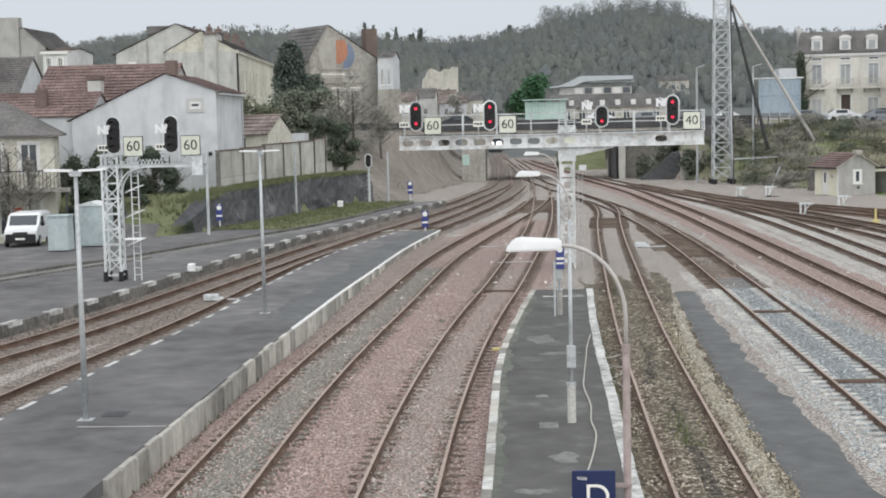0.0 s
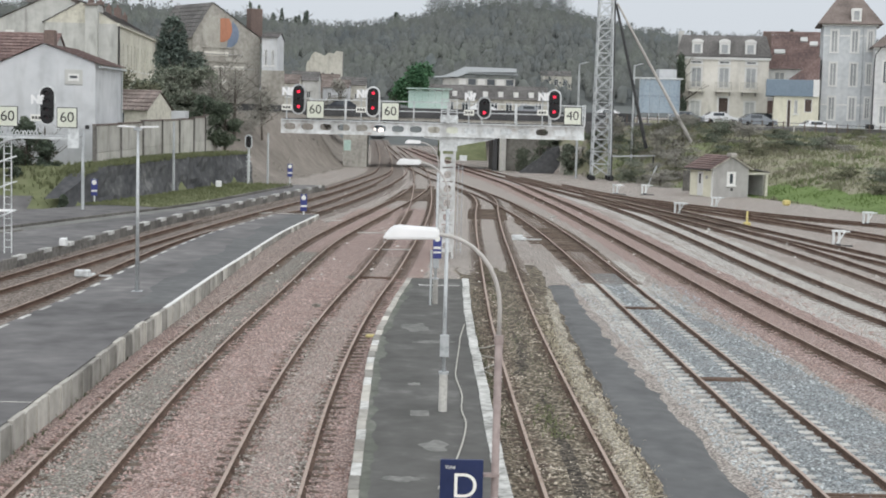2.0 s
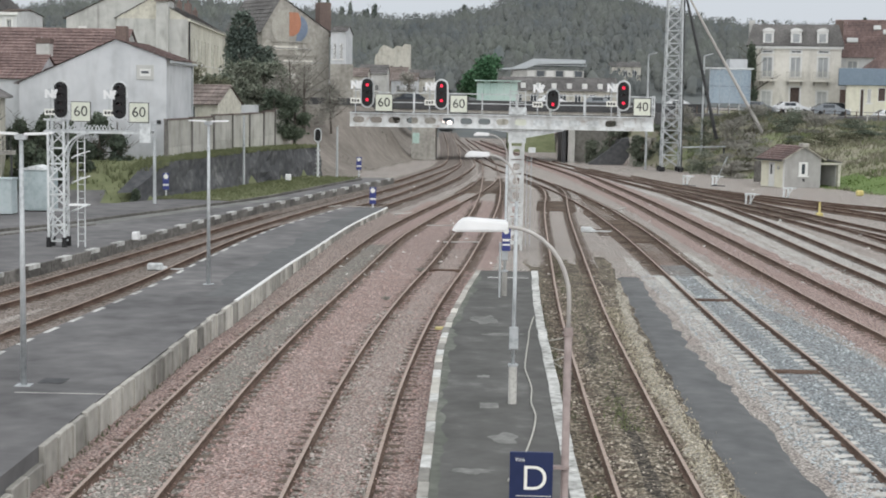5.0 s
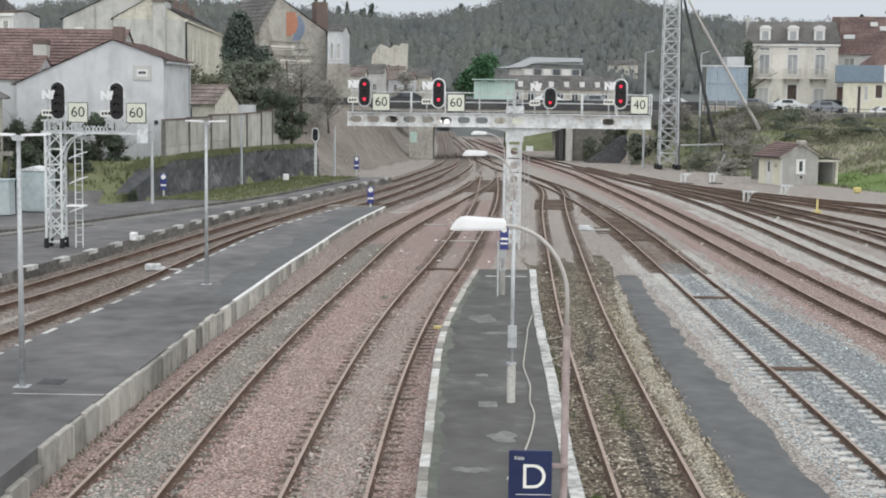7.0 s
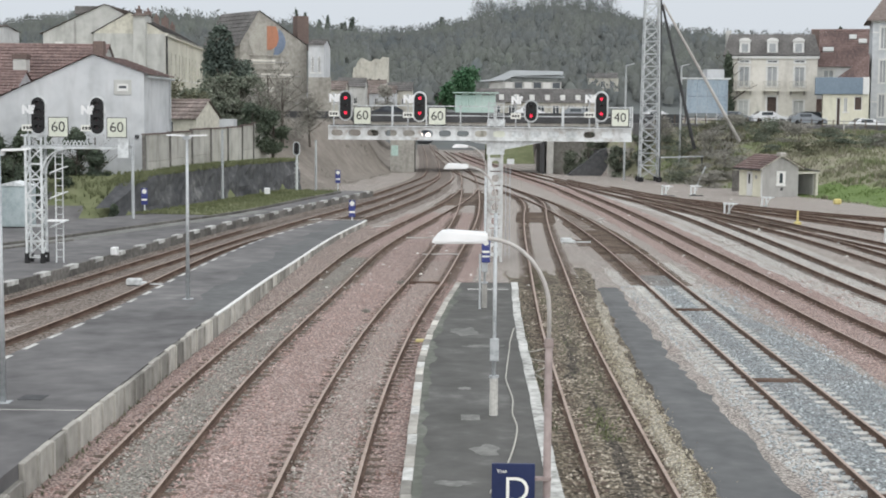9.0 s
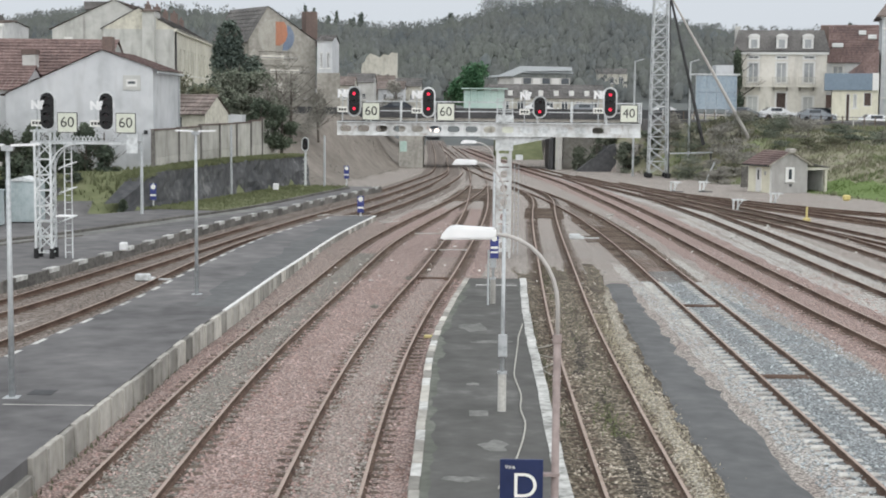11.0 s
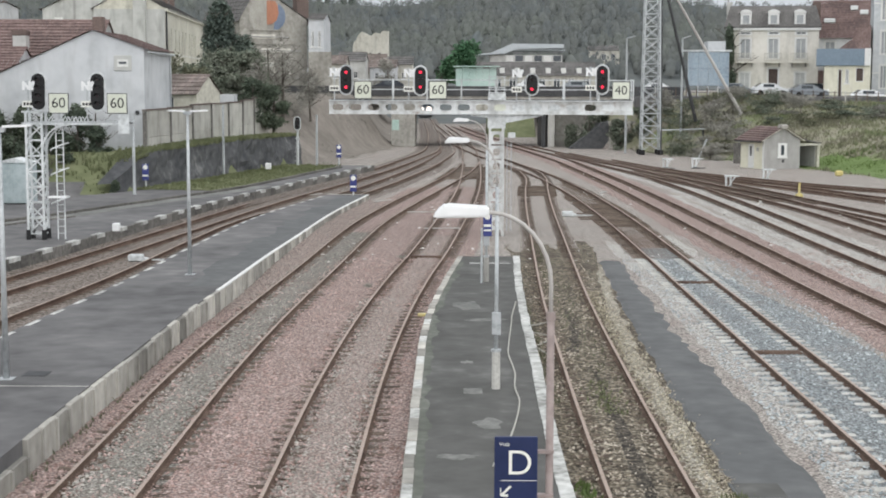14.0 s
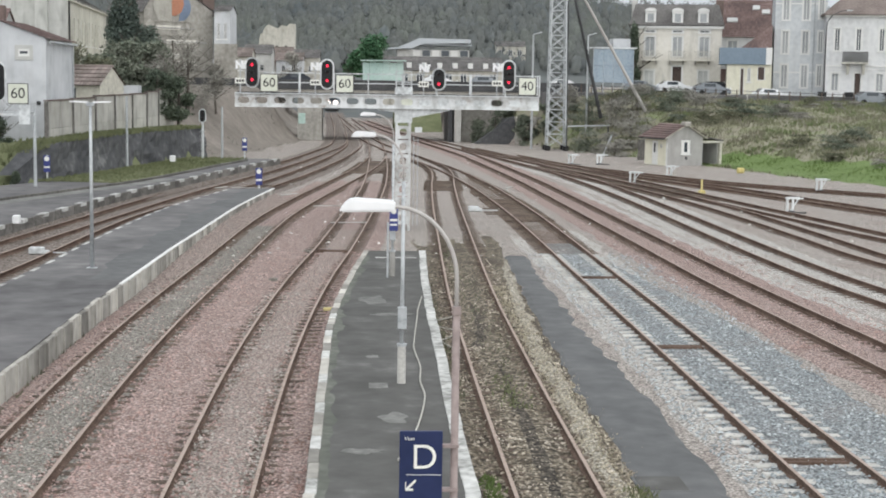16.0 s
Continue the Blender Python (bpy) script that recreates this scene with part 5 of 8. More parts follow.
def house(name, label, x, y, z, w, d, eave, ridge, wall, roof, windows=(), along=True, rz=0, trim=None, chimneys=(), over=0.25, cornice=False, rows=14, cols=40, hip=0.0):
    """A house with its front along x at y = 0. along: the ridge runs along the front; else the gable faces the front.
    windows: (x0, x1, z0, z1, style)."""
    t = thing(name, label, "house", x, y, z, rz)
    bm = bmesh.new()
    holes = [q[:4] for q in windows]
    wall_face(bm, 0, w, -2.0, eave, 0, holes, 0.25)
    for q in (((0, 0, -2), (0, d, -2), (0, d, eave), (0, 0, eave)), ((w, 0, -2), (w, 0, eave), (w, d, eave), (w, d, -2)), ((0, d, -2), (w, d, -2), (w, d, eave), (0, d, eave))):
        bm.faces.new([bm.verts.new(v) for v in q])
    if not along:
        for yy in (0, d):
            bm.faces.new([bm.verts.new(v) for v in ((0, yy, eave), (w, yy, eave), (w / 2, yy, ridge))])
    elif not hip:
        for xx in (0, w):
            bm.faces.new([bm.verts.new(v) for v in ((xx, 0, eave), (xx, d, eave), (xx, d / 2, ridge))])
    part("wall", bm, wall, t)
    for a, b, c, e, style in windows:
        window(t, a, b, c, e, 0, style, trim)
    bm = bmesh.new()
    if along:
        if hip:
            o = over
            pts = [(-o, -o, eave), (w + o, -o, eave), (w + o, d + o, eave), (-o, d + o, eave), (hip, d / 2, ridge), (w - hip, d / 2, ridge)]
            v = [bm.verts.new(p) for p in pts]
            for f in ((0, 1, 5, 4), (1, 2, 5), (2, 3, 4, 5), (3, 0, 4)):
                bm.faces.new([v[i] for i in f])
            u = [bm.verts.new((p[0], p[1], p[2] - 0.12)) for p in pts[:4]]
            for i in range(4):
                bm.faces.new((u[i], u[(i + 1) % 4], v[(i + 1) % 4], v[i]))
            bm.faces.new(u)
        else:
            tile_rows(bm, 0, w, -over, eave - over * (ridge - eave) / (d / 2), d / 2, ridge, rows, cols)
            tile_rows(bm, 0, w, d + over, eave - over * (ridge - eave) / (d / 2), d / 2, ridge, rows, cols)
            tube(bm, (-0.15, d / 2, ridge + 0.02), (w + 0.15, d / 2, ridge + 0.02), 0.12, 0.12, 8)
        part("roof", bm, roof, t)
    else:
        for s in (0, 1):
            b2 = bmesh.new()
            tile_rows(b2, -over, d + over, -over, eave - over * (ridge - eave) / (w / 2), w / 2, ridge, rows, cols, 0)
            m = Matrix(((0, 1, 0, 0), (1, 0, 0, 0), (0, 0, 1, 0), (0, 0, 0, 1))) if s == 0 else Matrix(((0, -1, 0, w), (1, 0, 0, 0), (0, 0, 1, 0), (0, 0, 0, 1)))
            bmesh.ops.transform(b2, matrix=m, verts=b2.verts)
            part("roof", b2, roof, t)
    if cornice:
        part("cornice", B(-0.2, w + 0.2, -0.25, 0.0, eave - 0.3, eave), trim or wall, t)
    for cx, cy, cw, cz in chimneys:
        c = part("chimney", B(cx - cw / 2, cx + cw / 2, cy - cw * 0.35, cy + cw * 0.35, eave - 0.5, cz, 0.02), BRICK if roof in (ROOF_RED, ROOF_SLATE) else wall, t)
        for k in (-0.25, 0.25):
            part("pot", tube(bmesh.new(), (cx + k * cw, cy, cz), (cx + k * cw, cy, cz + 0.35), 0.1, 0.08, 8), ROOF_RED, c)
    return t




def gable_end_house(name, label, y, z, outline, depth, wall, roof, windows=(), rz=0.0, rows=9, cols=16):
    """A house whose uneven gable faces the front. outline: left eave, apex, right eave as (x, z)."""
    (xl, zl), (xa, za), (xr, zr) = outline
    t = thing(name, label, "house", xa, y, z, rz)
    L, R = xl - xa, xr - xa
    bm = bmesh.new()
    eave = min(zl, zr) - z - 0.02
    wall_face(bm, L, R, -2.0, eave, 0, [q[:4] for q in windows], 0.25)
    bm.faces.new([bm.verts.new(p) for p in ((L, 0, eave), (R, 0, eave), (R, 0, zr - z), (0, 0, za - z), (L, 0, zl - z))])
    for x_, z_ in ((L, zl - z), (R, zr - z)):
        bm.faces.new([bm.verts.new(p) for p in ((x_, 0, -2), (x_, depth, -2), (x_, depth, z_), (x_, 0, z_))])
    bm.faces.new([bm.verts.new(p) for p in ((L, depth, -2), (R, depth, -2), (R, depth, zr - z), (0, depth, za - z), (L, depth, zl - z))])
    part("wall", bm, wall, t)
    for a, b, c, e, style in windows:
        window(t, a, b, c, e, 0, style, TRIM_WHITE)
    for x_, z_ in ((L, zl - z), (R, zr - z)):
        b2 = bmesh.new()
        out = 0.3 * (za - z - z_) / abs(x_)
        tile_rows(b2, -0.2, depth, -abs(x_) - 0.3, z_ - out, 0, za - z, rows, cols, 0)
        s = -1 if x_ > 0 else 1
        bmesh.ops.transform(b2, matrix=Matrix(((0, s, 0, 0), (1, 0, 0, 0), (0, 0, 1, 0), (0, 0, 0, 1))), verts=b2.verts)
        part("roof", b2, roof, t)
    return t


# left: white gable house on the bank
gable = gable_end_house("gable_house", "white rendered gable house with stained walls and red tile roof", 100, 2.6, ((-30.6, 7.55), (-24.1, 10.5), (-20.72, 9.3)), 9.0, RENDER_WHITE, ROOF_RED, rows=10, cols=24)
gwin = part("window", B(1.38, 2.55, -0.06, 0.0, 5.25, 6.25, 0.02), RENDER_GREY, gable, "small window in a grey surround")
part("frame", B(1.6, 2.33, -0.08, -0.06, 5.5, 5.98), TRIM_WHITE, gwin)
part("pane", B(1.72, 2.21, -0.09, -0.08, 5.68, 5.84), PANE, gwin)
bm = bmesh.new()
box(bm, 2.75, 3.0, -0.1, 0.0, 2.35, 2.6)
part("vent", bm, DARK_STEEL, gable)
part("chimney", B(-0.6, 0.1, 2.5, 3.3, 7.5, 8.9, 0.03), BRICK, gable)
part("downpipe", tube(bmesh.new(), (3.46, 8.85, 0), (3.46, 8.85, 6.4), 0.06, 0.06, 8), GALV, gable)
part("gutter", tube(bmesh.new(), (3.72, -0.1, 6.45), (3.72, 9.0, 6.42), 0.07, 0.07, 8), GALV, gable)
sideh = house("side_house", "low house with weathered red tile roof", -35.3, 106, 3, 9.8, 9, 5.8, 8.5, RENDER_GREY, ROOF_RED, rows=12, cols=30)
chim = part("chimney", B(4.0, 4.95, 0.3, 1.2, 5.0, 7.35, 0.02), RENDER_GREY, sideh, "grey rendered chimney")
part("chimney_cap", B(3.95, 5.0, 0.25, 1.25, 7.35, 7.7, 0.02), BRICK, chim, "brick chimney top")
house("tile_house", "low annex with ribbed red tile roof", -40.5, 101.5, 3, 10.6, 6, 4.9, 6.4, RENDER_WHITE, ROOF_RED, [(1.6, 2.6, 2.4, 3.7, "sash")], rows=8, cols=30, chimneys=[(7.0, 1.2, 0.75, 6.7)])
left = house("balcony_house", "cream two-storey house with slate roof and long balcony", -42.55, 86.3, PLAT_L, 14.3, 7, 6.15, 8.2, RENDER_CREAM, ROOF_SLATE, [(10.2, 11.2, 3.9, 5.6, "sash"), (12.3, 13.3, 3.9, 5.6, "sash"), (8.0, 9.0, 3.9, 5.6, "sash"), (10.4, 11.5, 0.1, 2.2, "sash"), (12.6, 13.4, 0.1, 2.2, "shut"), (8.2, 9.2, 0.1, 2.2, "sash")], rz=15, hip=2.9, over=0.5, trim=TRIM_WHITE)
bm = bmesh.new()
box(bm, 5, 15.2, -1.7, -0.02, 2.7, 2.9)
part("balcony_floor", bm, CONCRETE, left)
for k in range(46):
    part("baluster", B(5.05 + k * 0.22, 5.09 + k * 0.22, -1.66, -1.62, 2.9, 3.95), DARK_STEEL, left)
part("balcony_rail", B(5, 15.2, -1.69, -1.6, 3.95, 4.02), DARK_STEEL, left)
for x in (7.0, 11.6, 15.0):
    part("balcony_post", B(x - 0.06, x + 0.06, -1.7, -1.58, 0, 2.7), DARK_STEEL, left)
part("red_box", B(11.75, 12.3, -0.12, -0.01, 1.05, 1.75, 0.02), PLASTIC_RED, left, "red wall box")

# left: houses on the rise behind
mur = gable_end_house("mural_house", "tall old stone house with patched gable", 190, 6, ((-27.5, 15.1), (-24.8, 19.25), (-17.9, 15.1)), 10.5, STONE_OLD, ROOF_SLATE, rz=35)
part("chimney", B(6.0, 7.7, 0.9, 2.1, 8.5, 12.9, 0.04), BRICK, mur)
mural = thing("gable_mural", "round orange, blue and pale painted panel on stone gable", "mural", -23.72, 190.71, 15.55, 35)
mural.scale = (1.3, 1, 1.3)
for nm, a0, a1, mt, r in (("orange_sector", 0, 180, ORANGE, 1.75), ("blue_sector", -85, 60, MURAL_BLUE, 1.5), ("pale_sector", 90, 270, MURAL_PALE, 2.0)):
    bm = bmesh.new()
    n_ = 16
    cx = {"orange_sector": 0.55, "blue_sector": 0.4, "pale_sector": -0.1}[nm]
    pts = [(cx + r * math.cos(radians(a0 + (a1 - a0) * k / n_)), (0.1 if nm == "orange_sector" else -0.1) + r * (0.9 if nm != "blue_sector" else 0.95) * math.sin(radians(a0 + (a1 - a0) * k / n_))) for k in range(n_ + 1)]
    if nm == "orange_sector":
        pts = [(-0.15, -0.9), (0.3, -0.9), (0.9, -0.5), (1.15, 0.2), (1.05, 0.9), (0.8, 1.4), (-0.15, 1.4)]
    d_ = {"pale_sector": 0.02, "blue_sector": 0.035, "orange_sector": 0.05}[nm]
    prism(bm, pts, -d_, 0)
    part(nm, bm, mt, mural)
for k, (x_, z_, w_, h_) in enumerate(((-1.9, 7.2, 1.5, 1.6), (2.6, 6.0, 1.6, 1.2), (0.6, 4.4, 1.9, 0.9), (3.4, 8.0, 1.1, 1.0), (-1.6, 2.6, 1.4, 1.1))):
    pts = [(x_ + w_ / 2 * (0.8 + 0.4 * noise.noise(Vector((a_, k, 0)))) * math.cos(a_), z_ + h_ / 2 * (0.8 + 0.4 * noise.noise(Vector((a_, k, 5)))) * math.sin(a_)) for a_ in [q_ * math.pi / 8 for q_ in range(16)]]
    part("render_patch", prism(bmesh.new(), pts, -0.03, 0.0), MURAL_PALE, mur, "pale patch of old render")
# ledges added to cast the dark shadow gaps between stone courses
for k in range(8):
    x0_, x1_ = -2.2 + 0.7 * (k % 3), 6.0 - 0.9 * (k * 5 % 4)
    part("stone_course", B(x0_, x1_, -0.16, 0.0, 1.6 + k * 0.86, 1.74 + k * 0.86), STONE_OLD if k % 2 else RENDER_DIM, mur, "thin weathered ledge added to cast a shadow line between stone courses")
for k, (x_, z_, w_, h_) in enumerate(((0.2, 3.1, 3.6, 0.55), (2.4, 4.9, 4.2, 0.5), (0.6, 6.6, 3.4, 0.55), (3.0, 2.2, 3.0, 0.5))):
    part("render_patch", B(x_ - w_ / 2, x_ + w_ / 2, -0.05, 0.0, z_, z_ + h_), STONE_CREAM, mur, "pale band of old render")
sidew = house("white_side_house", "narrow white house beside a stone gable", -18.7, 191.5, 6, 1.95, 10, 9.1, 9.9, RENDER_WHITE, ROOF_SLATE, [(0.35, 0.7, 5.6, 7.6, "sash"), (1.2, 1.55, 5.6, 7.6, "sash")], rows=5, cols=6)
part("dark_base", B(0, 2.9, -0.3, 0, -1, 5.0), STONE_OLD, sidew)
bigg = gable_end_house("grey_gable_house", "large grey rendered gable house with brown roof", 150, 5, ((-41.1, 14.3), (-34.9, 17.2), (-31.9, 15.7)), 12, RENDER_GREY, ROOF_BROWN, [(-4.85, -4.35, 7.7, 8.3, "sash")])
part("pilaster", B(-3.1, -2.9, -0.08, 0.0, 3, 10.6), RENDER_DIM, bigg, "narrow dark wall joint")
part("ridge_vent", B(-3.4, -0.6, 1.5, 2.6, 11.3, 12.1, 0.05), ROOF_SLATE, bigg, "low dark roof box")
house("chimney_block", "tall grey rendered chimney wall", -31.9, 149, 5, 1.2, 3, 11.0, 11.2, RENDER_GREY, ROOF_BROWN, rows=2, cols=3)
row_w = [(1.2 + 3.4 * k, 2.3 + 3.4 * k, 5.0, 7.6, ("sash", "shut", "lace")[k % 3]) for k in range(11)] + [(1.2 + 3.4 * k, 2.3 + 3.4 * k, 1.4, 3.6, "shut") for k in range(11)]
row = house("cream_terrace", "cream rendered terrace with tall windows, slate roof and brick chimneys", -28.9, 150, 5, 38, 7, 9.4, 11.4, RENDER_CREAM, ROOF_SLATE, row_w, rows=12, cols=90, chimneys=[(6, 3.4, 0.8, 12.1), (13, 3.4, 1.0, 12.3), (20, 3.4, 0.8, 12.2), (28, 3.4, 1.1, 12.5), (35, 3.4, 0.8, 12.1)], rz=94, cornice=True)
part("end_render", B(-0.06, -0.003, 0.0, 7.0, 0, 9.3), RENDER_GREY, row, "grey rendered end wall")
part("downpipe", tube(bmesh.new(), (0.3, -0.1, 0), (0.3, -0.1, 9.2), 0.09, 0.09, 8), DARK_STEEL, row)
far = gable_end_house("far_grey_house", "brownish grey rendered house with a large chimney wall", 150, 5, ((-57.0, 14.2), (-50.6, 17.2), (-48.3, 15.2)), 10, RENDER_DIM, ROOF_SLATE, rows=16, cols=40)
part("chimney", B(-2.4, -0.3, -0.3, 0.9, 6, 13.2, 0.04), RENDER_DIM, far, "broad rendered chimney stack")
house("far_white_house", "white upper storey with two dark windows", -48.3, 149, 5, 2.5, 9, 9.7, 10.1, RENDER_OFFWHITE, ROOF_BROWN, [(0.35, 0.8, 7.6, 9.0, "sash"), (1.5, 1.95, 7.6, 9.0, "sash")], rows=4, cols=8, cornice=True, trim=TRIM_WHITE)
house("slate_roof_house", "low house with dark slate roof", -48.6, 114, 3, 9.5, 8, 6.6, 9.6, RENDER_WHITE, ROOF_SLATE, [(7.4, 8.8, 4.6, 6.0, "sash")], rows=18, cols=44)
house("pink_house", "small house with pale red roof among trees", -47, 175, 8, 6.5, 8, 6.0, 7.6, RENDER_GREY, ROOF_RED, along=False, rows=6, cols=10)
for k in range(5):
    house("town_house", "distant small house with brown tile roof", -25 + k * 3.4 + (k % 2), 215 + k * 9, 6, 4.2, 7, 3.3 + (k * 37 % 5) * 0.3, 4.4 + (k * 37 % 5) * 0.35, (RENDER_WHITE, STONE_PALE, RENDER_GREY)[k % 3], (ROOF_SLATE, ROOF_BROWN)[k % 2], [(0.8, 1.4, 1.8, 2.8, "sash"), (2.4, 3.0, 1.8, 2.8, "sash")], rows=4, cols=10)

ruin = thing("ruined_tower", "roofless pale stone tower with broken top", "ruin", -17.9, 262, 6)
bm = bmesh.new()
prism(bm, [(0, -1), (6.2, -1), (6.2, 10.0), (5.2, 10.1), (4.8, 9.6), (3.9, 9.8), (3.2, 9.2), (2.6, 9.5), (1.6, 9.9), (0.9, 9.3), (0.6, 8.4), (0.2, 8.2), (0, 7.2)], 0, 3.5)
part("wall", bm, STONE_PALE, ruin)
# solid dark boxes stand in for the shade inside the openings
bm = bmesh.new()
for k in range(3):
    box(bm, 1.2 + k * 1.6, 1.6 + k * 1.6, -0.02, 0.05, 5.2, 6.3)
part("opening", bm, DARK_STEEL, ruin)
house("stone_barn", "stone barn with brown pitched roof", -16.2, 248, 5, 4.6, 8, 4.0, 6.8, STONE_OLD, ROOF_BROWN, rows=6, cols=12)

# middle distance, past the bridge
pav = thing("pavilion", "low pavilion with stepped grey metal roof", "pavilion", 5.5, 262, 5)
bm = bmesh.new()
prism(bm, [(-1.5, 7.2), (0.5, 7.35), (2.6, 8.2), (4.2, 8.95), (13.2, 8.85), (13.2, 8.2), (5, 8.0), (3, 7.2), (-1.5, 6.95)], -1, 10)
part("roof", bm, METAL_ROOF, pav)
part("wall", B(0.5, 13, 0, 9, 0, 7.0), RENDER_GREY, pav)
part("upper_roof", B(3, 13.4, -0.6, 8, 7.75, 7.95), METAL_ROOF, pav)
for k in range(6):
    part("window", B(3.2 + k * 1.65, 4.5 + k * 1.65, -0.05, 0.0, 5.9, 6.9), PANE if k % 2 else TRIM_WHITE, pav)
longb = house("long_shed", "long low building with dark slate roof and dormers", 2.6, 225, 5, 18.5, 9, 3.3, 5.2, STONE_PALE, ROOF_SLATE, [(1 + 2.2 * k, 2 + 2.2 * k, 1.3, 2.8, "sash") for k in range(8)], rows=8, cols=44)
for k in range(6):
    part("dormer", B(4 + k * 2.3, 4.7 + k * 2.3, 0.3, 2, 3.6, 4.4), TRIM_WHITE, longb, "small white dormer")
house("far_villa", "pale distant house on the hillside", 38, 430, 10.5, 8.6, 8, 6.0, 7.4, STONE_PALE, ROOF_SLATE, [(1.0 + 2.6 * k, 2.2 + 2.6 * k, 3.2, 5.0, "sash") for k in range(3)], rows=5, cols=14)
green = thing("green_hoarding", "pale green corrugated sheeting shelter", "shelter", 0.0, 186, 5.6)
for k in range(6):
    part("sheet", B(k * 0.84, k * 0.84 + 0.82, 0, 0.08, 0, 3.3 + 0.12 * (k % 2)), MINT, green)
part("roof", B(-0.3, 5.4, -0.6, 3, 3.5, 3.62), MINT, green)
bm = bmesh.new()
for k in range(14):
    bar(bm, (5.4 + k * 0.9, 0.3, 0), (5.4 + k * 0.9, 0.3, 1.2), 0.06)
part("post", bm, WHITE_STEEL, green)

# right: terrace on the road above the embankment
mans = house("mansion", "cream limestone townhouse with balconies and mansard roof", 33.2, 185, 5.9, 10.9, 10, 8.0, 8.1, STONE_CREAM, ROOF_SLATE, [(1.6, 2.8, 4.3, 6.7, "lace"), (4.95, 6.15, 4.3, 6.7, "lace"), (8.2, 9.4, 4.3, 6.7, "lace"), (1.6, 2.8, 0.3, 2.6, "shut"), (5.0, 6.2, 0.2, 3.1, "door"), (8.2, 9.4, 0.3, 2.6, "shut"), (1.6, 2.8, 7.2, 7.5, "sash"), (4.95, 6.15, 7.2, 7.5, "sash"), (8.2, 9.4, 7.2, 7.5, "sash")], cornice=True, trim=TRIM_WHITE, rows=2, cols=10, rz=-11)
bm = bmesh.new()
v = [bm.verts.new(p) for p in ((-0.4, -0.4, 8.1), (11.2, -0.4, 8.1), (11.2, 10.3, 8.1), (-0.4, 10.3, 8.1), (0.3, 1.2, 10.7), (10.5, 1.2, 10.7), (10.5, 8.8, 10.7), (0.3, 8.8, 10.7))]
for f in ((0, 1, 5, 4), (1, 2, 6, 5), (2, 3, 7, 6), (3, 0, 4, 7), (4, 5, 6, 7)):
    bm.faces.new([v[i] for i in f])
part("mansard_roof", bm, ROOF_SLATE, mans, "steep grey slate mansard")
for cx in (2.2, 5.5, 8.6):
    d_ = part("dormer", B(cx - 0.65, cx + 0.65, -0.2, 1.6, 8.25, 9.8, 0.03), TRIM_WHITE, mans, "white arched dormer")
    part("pane", B(cx - 0.38, cx + 0.38, -0.23, -0.2, 8.5, 9.5), PANE_SKY, d_)
    bm = bmesh.new()
    prism(bm, [(cx + 0.75 * math.cos(a), 9.78 + 0.42 * math.sin(a)) for a in [math.pi * k / 10 for k in range(11)]], -0.3, 1.6)
    part("hood", bm, TRIM_WHITE, d_)
    bal = part("balcony", B(cx - 1.05, cx + 1.05, -0.8, 0.0, 3.75, 3.95), STONE_CREAM, mans, "stone balcony")
    bm = bmesh.new()
    for k in range(12):
        bar(bm, (cx - 1.0 + k * 0.182, -0.75, 3.95), (cx - 1.0 + k * 0.182, -0.75, 4.85), 0.05)
    bar(bm, (cx - 1.05, -0.75, 4.9), (cx + 1.05, -0.75, 4.9), 0.07)
    part("railing", bm, STONE_PALE, bal)
    bm = bmesh.new()
    for s in (-0.8, 0.8):
        prism(bm, [(cx + s - 0.12, 3.75), (cx + s + 0.12, 3.75), (cx + s + 0.1, 3.3), (cx + s - 0.1, 3.3)], -0.5, 0)
    part("corbel", bm, STONE_OLD, bal)
part("chimney", B(10.2, 11.1, 2, 3.2, 8, 11.3, 0.03), BRICK, mans)
part("chimney", B(-0.2, 0.5, 2, 3.2, 8, 11.2, 0.03), RENDER_GREY, mans)

redh = house("red_roof_house", "white house with large brown tile roof and skylights", 44.6, 189, 5.9, 9.4, 10, 7.1, 11.7, RENDER_OFFWHITE, ROOF_RED, [(1.5, 2.7, 5.5, 6.5, "lace"), (0.2, 1.0, 0.1, 2.3, "lace")], rows=22, cols=44, rz=-13, trim=TRIM_WHITE)
part("garage_front", B(-0.9, 1.8, -0.5, -0.3, 1.3, 2.9), ROOF_RED, redh, "dark red timber front over a door")
for u_, w_, v_ in ((2.0, 1.35, 0.42), (6.2, 1.0, 0.66), (5.0, 0.9, 0.78)):
    bm = B(-w_ / 2, w_ / 2, -0.06, 0.12, -0.4, 0.4, 0.02)
    box(bm, -w_ / 2 + 0.1, w_ / 2 - 0.1, -0.075, -0.06, -0.05, 0.3)
    tilt = math.atan2(4.6, 5.0)
    bmesh.ops.transform(bm, matrix=pose(u_, 5.0 * v_ - 0.1, 7.1 + 4.6 * v_ + 0.12, -90 + math.degrees(tilt)), verts=bm.verts)
    part("skylight", bm, SHUTTER, redh, "white framed roof window")
ann = thing("annex_house", "cream single-storey annex with slate blue fascia", "house", 41.3, 172, 5.5, -13)
bm = bmesh.new()
wall_face(bm, 0.7, 5.75, -1.5, 3.9, 0, [(2.2, 2.65, 0.0, 3.3), (3.0, 3.4, 1.7, 3.3), (4.15, 5.0, 1.9, 3.45)], 0.3)
for q in (((0.7, 0, -1.5), (0.7, 8, -1.5), (0.7, 8, 3.9), (0.7, 0, 3.9)), ((5.75, 0, -1.5), (5.75, 0, 3.9), (5.75, 8, 3.9), (5.75, 8, -1.5))):
    bm.faces.new([bm.verts.new(p) for p in q])
part("wall", bm, RENDER_YELLOW, ann)
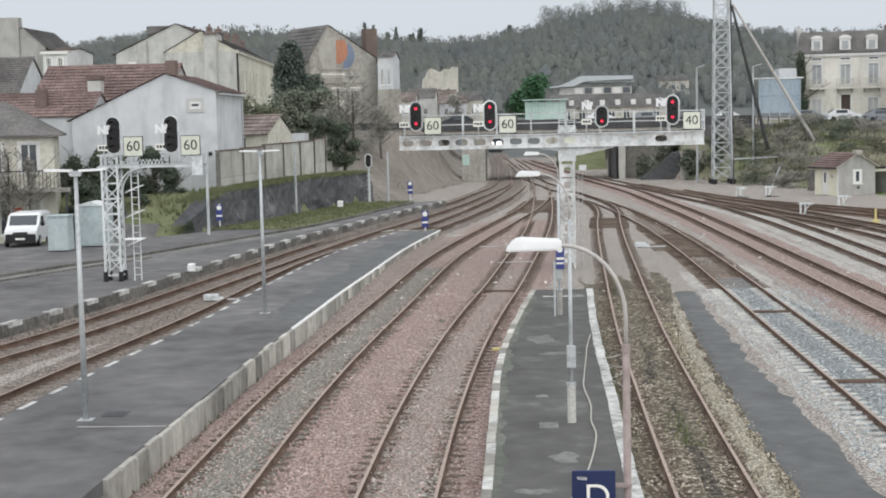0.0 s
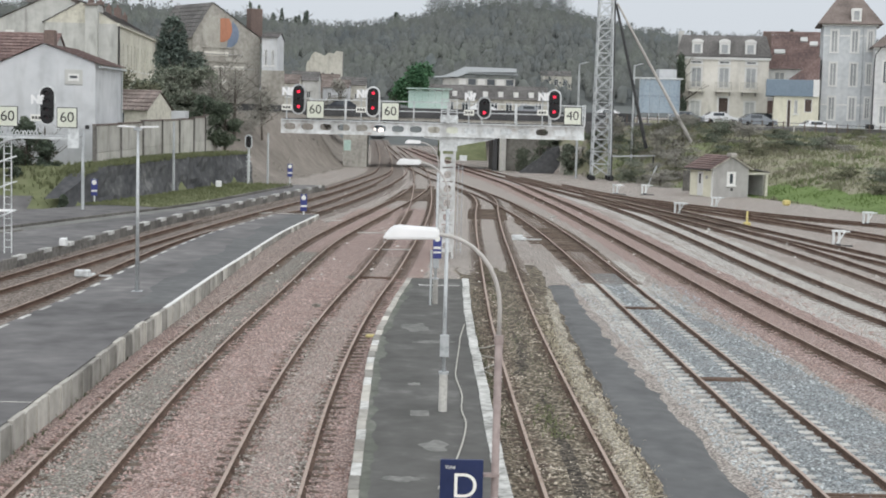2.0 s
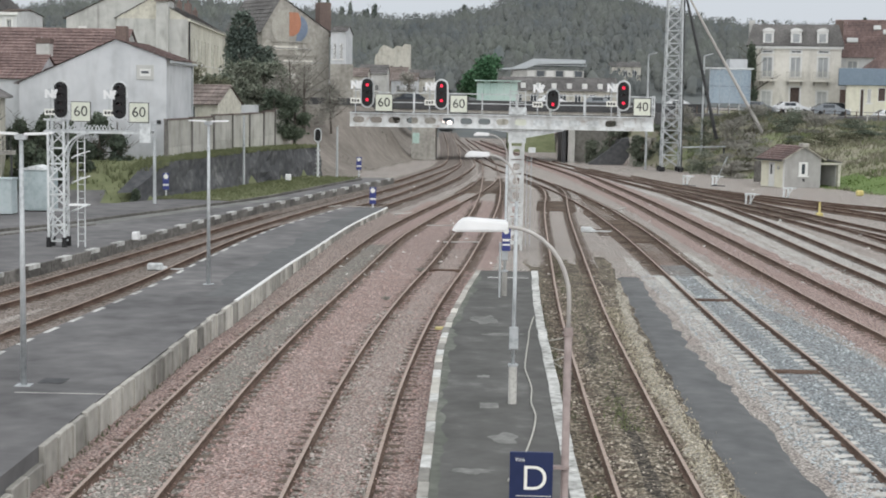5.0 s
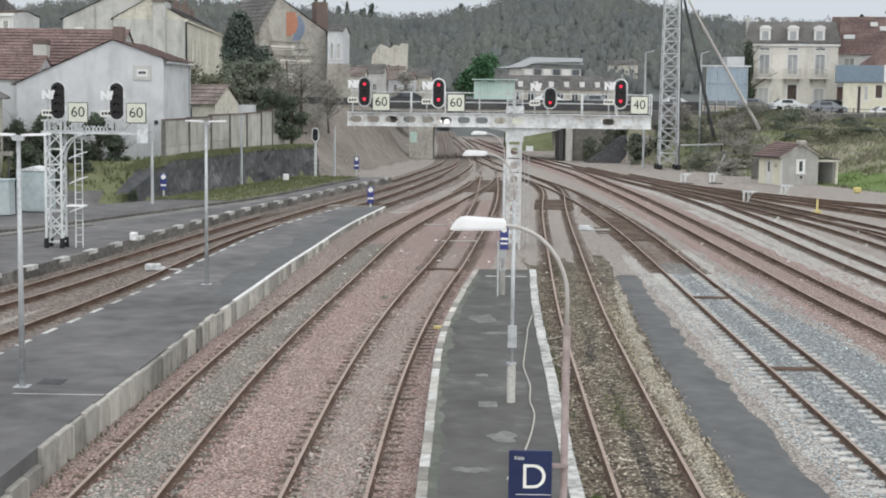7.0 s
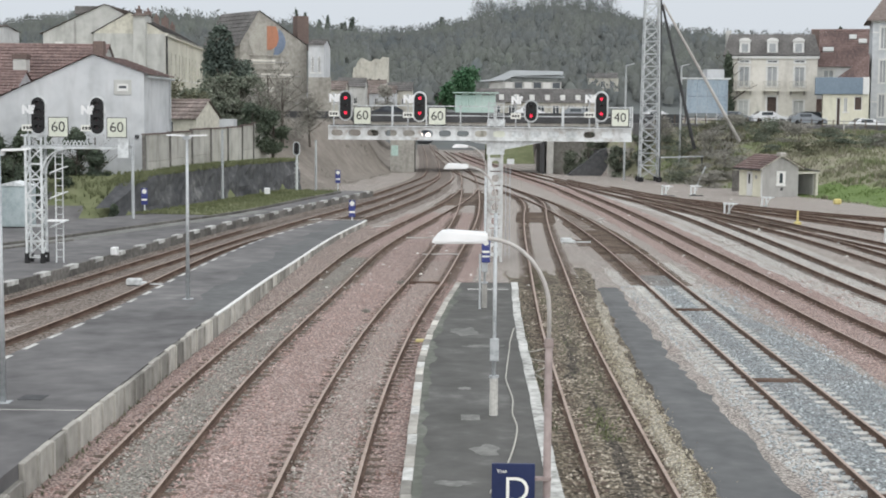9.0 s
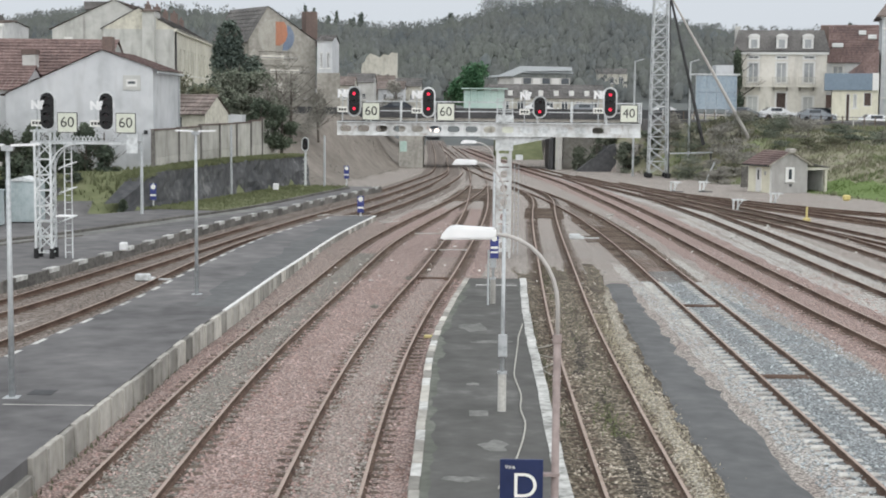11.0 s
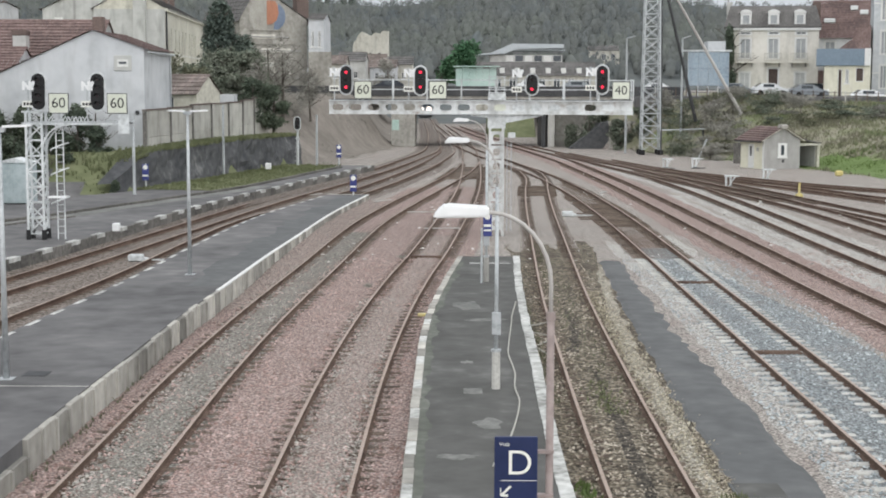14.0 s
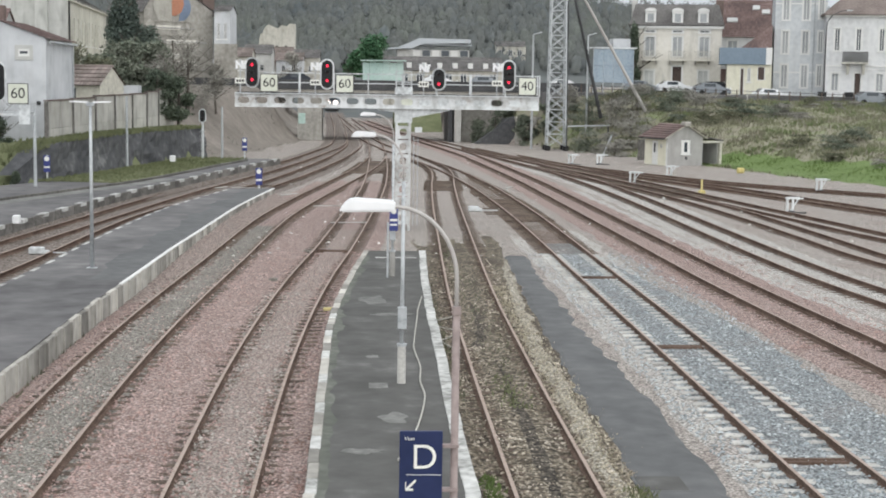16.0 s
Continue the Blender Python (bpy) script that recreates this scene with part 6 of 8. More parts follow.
window(ann, 2.2, 2.65, 0.0, 3.3, 0, "door")
window(ann, 3.0, 3.4, 1.7, 3.3, 0, "lace")
# a dark window, filled with the same panel as the doors
window(ann, 4.15, 5.0, 1.9, 3.45, 0, "door")
part("fascia", B(-0.2, 5.05, -0.25, 8, 3.7, 5.6, 0.02), BLUE_FASCIA, ann, "slate blue fascia")
part("corner_post", B(5.053, 5.75, -0.28, 0.4, 3.7, 5.65), TRIM_WHITE, ann)
bm = bmesh.new()
prism(bm, [(2.2, 5.6), (5.7, 5.6), (5.7, 8.3)], 0.6, 8)
part("roof", bm, ROOF_RED, ann, "brown tiled roof slope")

gw = []
for z0, z1 in ((1.45, 4.05), (5.35, 7.95), (9.2, 11.7)):
    gw += [(0.88, 1.6, z0, z1, "lace"), (3.15, 3.88, z0, z1, "lace"), (4.95, 5.5, z0 + 0.2, z1, "lace")]
gh = house("grey_townhouse", "tall blue grey townhouse with white window surrounds", 47.7, 173, 5.2, 5.85, 9, 12.5, 16.2, RENDER_BLUEGREY, ROOF_BROWN, gw, trim=TRIM_WHITE, cornice=True, hip=1.9, over=0.7, rz=-13)
for z_ in (3.1, 11.0):
    for a_, b_ in ((-0.03, 0.7), (1.78, 2.97), (4.06, 4.77), (5.68, 5.88)):
        part("band", B(a_, b_, -0.06, 0.0, z_, z_ + 0.17), TRIM_WHITE, gh)
dorm = part("dormer", B(3.0, 4.1, -0.4, 2.5, 12.6, 14.2, 0.03), TRIM_WHITE, gh, "white dormer window")
part("pane", B(3.25, 3.85, -0.43, -0.4, 12.9, 13.9), PANE_SKY, dorm)
part("downpipe", tube(bmesh.new(), (4.45, -0.1, 0), (4.45, -0.1, 12.3), 0.06, 0.06, 8), GALV, gh)
ww = []
for k, c in enumerate((0.95, 3.3, 5.83, 8.3, 10.8)):
    ww.append((c, c + 0.55, 5.85, 8.35, "sash"))
    ww.append((c - 0.05, c + 0.7, 0.3, 3.4, "door") if k == 1 else (c - 0.2, c + 0.6, 1.35, 3.35, "lace"))
wh = house("white_townhouse", "white rendered townhouse with stone door surround and balcony", 52.25, 168, 5.0, 13, 9, 9.95, 13.2, RENDER_OFFWHITE, ROOF_BROWN, ww, trim=TRIM_WHITE, cornice=True, hip=3.4, over=0.4, rz=-13)
part("band", B(-0.03, 13, -0.08, 0.0, 4.1, 4.25), TRIM_WHITE, wh)
part("band", B(-0.03, 13, -0.06, 0.0, 3.75, 3.85), TRIM_WHITE, wh)
part("plinth", B(-0.04, 13, -0.1, 0.0, -1, 0.35), RENDER_GREY, wh)
bl = part("balcony", B(1.8, 4.6, -0.9, 0, 4.4, 4.6), STONE_PALE, wh)
bm = bmesh.new()
for k in range(20):
    bar(bm, (1.85 + k * 0.142, -0.86, 4.6), (1.85 + k * 0.142, -0.86, 5.7), 0.1, 0.05)
bar(bm, (1.8, -0.86, 5.72), (4.6, -0.86, 5.72), 0.06)
part("railing", bm, DARK_STEEL, bl, "dark iron railing")
for s_ in (2.3, 4.0):
    bm = bmesh.new()
    prism(bm, [(s_, 4.4), (s_ + 0.35, 4.4), (s_ + 0.3, 3.2), (s_ + 0.08, 3.2)], -0.55, 0)
    part("corbel", bm, STONE_PALE, bl, "stone corbel")

blue = thing("blue_hoarding", "blue grey panel hoarding on posts", "hoarding", 26.2, 170, 5.7)
for k in range(4):
    for j in range(2):
        part("panel", B(k * 1.15, k * 1.15 + 1.12, 0, 0.07, 1.2 + j * 1.9, 3.07 + j * 1.9, 0.01), BLUE_PANEL, blue)
bm = bmesh.new()
for k in range(5):
    bar(bm, (k * 1.14, 0.12, -0.5), (k * 1.14, 0.12, 5.1), 0.1)
part("post", bm, GALV, blue)
part("top_rail", B(-0.6, 4.9, -0.1, 0.5, 5.02, 5.2), WHITE_STEEL, blue)
part("rear_block", B(2.4, 4.4, 1.5, 4, 4, 6.2), RENDER_WHITE, blue)

# ---------------------------------------------------------------- hut
hut = thing("trackside_hut", "small grey rendered hut with brown tile roof and open lean-to", "hut", 26.43, 128.5, BED, 23)
HH, HA, HD = 2.55, 3.5, 3.5
bm = bmesh.new()
prism(bm, [(0, 0), (3.7, 0), (3.7, HH), (1.85, HA), (0, HH)], 0, 0.18)
part("front_wall", bm, RENDER_DIM, hut)
part("side_wall", B(-0.002, 0.18, 0.18, HD, 0, HH), RENDER_YELLOW, hut, "cream side wall with door")
part("side_wall", B(3.52, 3.7, 0.18, HD, 0, HH), RENDER_GREY, hut)
bm = bmesh.new()
prism(bm, [(0.18, 0), (3.52, 0), (3.52, HH), (1.85, HA), (0.18, HH)], HD - 0.2, HD)
part("back_wall", bm, RENDER_GREY, hut)
for s in (0, 1):
    bm = bmesh.new()
    if s == 0:
        q = [(-0.4, HH - 0.2), (1.85, HA + 0.05), (1.85, HA + 0.11), (-0.4, HH - 0.14)]
    else:
        q = [(1.85, HA + 0.05), (4.1, HH - 0.2), (4.1, HH - 0.14), (1.85, HA + 0.11)]
    prism(bm, q, -0.25, HD + 0.3)
    part("roof_board", bm, RENDER_CREAM, hut, "pale verge board")
    bm = bmesh.new()
    tile_rows(bm, -0.27, HD + 0.32, -0.44, HH - 0.15, 1.85, HA + 0.12, 7, 16, 0)
    m = Matrix(((0, 1, 0, 0), (1, 0, 0, 0), (0, 0, 1, 0), (0, 0, 0, 1))) if s == 0 else Matrix(((0, -1, 0, 3.7), (1, 0, 0, 0), (0, 0, 1, 0), (0, 0, 0, 1)))
    bmesh.ops.transform(bm, matrix=m, verts=bm.verts)
    part("roof_slope", bm, ROOF_RED, hut, "brown clay tiles")
bm = bmesh.new()
box(bm, 1.5, 2.25, -0.32, 0.35, 3.4, 3.85, 0.1)
part("ridge_stone", bm, STONE_OLD, hut)
w_ = part("window", B(1.42, 2.34, -0.04, 0.0, 1.02, 2.22, 0.01), TRIM_WHITE, hut, "white window frame")
part("pane", B(1.72, 2.04, -0.055, -0.04, 1.2, 2.05), PANE, w_)
part("sill", B(1.36, 2.4, -0.1, 0.0, 0.94, 1.02), TRIM_WHITE, w_)
part("vent", B(1.85, 2.1, -0.02, 0.0, 0.55, 0.8), DARK_STEEL, hut)
door_ = part("door", B(-0.06, 0.0, 1.45, 2.25, 0.05, 2.15), TRIM_WHITE, hut, "white door with a dark slot")
part("door_slot", B(-0.07, -0.06, 1.75, 2.0, 1.1, 1.95), DARK_STEEL, door_)
part("side_lamp", B(-0.14, 0.0, 0.75, 0.95, 1.55, 1.85, 0.02), RENDER_GREY, hut)
part("corner_strip", B(-0.02, 0.002, 0.0, 0.22, 0, HH), TRIM_WHITE, hut)
part("gutter", tube(bmesh.new(), (-0.48, -0.25, HH - 0.2), (-0.48, HD + 0.3, HH - 0.2), 0.06, 0.06, 8), DARK_STEEL, hut)
bm = bmesh.new()
prism(bm, [(3.7, HH - 0.02), (6.0, HH - 0.42), (6.0, HH - 0.32), (3.7, HH + 0.1)], 0.1, HD)
part("lean_to_roof", bm, ROOF_SLATE, hut)
part("lean_to_fascia", B(3.7, 5.95, 0.04, 0.1, HH - 0.58, HH - 0.4), STONE_PALE, hut)
part("lean_to_wall", B(5.7, 5.85, 0.6, HD - 0.1, 0, HH - 0.5), RENDER_GREY, hut)
part("lean_to_back", B(3.7, 5.7, HD - 0.2, HD - 0.05, 0, HH - 0.4), RENDER_DIM, hut)
part("lean_to_post", B(5.62, 5.86, 0.12, 0.4, 0, HH - 0.42), RENDER_CREAM, hut)

# ---------------------------------------------------------------- radio mast and guys
mast = thing("lattice_mast", "tall pale lattice steel mast with guy poles", "mast", 20.15, 155.5, BED)
mh, mw = 19.5, 0.95
for sx in (-1, 1):
    for sy in (-1, 1):
        bm = bmesh.new()
        bar(bm, (sx * mw, sy * mw, 0.4), (sx * mw * 0.72, sy * mw * 0.72, mh), 0.13)
        part("mast_leg", bm, GALV, mast)
for side in range(4):
    for k in range(15):
        za, zb = 0.4 + k * mh / 15.3, 0.4 + (k + 1) * mh / 15.3
        wa, wb = mw * (1 - 0.28 * za / mh), mw * (1 - 0.28 * zb / mh)
        e4 = [(-1, -1), (1, -1), (1, 1), (-1, 1)]
        p, q = e4[side], e4[(side + 1) % 4]
        part("lacing_bar", bar(bmesh.new(), (p[0] * wa, p[1] * wa, za), (q[0] * wb, q[1] * wb, zb), 0.065), GALV, mast)
        part("lacing_bar", bar(bmesh.new(), (q[0] * wa, q[1] * wa, za), (p[0] * wb, p[1] * wb, zb), 0.065), GALV, mast)
        part("lacing_bar", bar(bmesh.new(), (p[0] * wb, p[1] * wb, zb), (q[0] * wb, q[1] * wb, zb), 0.06), GALV, mast)
for sx in (-1, 1):
    for sy in (-1, 1):
        part("foot", B(sx * mw - 0.3, sx * mw + 0.3, sy * mw - 0.3, sy * mw + 0.3, 0, 0.5, 0.06), BLACK, mast, "dark foot block")
bm = bmesh.new()
bar(bm, (1.15, 0.3, 0.4), (0.95, 0.3, 19.8), 0.2)
part("cable_duct", bm, DARK_STEEL, mast, "dark vertical duct")
poles = thing("stay_poles", "two long slanting wooden stay poles", "pole", 21.2, 155.5, 18.0)
part("pole", tube(bmesh.new(), (0, 0, 0), (3.9, 1.5, -14.8), 0.12, 0.2, 10), DARK_STEEL, poles)
part("pole", tube(bmesh.new(), (0.1, 0, 0.1), (9.4, 1.0, -15.5), 0.1, 0.2, 10), ARM_STEEL, poles)
for x, y, top, nm in ((15.9, 158, 12.0, "pale"), (21.7, 158, 12.0, "grey")):
    p = thing("slim_pole", "slim pale metal pole", "pole", x + 2, y, BED, group="slim poles by the mast")
    part("pole", tube(bmesh.new(), (0, 0, 0), (0, 0, top), 0.13, 0.09, 8), GALV, p)
    part("arm", tube(bmesh.new(), (0, 0, top), (0.9, 0, top + 0.25), 0.06, 0.05, 6), GALV, p)
bm = bmesh.new()
bar(bm, (0, 0, 2.55), (4.6, 0, 2.7), 0.12)
fr = thing("goods_frame", "weathered timber frame beside the mast", "frame", 21.0, 154, BED)
part("crossbar", bm, GALV, fr)
for x in (0.1, 4.4):
    part("post", B(x - 0.07, x + 0.07, -0.07, 0.07, 0, 2.6), DARK_STEEL, fr)
bm = bmesh.new()
bar(bm, (3.0, -6, 0), (3.8, -6, 1.9), 0.14)
part("leaning_board", bm, GALV, fr)
part("shed_front", B(4.6, 8.0, -16, -15.9, 0, 1.9), EDGE_DARK, fr, "dark timber boards")

# ---------------------------------------------------------------- road bridge
bridge = thing("road_bridge", "grey concrete road bridge with dark parapet over tracks", "bridge", 0, 172, 0)
part("deck", B(-22, 26, 0, 9, 5.0, 5.95), CONCRETE, bridge)
part("parapet", B(-22, 26, -0.15, 0.15, 5.6, 6.75), DARK_STEEL, bridge, "dark steel parapet")
part("parapet", B(-22, 26, 8.85, 9.1, 5.9, 6.7), DARK_STEEL, bridge)
part("abutment", B(-7.4, -4.65, 0.6, 8.4, -0.5, 5.0), CONCRETE, bridge, "pale concrete abutment")
part("pier", B(9.85, 10.35, 0.0, 8.4, -0.5, 5.0), DARK_STEEL, bridge, "dark steel pier")
part("pier", B(10.55, 11.35, -0.4, 8.4, -0.5, 5.0, 0.05), CONCRETE_PALE, bridge, "pale concrete pier")
part("abutment", B(11.6, 24, 2.5, 8.4, -0.5, 5.0), STONE_OLD, bridge, "stained stone abutment")
bm = bmesh.new()
prism(bm, [(12.6, -0.3), (17.3, -0.3), (17.3, 2.9), (16.4, 2.7)], -4, 2)
part("wing_wall", bm, ROCK, bridge, "dark sloping stone wing wall")
for x in (17.1, 18.7):
    part("wing_post", B(x, x + 0.75, -5.5, -4.6, -0.5, 2.9, 0.05), CONCRETE, bridge)
part("wing_cap", B(17.0, 20.0, -5.2, -4.6, 2.6, 2.95), CONCRETE, bridge)
part("sign_plate", B(-7.3, -6.5, 0.55, 0.6, 1.7, 2.9), MINT, bridge)
bm = bmesh.new()
lo_ = [bm.verts.new((4.4 + 1.3 * i, 203 + 0.4 * math.sin(i * 1.7), -0.3)) for i in range(6)]
hi_ = [bm.verts.new((4.4 + 1.3 * i, 214, 2.6 + 0.35 * i + 0.2 * math.sin(i * 2.3))) for i in range(6)]
end_ = [bm.verts.new((4.4 + 1.3 * i, 218, -0.3)) for i in range(6)]
for i in range(5):
    bm.faces.new((lo_[i], lo_[i + 1], hi_[i + 1], hi_[i]))
    bm.faces.new((hi_[i], hi_[i + 1], end_[i + 1], end_[i]))
tagged(part("grass_bank", bm, GRASS), "green grass bank seen under the bridge", "bank", kind="structure")

train = thing("railcar", "front of a distant railcar with lit headlights", "train", -6.3, 310, 0)
bm = bmesh.new()
prism(bm, [(-1.4, 0.5), (1.4, 0.5), (1.42, 2.6), (1.2, 3.6), (-1.2, 3.6), (-1.42, 2.6)], 0, 25)
bmesh.ops.bevel(bm, geom=[e for e in bm.edges], offset=0.1, segments=1, affect="EDGES")
part("body", bm, CAR_GREY, train)
part("windscreen", B(-1.1, 1.1, -0.03, 0.02, 2.1, 3.1), PANE, train)
for s in (-0.8, 0.8):
    part("headlight", tube(bmesh.new(), (s, -0.16, 1.75), (s, 0.0, 1.75), 0.52, 0.52, 16), HEADLIGHT, train, "lit headlight")
part("skirt", B(-1.3, 1.3, -0.1, 20, 0.15, 0.5), DARK_STEEL, train)

# ---------------------------------------------------------------- walls on the bank
rockwall = bmesh.new()
base = smooth_line([(-20.3, 90.5), (-19.6, 92.5), (-18.0, 98), (-16.0, 108), (-13.3, 121), (-12.6, 125)], 0.5)
rng = random.Random(4)
top_of = [(90.5, 0.9), (93, 2.3), (96, 2.75), (110, 2.85), (124, 2.75)]
rows = []
for x, y in base:
    tz = lerp_table(top_of, y)
    row = []
    for k in range(9):
        z = -0.3 + (tz + 0.35) * k / 8
        p = Vector((x - 0.06 * k, y, z))
        q = 0.28 * noise.noise(p * 0.9) + 0.12 * noise.noise(p * 3)
        row.append(rockwall.verts.new((p.x + q, p.y + 0.3 * q, z)))
    row.append(rockwall.verts.new((x - 1.5, y, tz + 0.0)))
    rows.append(row)
for a, b in zip(rows, rows[1:]):
    for k in range(9):
        rockwall.faces.new((a[k], a[k + 1], b[k + 1], b[k]))
tagged(part("rock_wall", rockwall, ROCK), "dark rough rock retaining wall below a fence", "retaining wall", kind="structure")

PANEL = mat("stained_concrete_panel", [(0.22, 0.215, 0.19), (0.36, 0.35, 0.315), (0.47, 0.46, 0.42), (0.55, 0.54, 0.50)], 2.2, 0.95, 0.3, fine=0.8, streaks=0.5, contrast=0.55, per_object=0.12)
fence = thing("garden_wall", "weathered concrete panel garden wall with posts", "wall", 0, 0, 0)
fl = smooth_line([(-20.1, 97), (-19.6, 103), (-18.95, 111), (-17.65, 121), (-17.1, 128), (-16.5, 133)], 0.25)
pick = [min(fl, key=lambda p: abs(p[1] - y_)) for y_ in (97, 103, 108.9, 114, 118.5, 123, 127.4, 132.9)]
for k, ((x0, y0), (x1, y1)) in enumerate(zip(pick, pick[1:])):
    zt = 5.3 + 0.012 * (y0 - 97) + rng.uniform(-0.1, 0.1)
    zb = 2.5
    for j in range(2):
        bm = bmesh.new()
        za, zc = (zb, zb + (zt - zb) * 0.36 - 0.02) if j == 0 else (zb + (zt - zb) * 0.36, zt)
        vs = [(x0, y0), (x1, y1), (x1 - 0.12, y1), (x0 - 0.12, y0)]
        slab(bm, vs, za, zc)
        part("panel", bm, PANEL, fence)
    part("post", B(x0 - 0.14, x0 + 0.08, y0 - 0.14, y0 + 0.14, 2.3, zt + 0.05), EDGE_DARK, fence)
    part("coping", slab(bmesh.new(), [(x0 + 0.06, y0), (x1 + 0.06, y1), (x1 - 0.2, y1), (x0 - 0.2, y0)], zt + 0.003, zt + 0.09), BRICK, fence)
house("garden_shed", "small rendered outbuilding with brown gable roof", -23.4, 117, 3, 3.4, 5, 3.25, 4.6, RENDER_CREAM, ROOF_BROWN, [(0.8, 1.5, 2.0, 3.0, "sash")], rz=-12, rows=5, cols=10)
part_ = thing("white_box_shed", "small flat white shed behind the wall", "shed", -20.0, 126, 3)
part("body", B(0, 1.4, 0, 2, 0, 3.1), RENDER_WHITE, part_)

# slim posts, small signs and a dwarf signal on the left
for x, y, top in ((-18.9, 87.8, 5.2), (-16.4, 105.7, 5.5), (-11.3, 122, 4.5)):
    p = thing("slim_post", "slim grey steel post", "post", x, y, 0.1, group="slim posts along the platform")
    part("post", tube(bmesh.new(), (0, 0, 0), (0, 0, top - 0.1), 0.1, 0.08, 8), GALV, p)
for x, y, z in ((-19.3, 93, 0.3), (-9.3, 119.5, 0.45), (-6.2, 90.8, BED)):
    p = thing("blue_sign_post", "small blue sign with white disc on a post", "sign", x, y, z, group="small blue signs")
    part("post", tube(bmesh.new(), (0, 0, 0), (0, 0, 1.75), 0.05, 0.05, 8), WHITE_STEEL, p)
    part("board", B(-0.2, 0.2, -0.09, -0.06, 0.7, 1.72, 0.01), BLUE, p)
    part("disc", tube(bmesh.new(), (0, -0.1, 1.52), (0, -0.09, 1.52), 0.15, 0.15, 14), SIGN_WHITE, p)
    part("white_band", B(-0.18, 0.18, -0.1, -0.09, 0.95, 1.06), SIGN_WHITE, p)
p = thing("blue_sign_post", "small blue sign with white disc on a post", "sign", 1.08, 51.0, PD, group="small blue signs")
part("post", tube(bmesh.new(), (-0.17, 0, 0), (-0.17, 0, 1.9), 0.035, 0.035, 8), GALV, p)
part("board", B(-0.12, 0.17, -0.08, -0.06, 1.62, 2.45, 0.01), BLUE, p)
part("disc", tube(bmesh.new(), (0.02, -0.1, 2.3), (0.02, -0.09, 2.3), 0.1, 0.1, 14), SIGN_WHITE, p)
part("white_band", B(-0.1, 0.15, -0.09, -0.08, 1.95, 2.03), SIGN_WHITE, p)
part("white_band", B(-0.1, 0.15, -0.09, -0.08, 1.8, 1.86), SIGN_WHITE, p)
signal_head("dwarf_signal", -12.45, 117.9, 3.9, 0.95, ((0.2, 0), (-0.2, 0)), "", "small black signal head on a white post", 0.42)
p = thing("signal_post", "white slim signal post with rungs", "post", -12.45, 118.1, 0)
part("post", tube(bmesh.new(), (0, 0, 0), (0, 0, 3.6), 0.09, 0.08, 8), WHITE_STEEL, p)
for k in range(7):
    part("rung", bar(bmesh.new(), (-0.2, -0.05, 0.6 + k * 0.35), (0.2, -0.05, 0.6 + k * 0.35), 0.05), WHITE_STEEL, p)
for x, y in ((-13.9, 111),):
    p = thing("white_box", "small white trackside box", "box", x, y, 0.5)
    part("body", B(-0.2, 0.2, -0.2, 0.2, 0.2, 0.65, 0.03), LAMP_WHITE, p)
    part("leg", B(-0.05, 0.05, -0.05, 0.05, 0, 0.2), GALV, p)
p = thing("white_marker_block", "white painted block on the platform edge", "marker", -15.05, 66.0, PLAT_L)
part("body", B(-0.15, 0.15, -0.2, 0.2, 0, 0.36, 0.04), LAMP_WHITE, p)


def switch_box(x, y, rz=0, label="pale switch motor between the rails"):
    t = thing("switch_motor", label, "switch motor", x, y, BED, rz, group="switch motors")
    part("body", B(-0.35, 0.25, -0.18, 0.18, 0.05, 0.33, 0.04), WHITE_STEEL, t)
    part("cover", B(0.25, 0.45, -0.12, 0.12, 0.05, 0.2, 0.02), WHITE_STEEL, t)
    part("rod", B(0.45, 1.3, -0.03, 0.03, 0.08, 0.14), WHITE_STEEL, t)
    return t


switch_box(-12.9, 60.2)
switch_box(6.2, 81.6, 0)
p = thing("timber_stack", "dark timber bearers beside the switch", "timbers", 7.9, 82, BED)
for k in range(4):
    part("timber", B(-1.2, 1.5, k * 1.1 - 2, k * 1.1 - 1.75, 0, 0.06), SLEEPER_WOOD, p)


def trestle(x, y):
    t = thing("point_lever_stand", "small white iron lever stand beside a siding", "lever stand", x, y, BED, group="white lever stands")
    part("top", B(-0.42, 0.38, -0.05, 0.05, 0.78, 0.92, 0.02), WHITE_STEEL, t)
    for s in (-0.3, 0.02):
        part("leg", B(s - 0.06, s + 0.06, -0.06, 0.06, 0.05, 0.78), WHITE_STEEL, t)
    part("weight", B(-0.25, 0.1, -0.15, 0.15, 0, 0.16, 0.04), DARK_STEEL, t)
    part("arm", B(0.38, 0.62, -0.03, 0.03, 0.8, 0.88), WHITE_STEEL, t)
    part("lever", bar(bmesh.new(), (-0.14, -0.08, 0.12), (0.3, -0.08, 0.8), 0.06), WHITE_STEEL, t)
    part("base_bar", B(-0.45, 0.75, -0.2, -0.08, 0.0, 0.08, 0.01), DARK_STEEL, t)
    return t


for x, y in ((19.3, 105), (23.6, 113.2), (24.3, 83), (31.1, 99.7), (18.2, 128.8), (20.8, 129.5)):
    trestle(x, y)
p = thing("yellow_marker", "small yellow ground marker", "marker", 22.05, 95.9, BED)
part("base", B(-0.22, 0.22, -0.15, 0.15, 0, 0.3, 0.04), YELLOW, p)
part("stem", B(-0.06, 0.06, -0.05, 0.05, 0.3, 1.0), YELLOW, p)
p = thing("yellow_stone", "yellow painted stone in the grass", "marker", 30.6, 119.5, BED)
part("body", B(-0.3, 0.3, -0.2, 0.2, 0, 0.45, 0.1), YELLOW, p)
p = thing("yellow_block", "small yellow block in the ballast", "marker", -0.98, 46.3, BED)
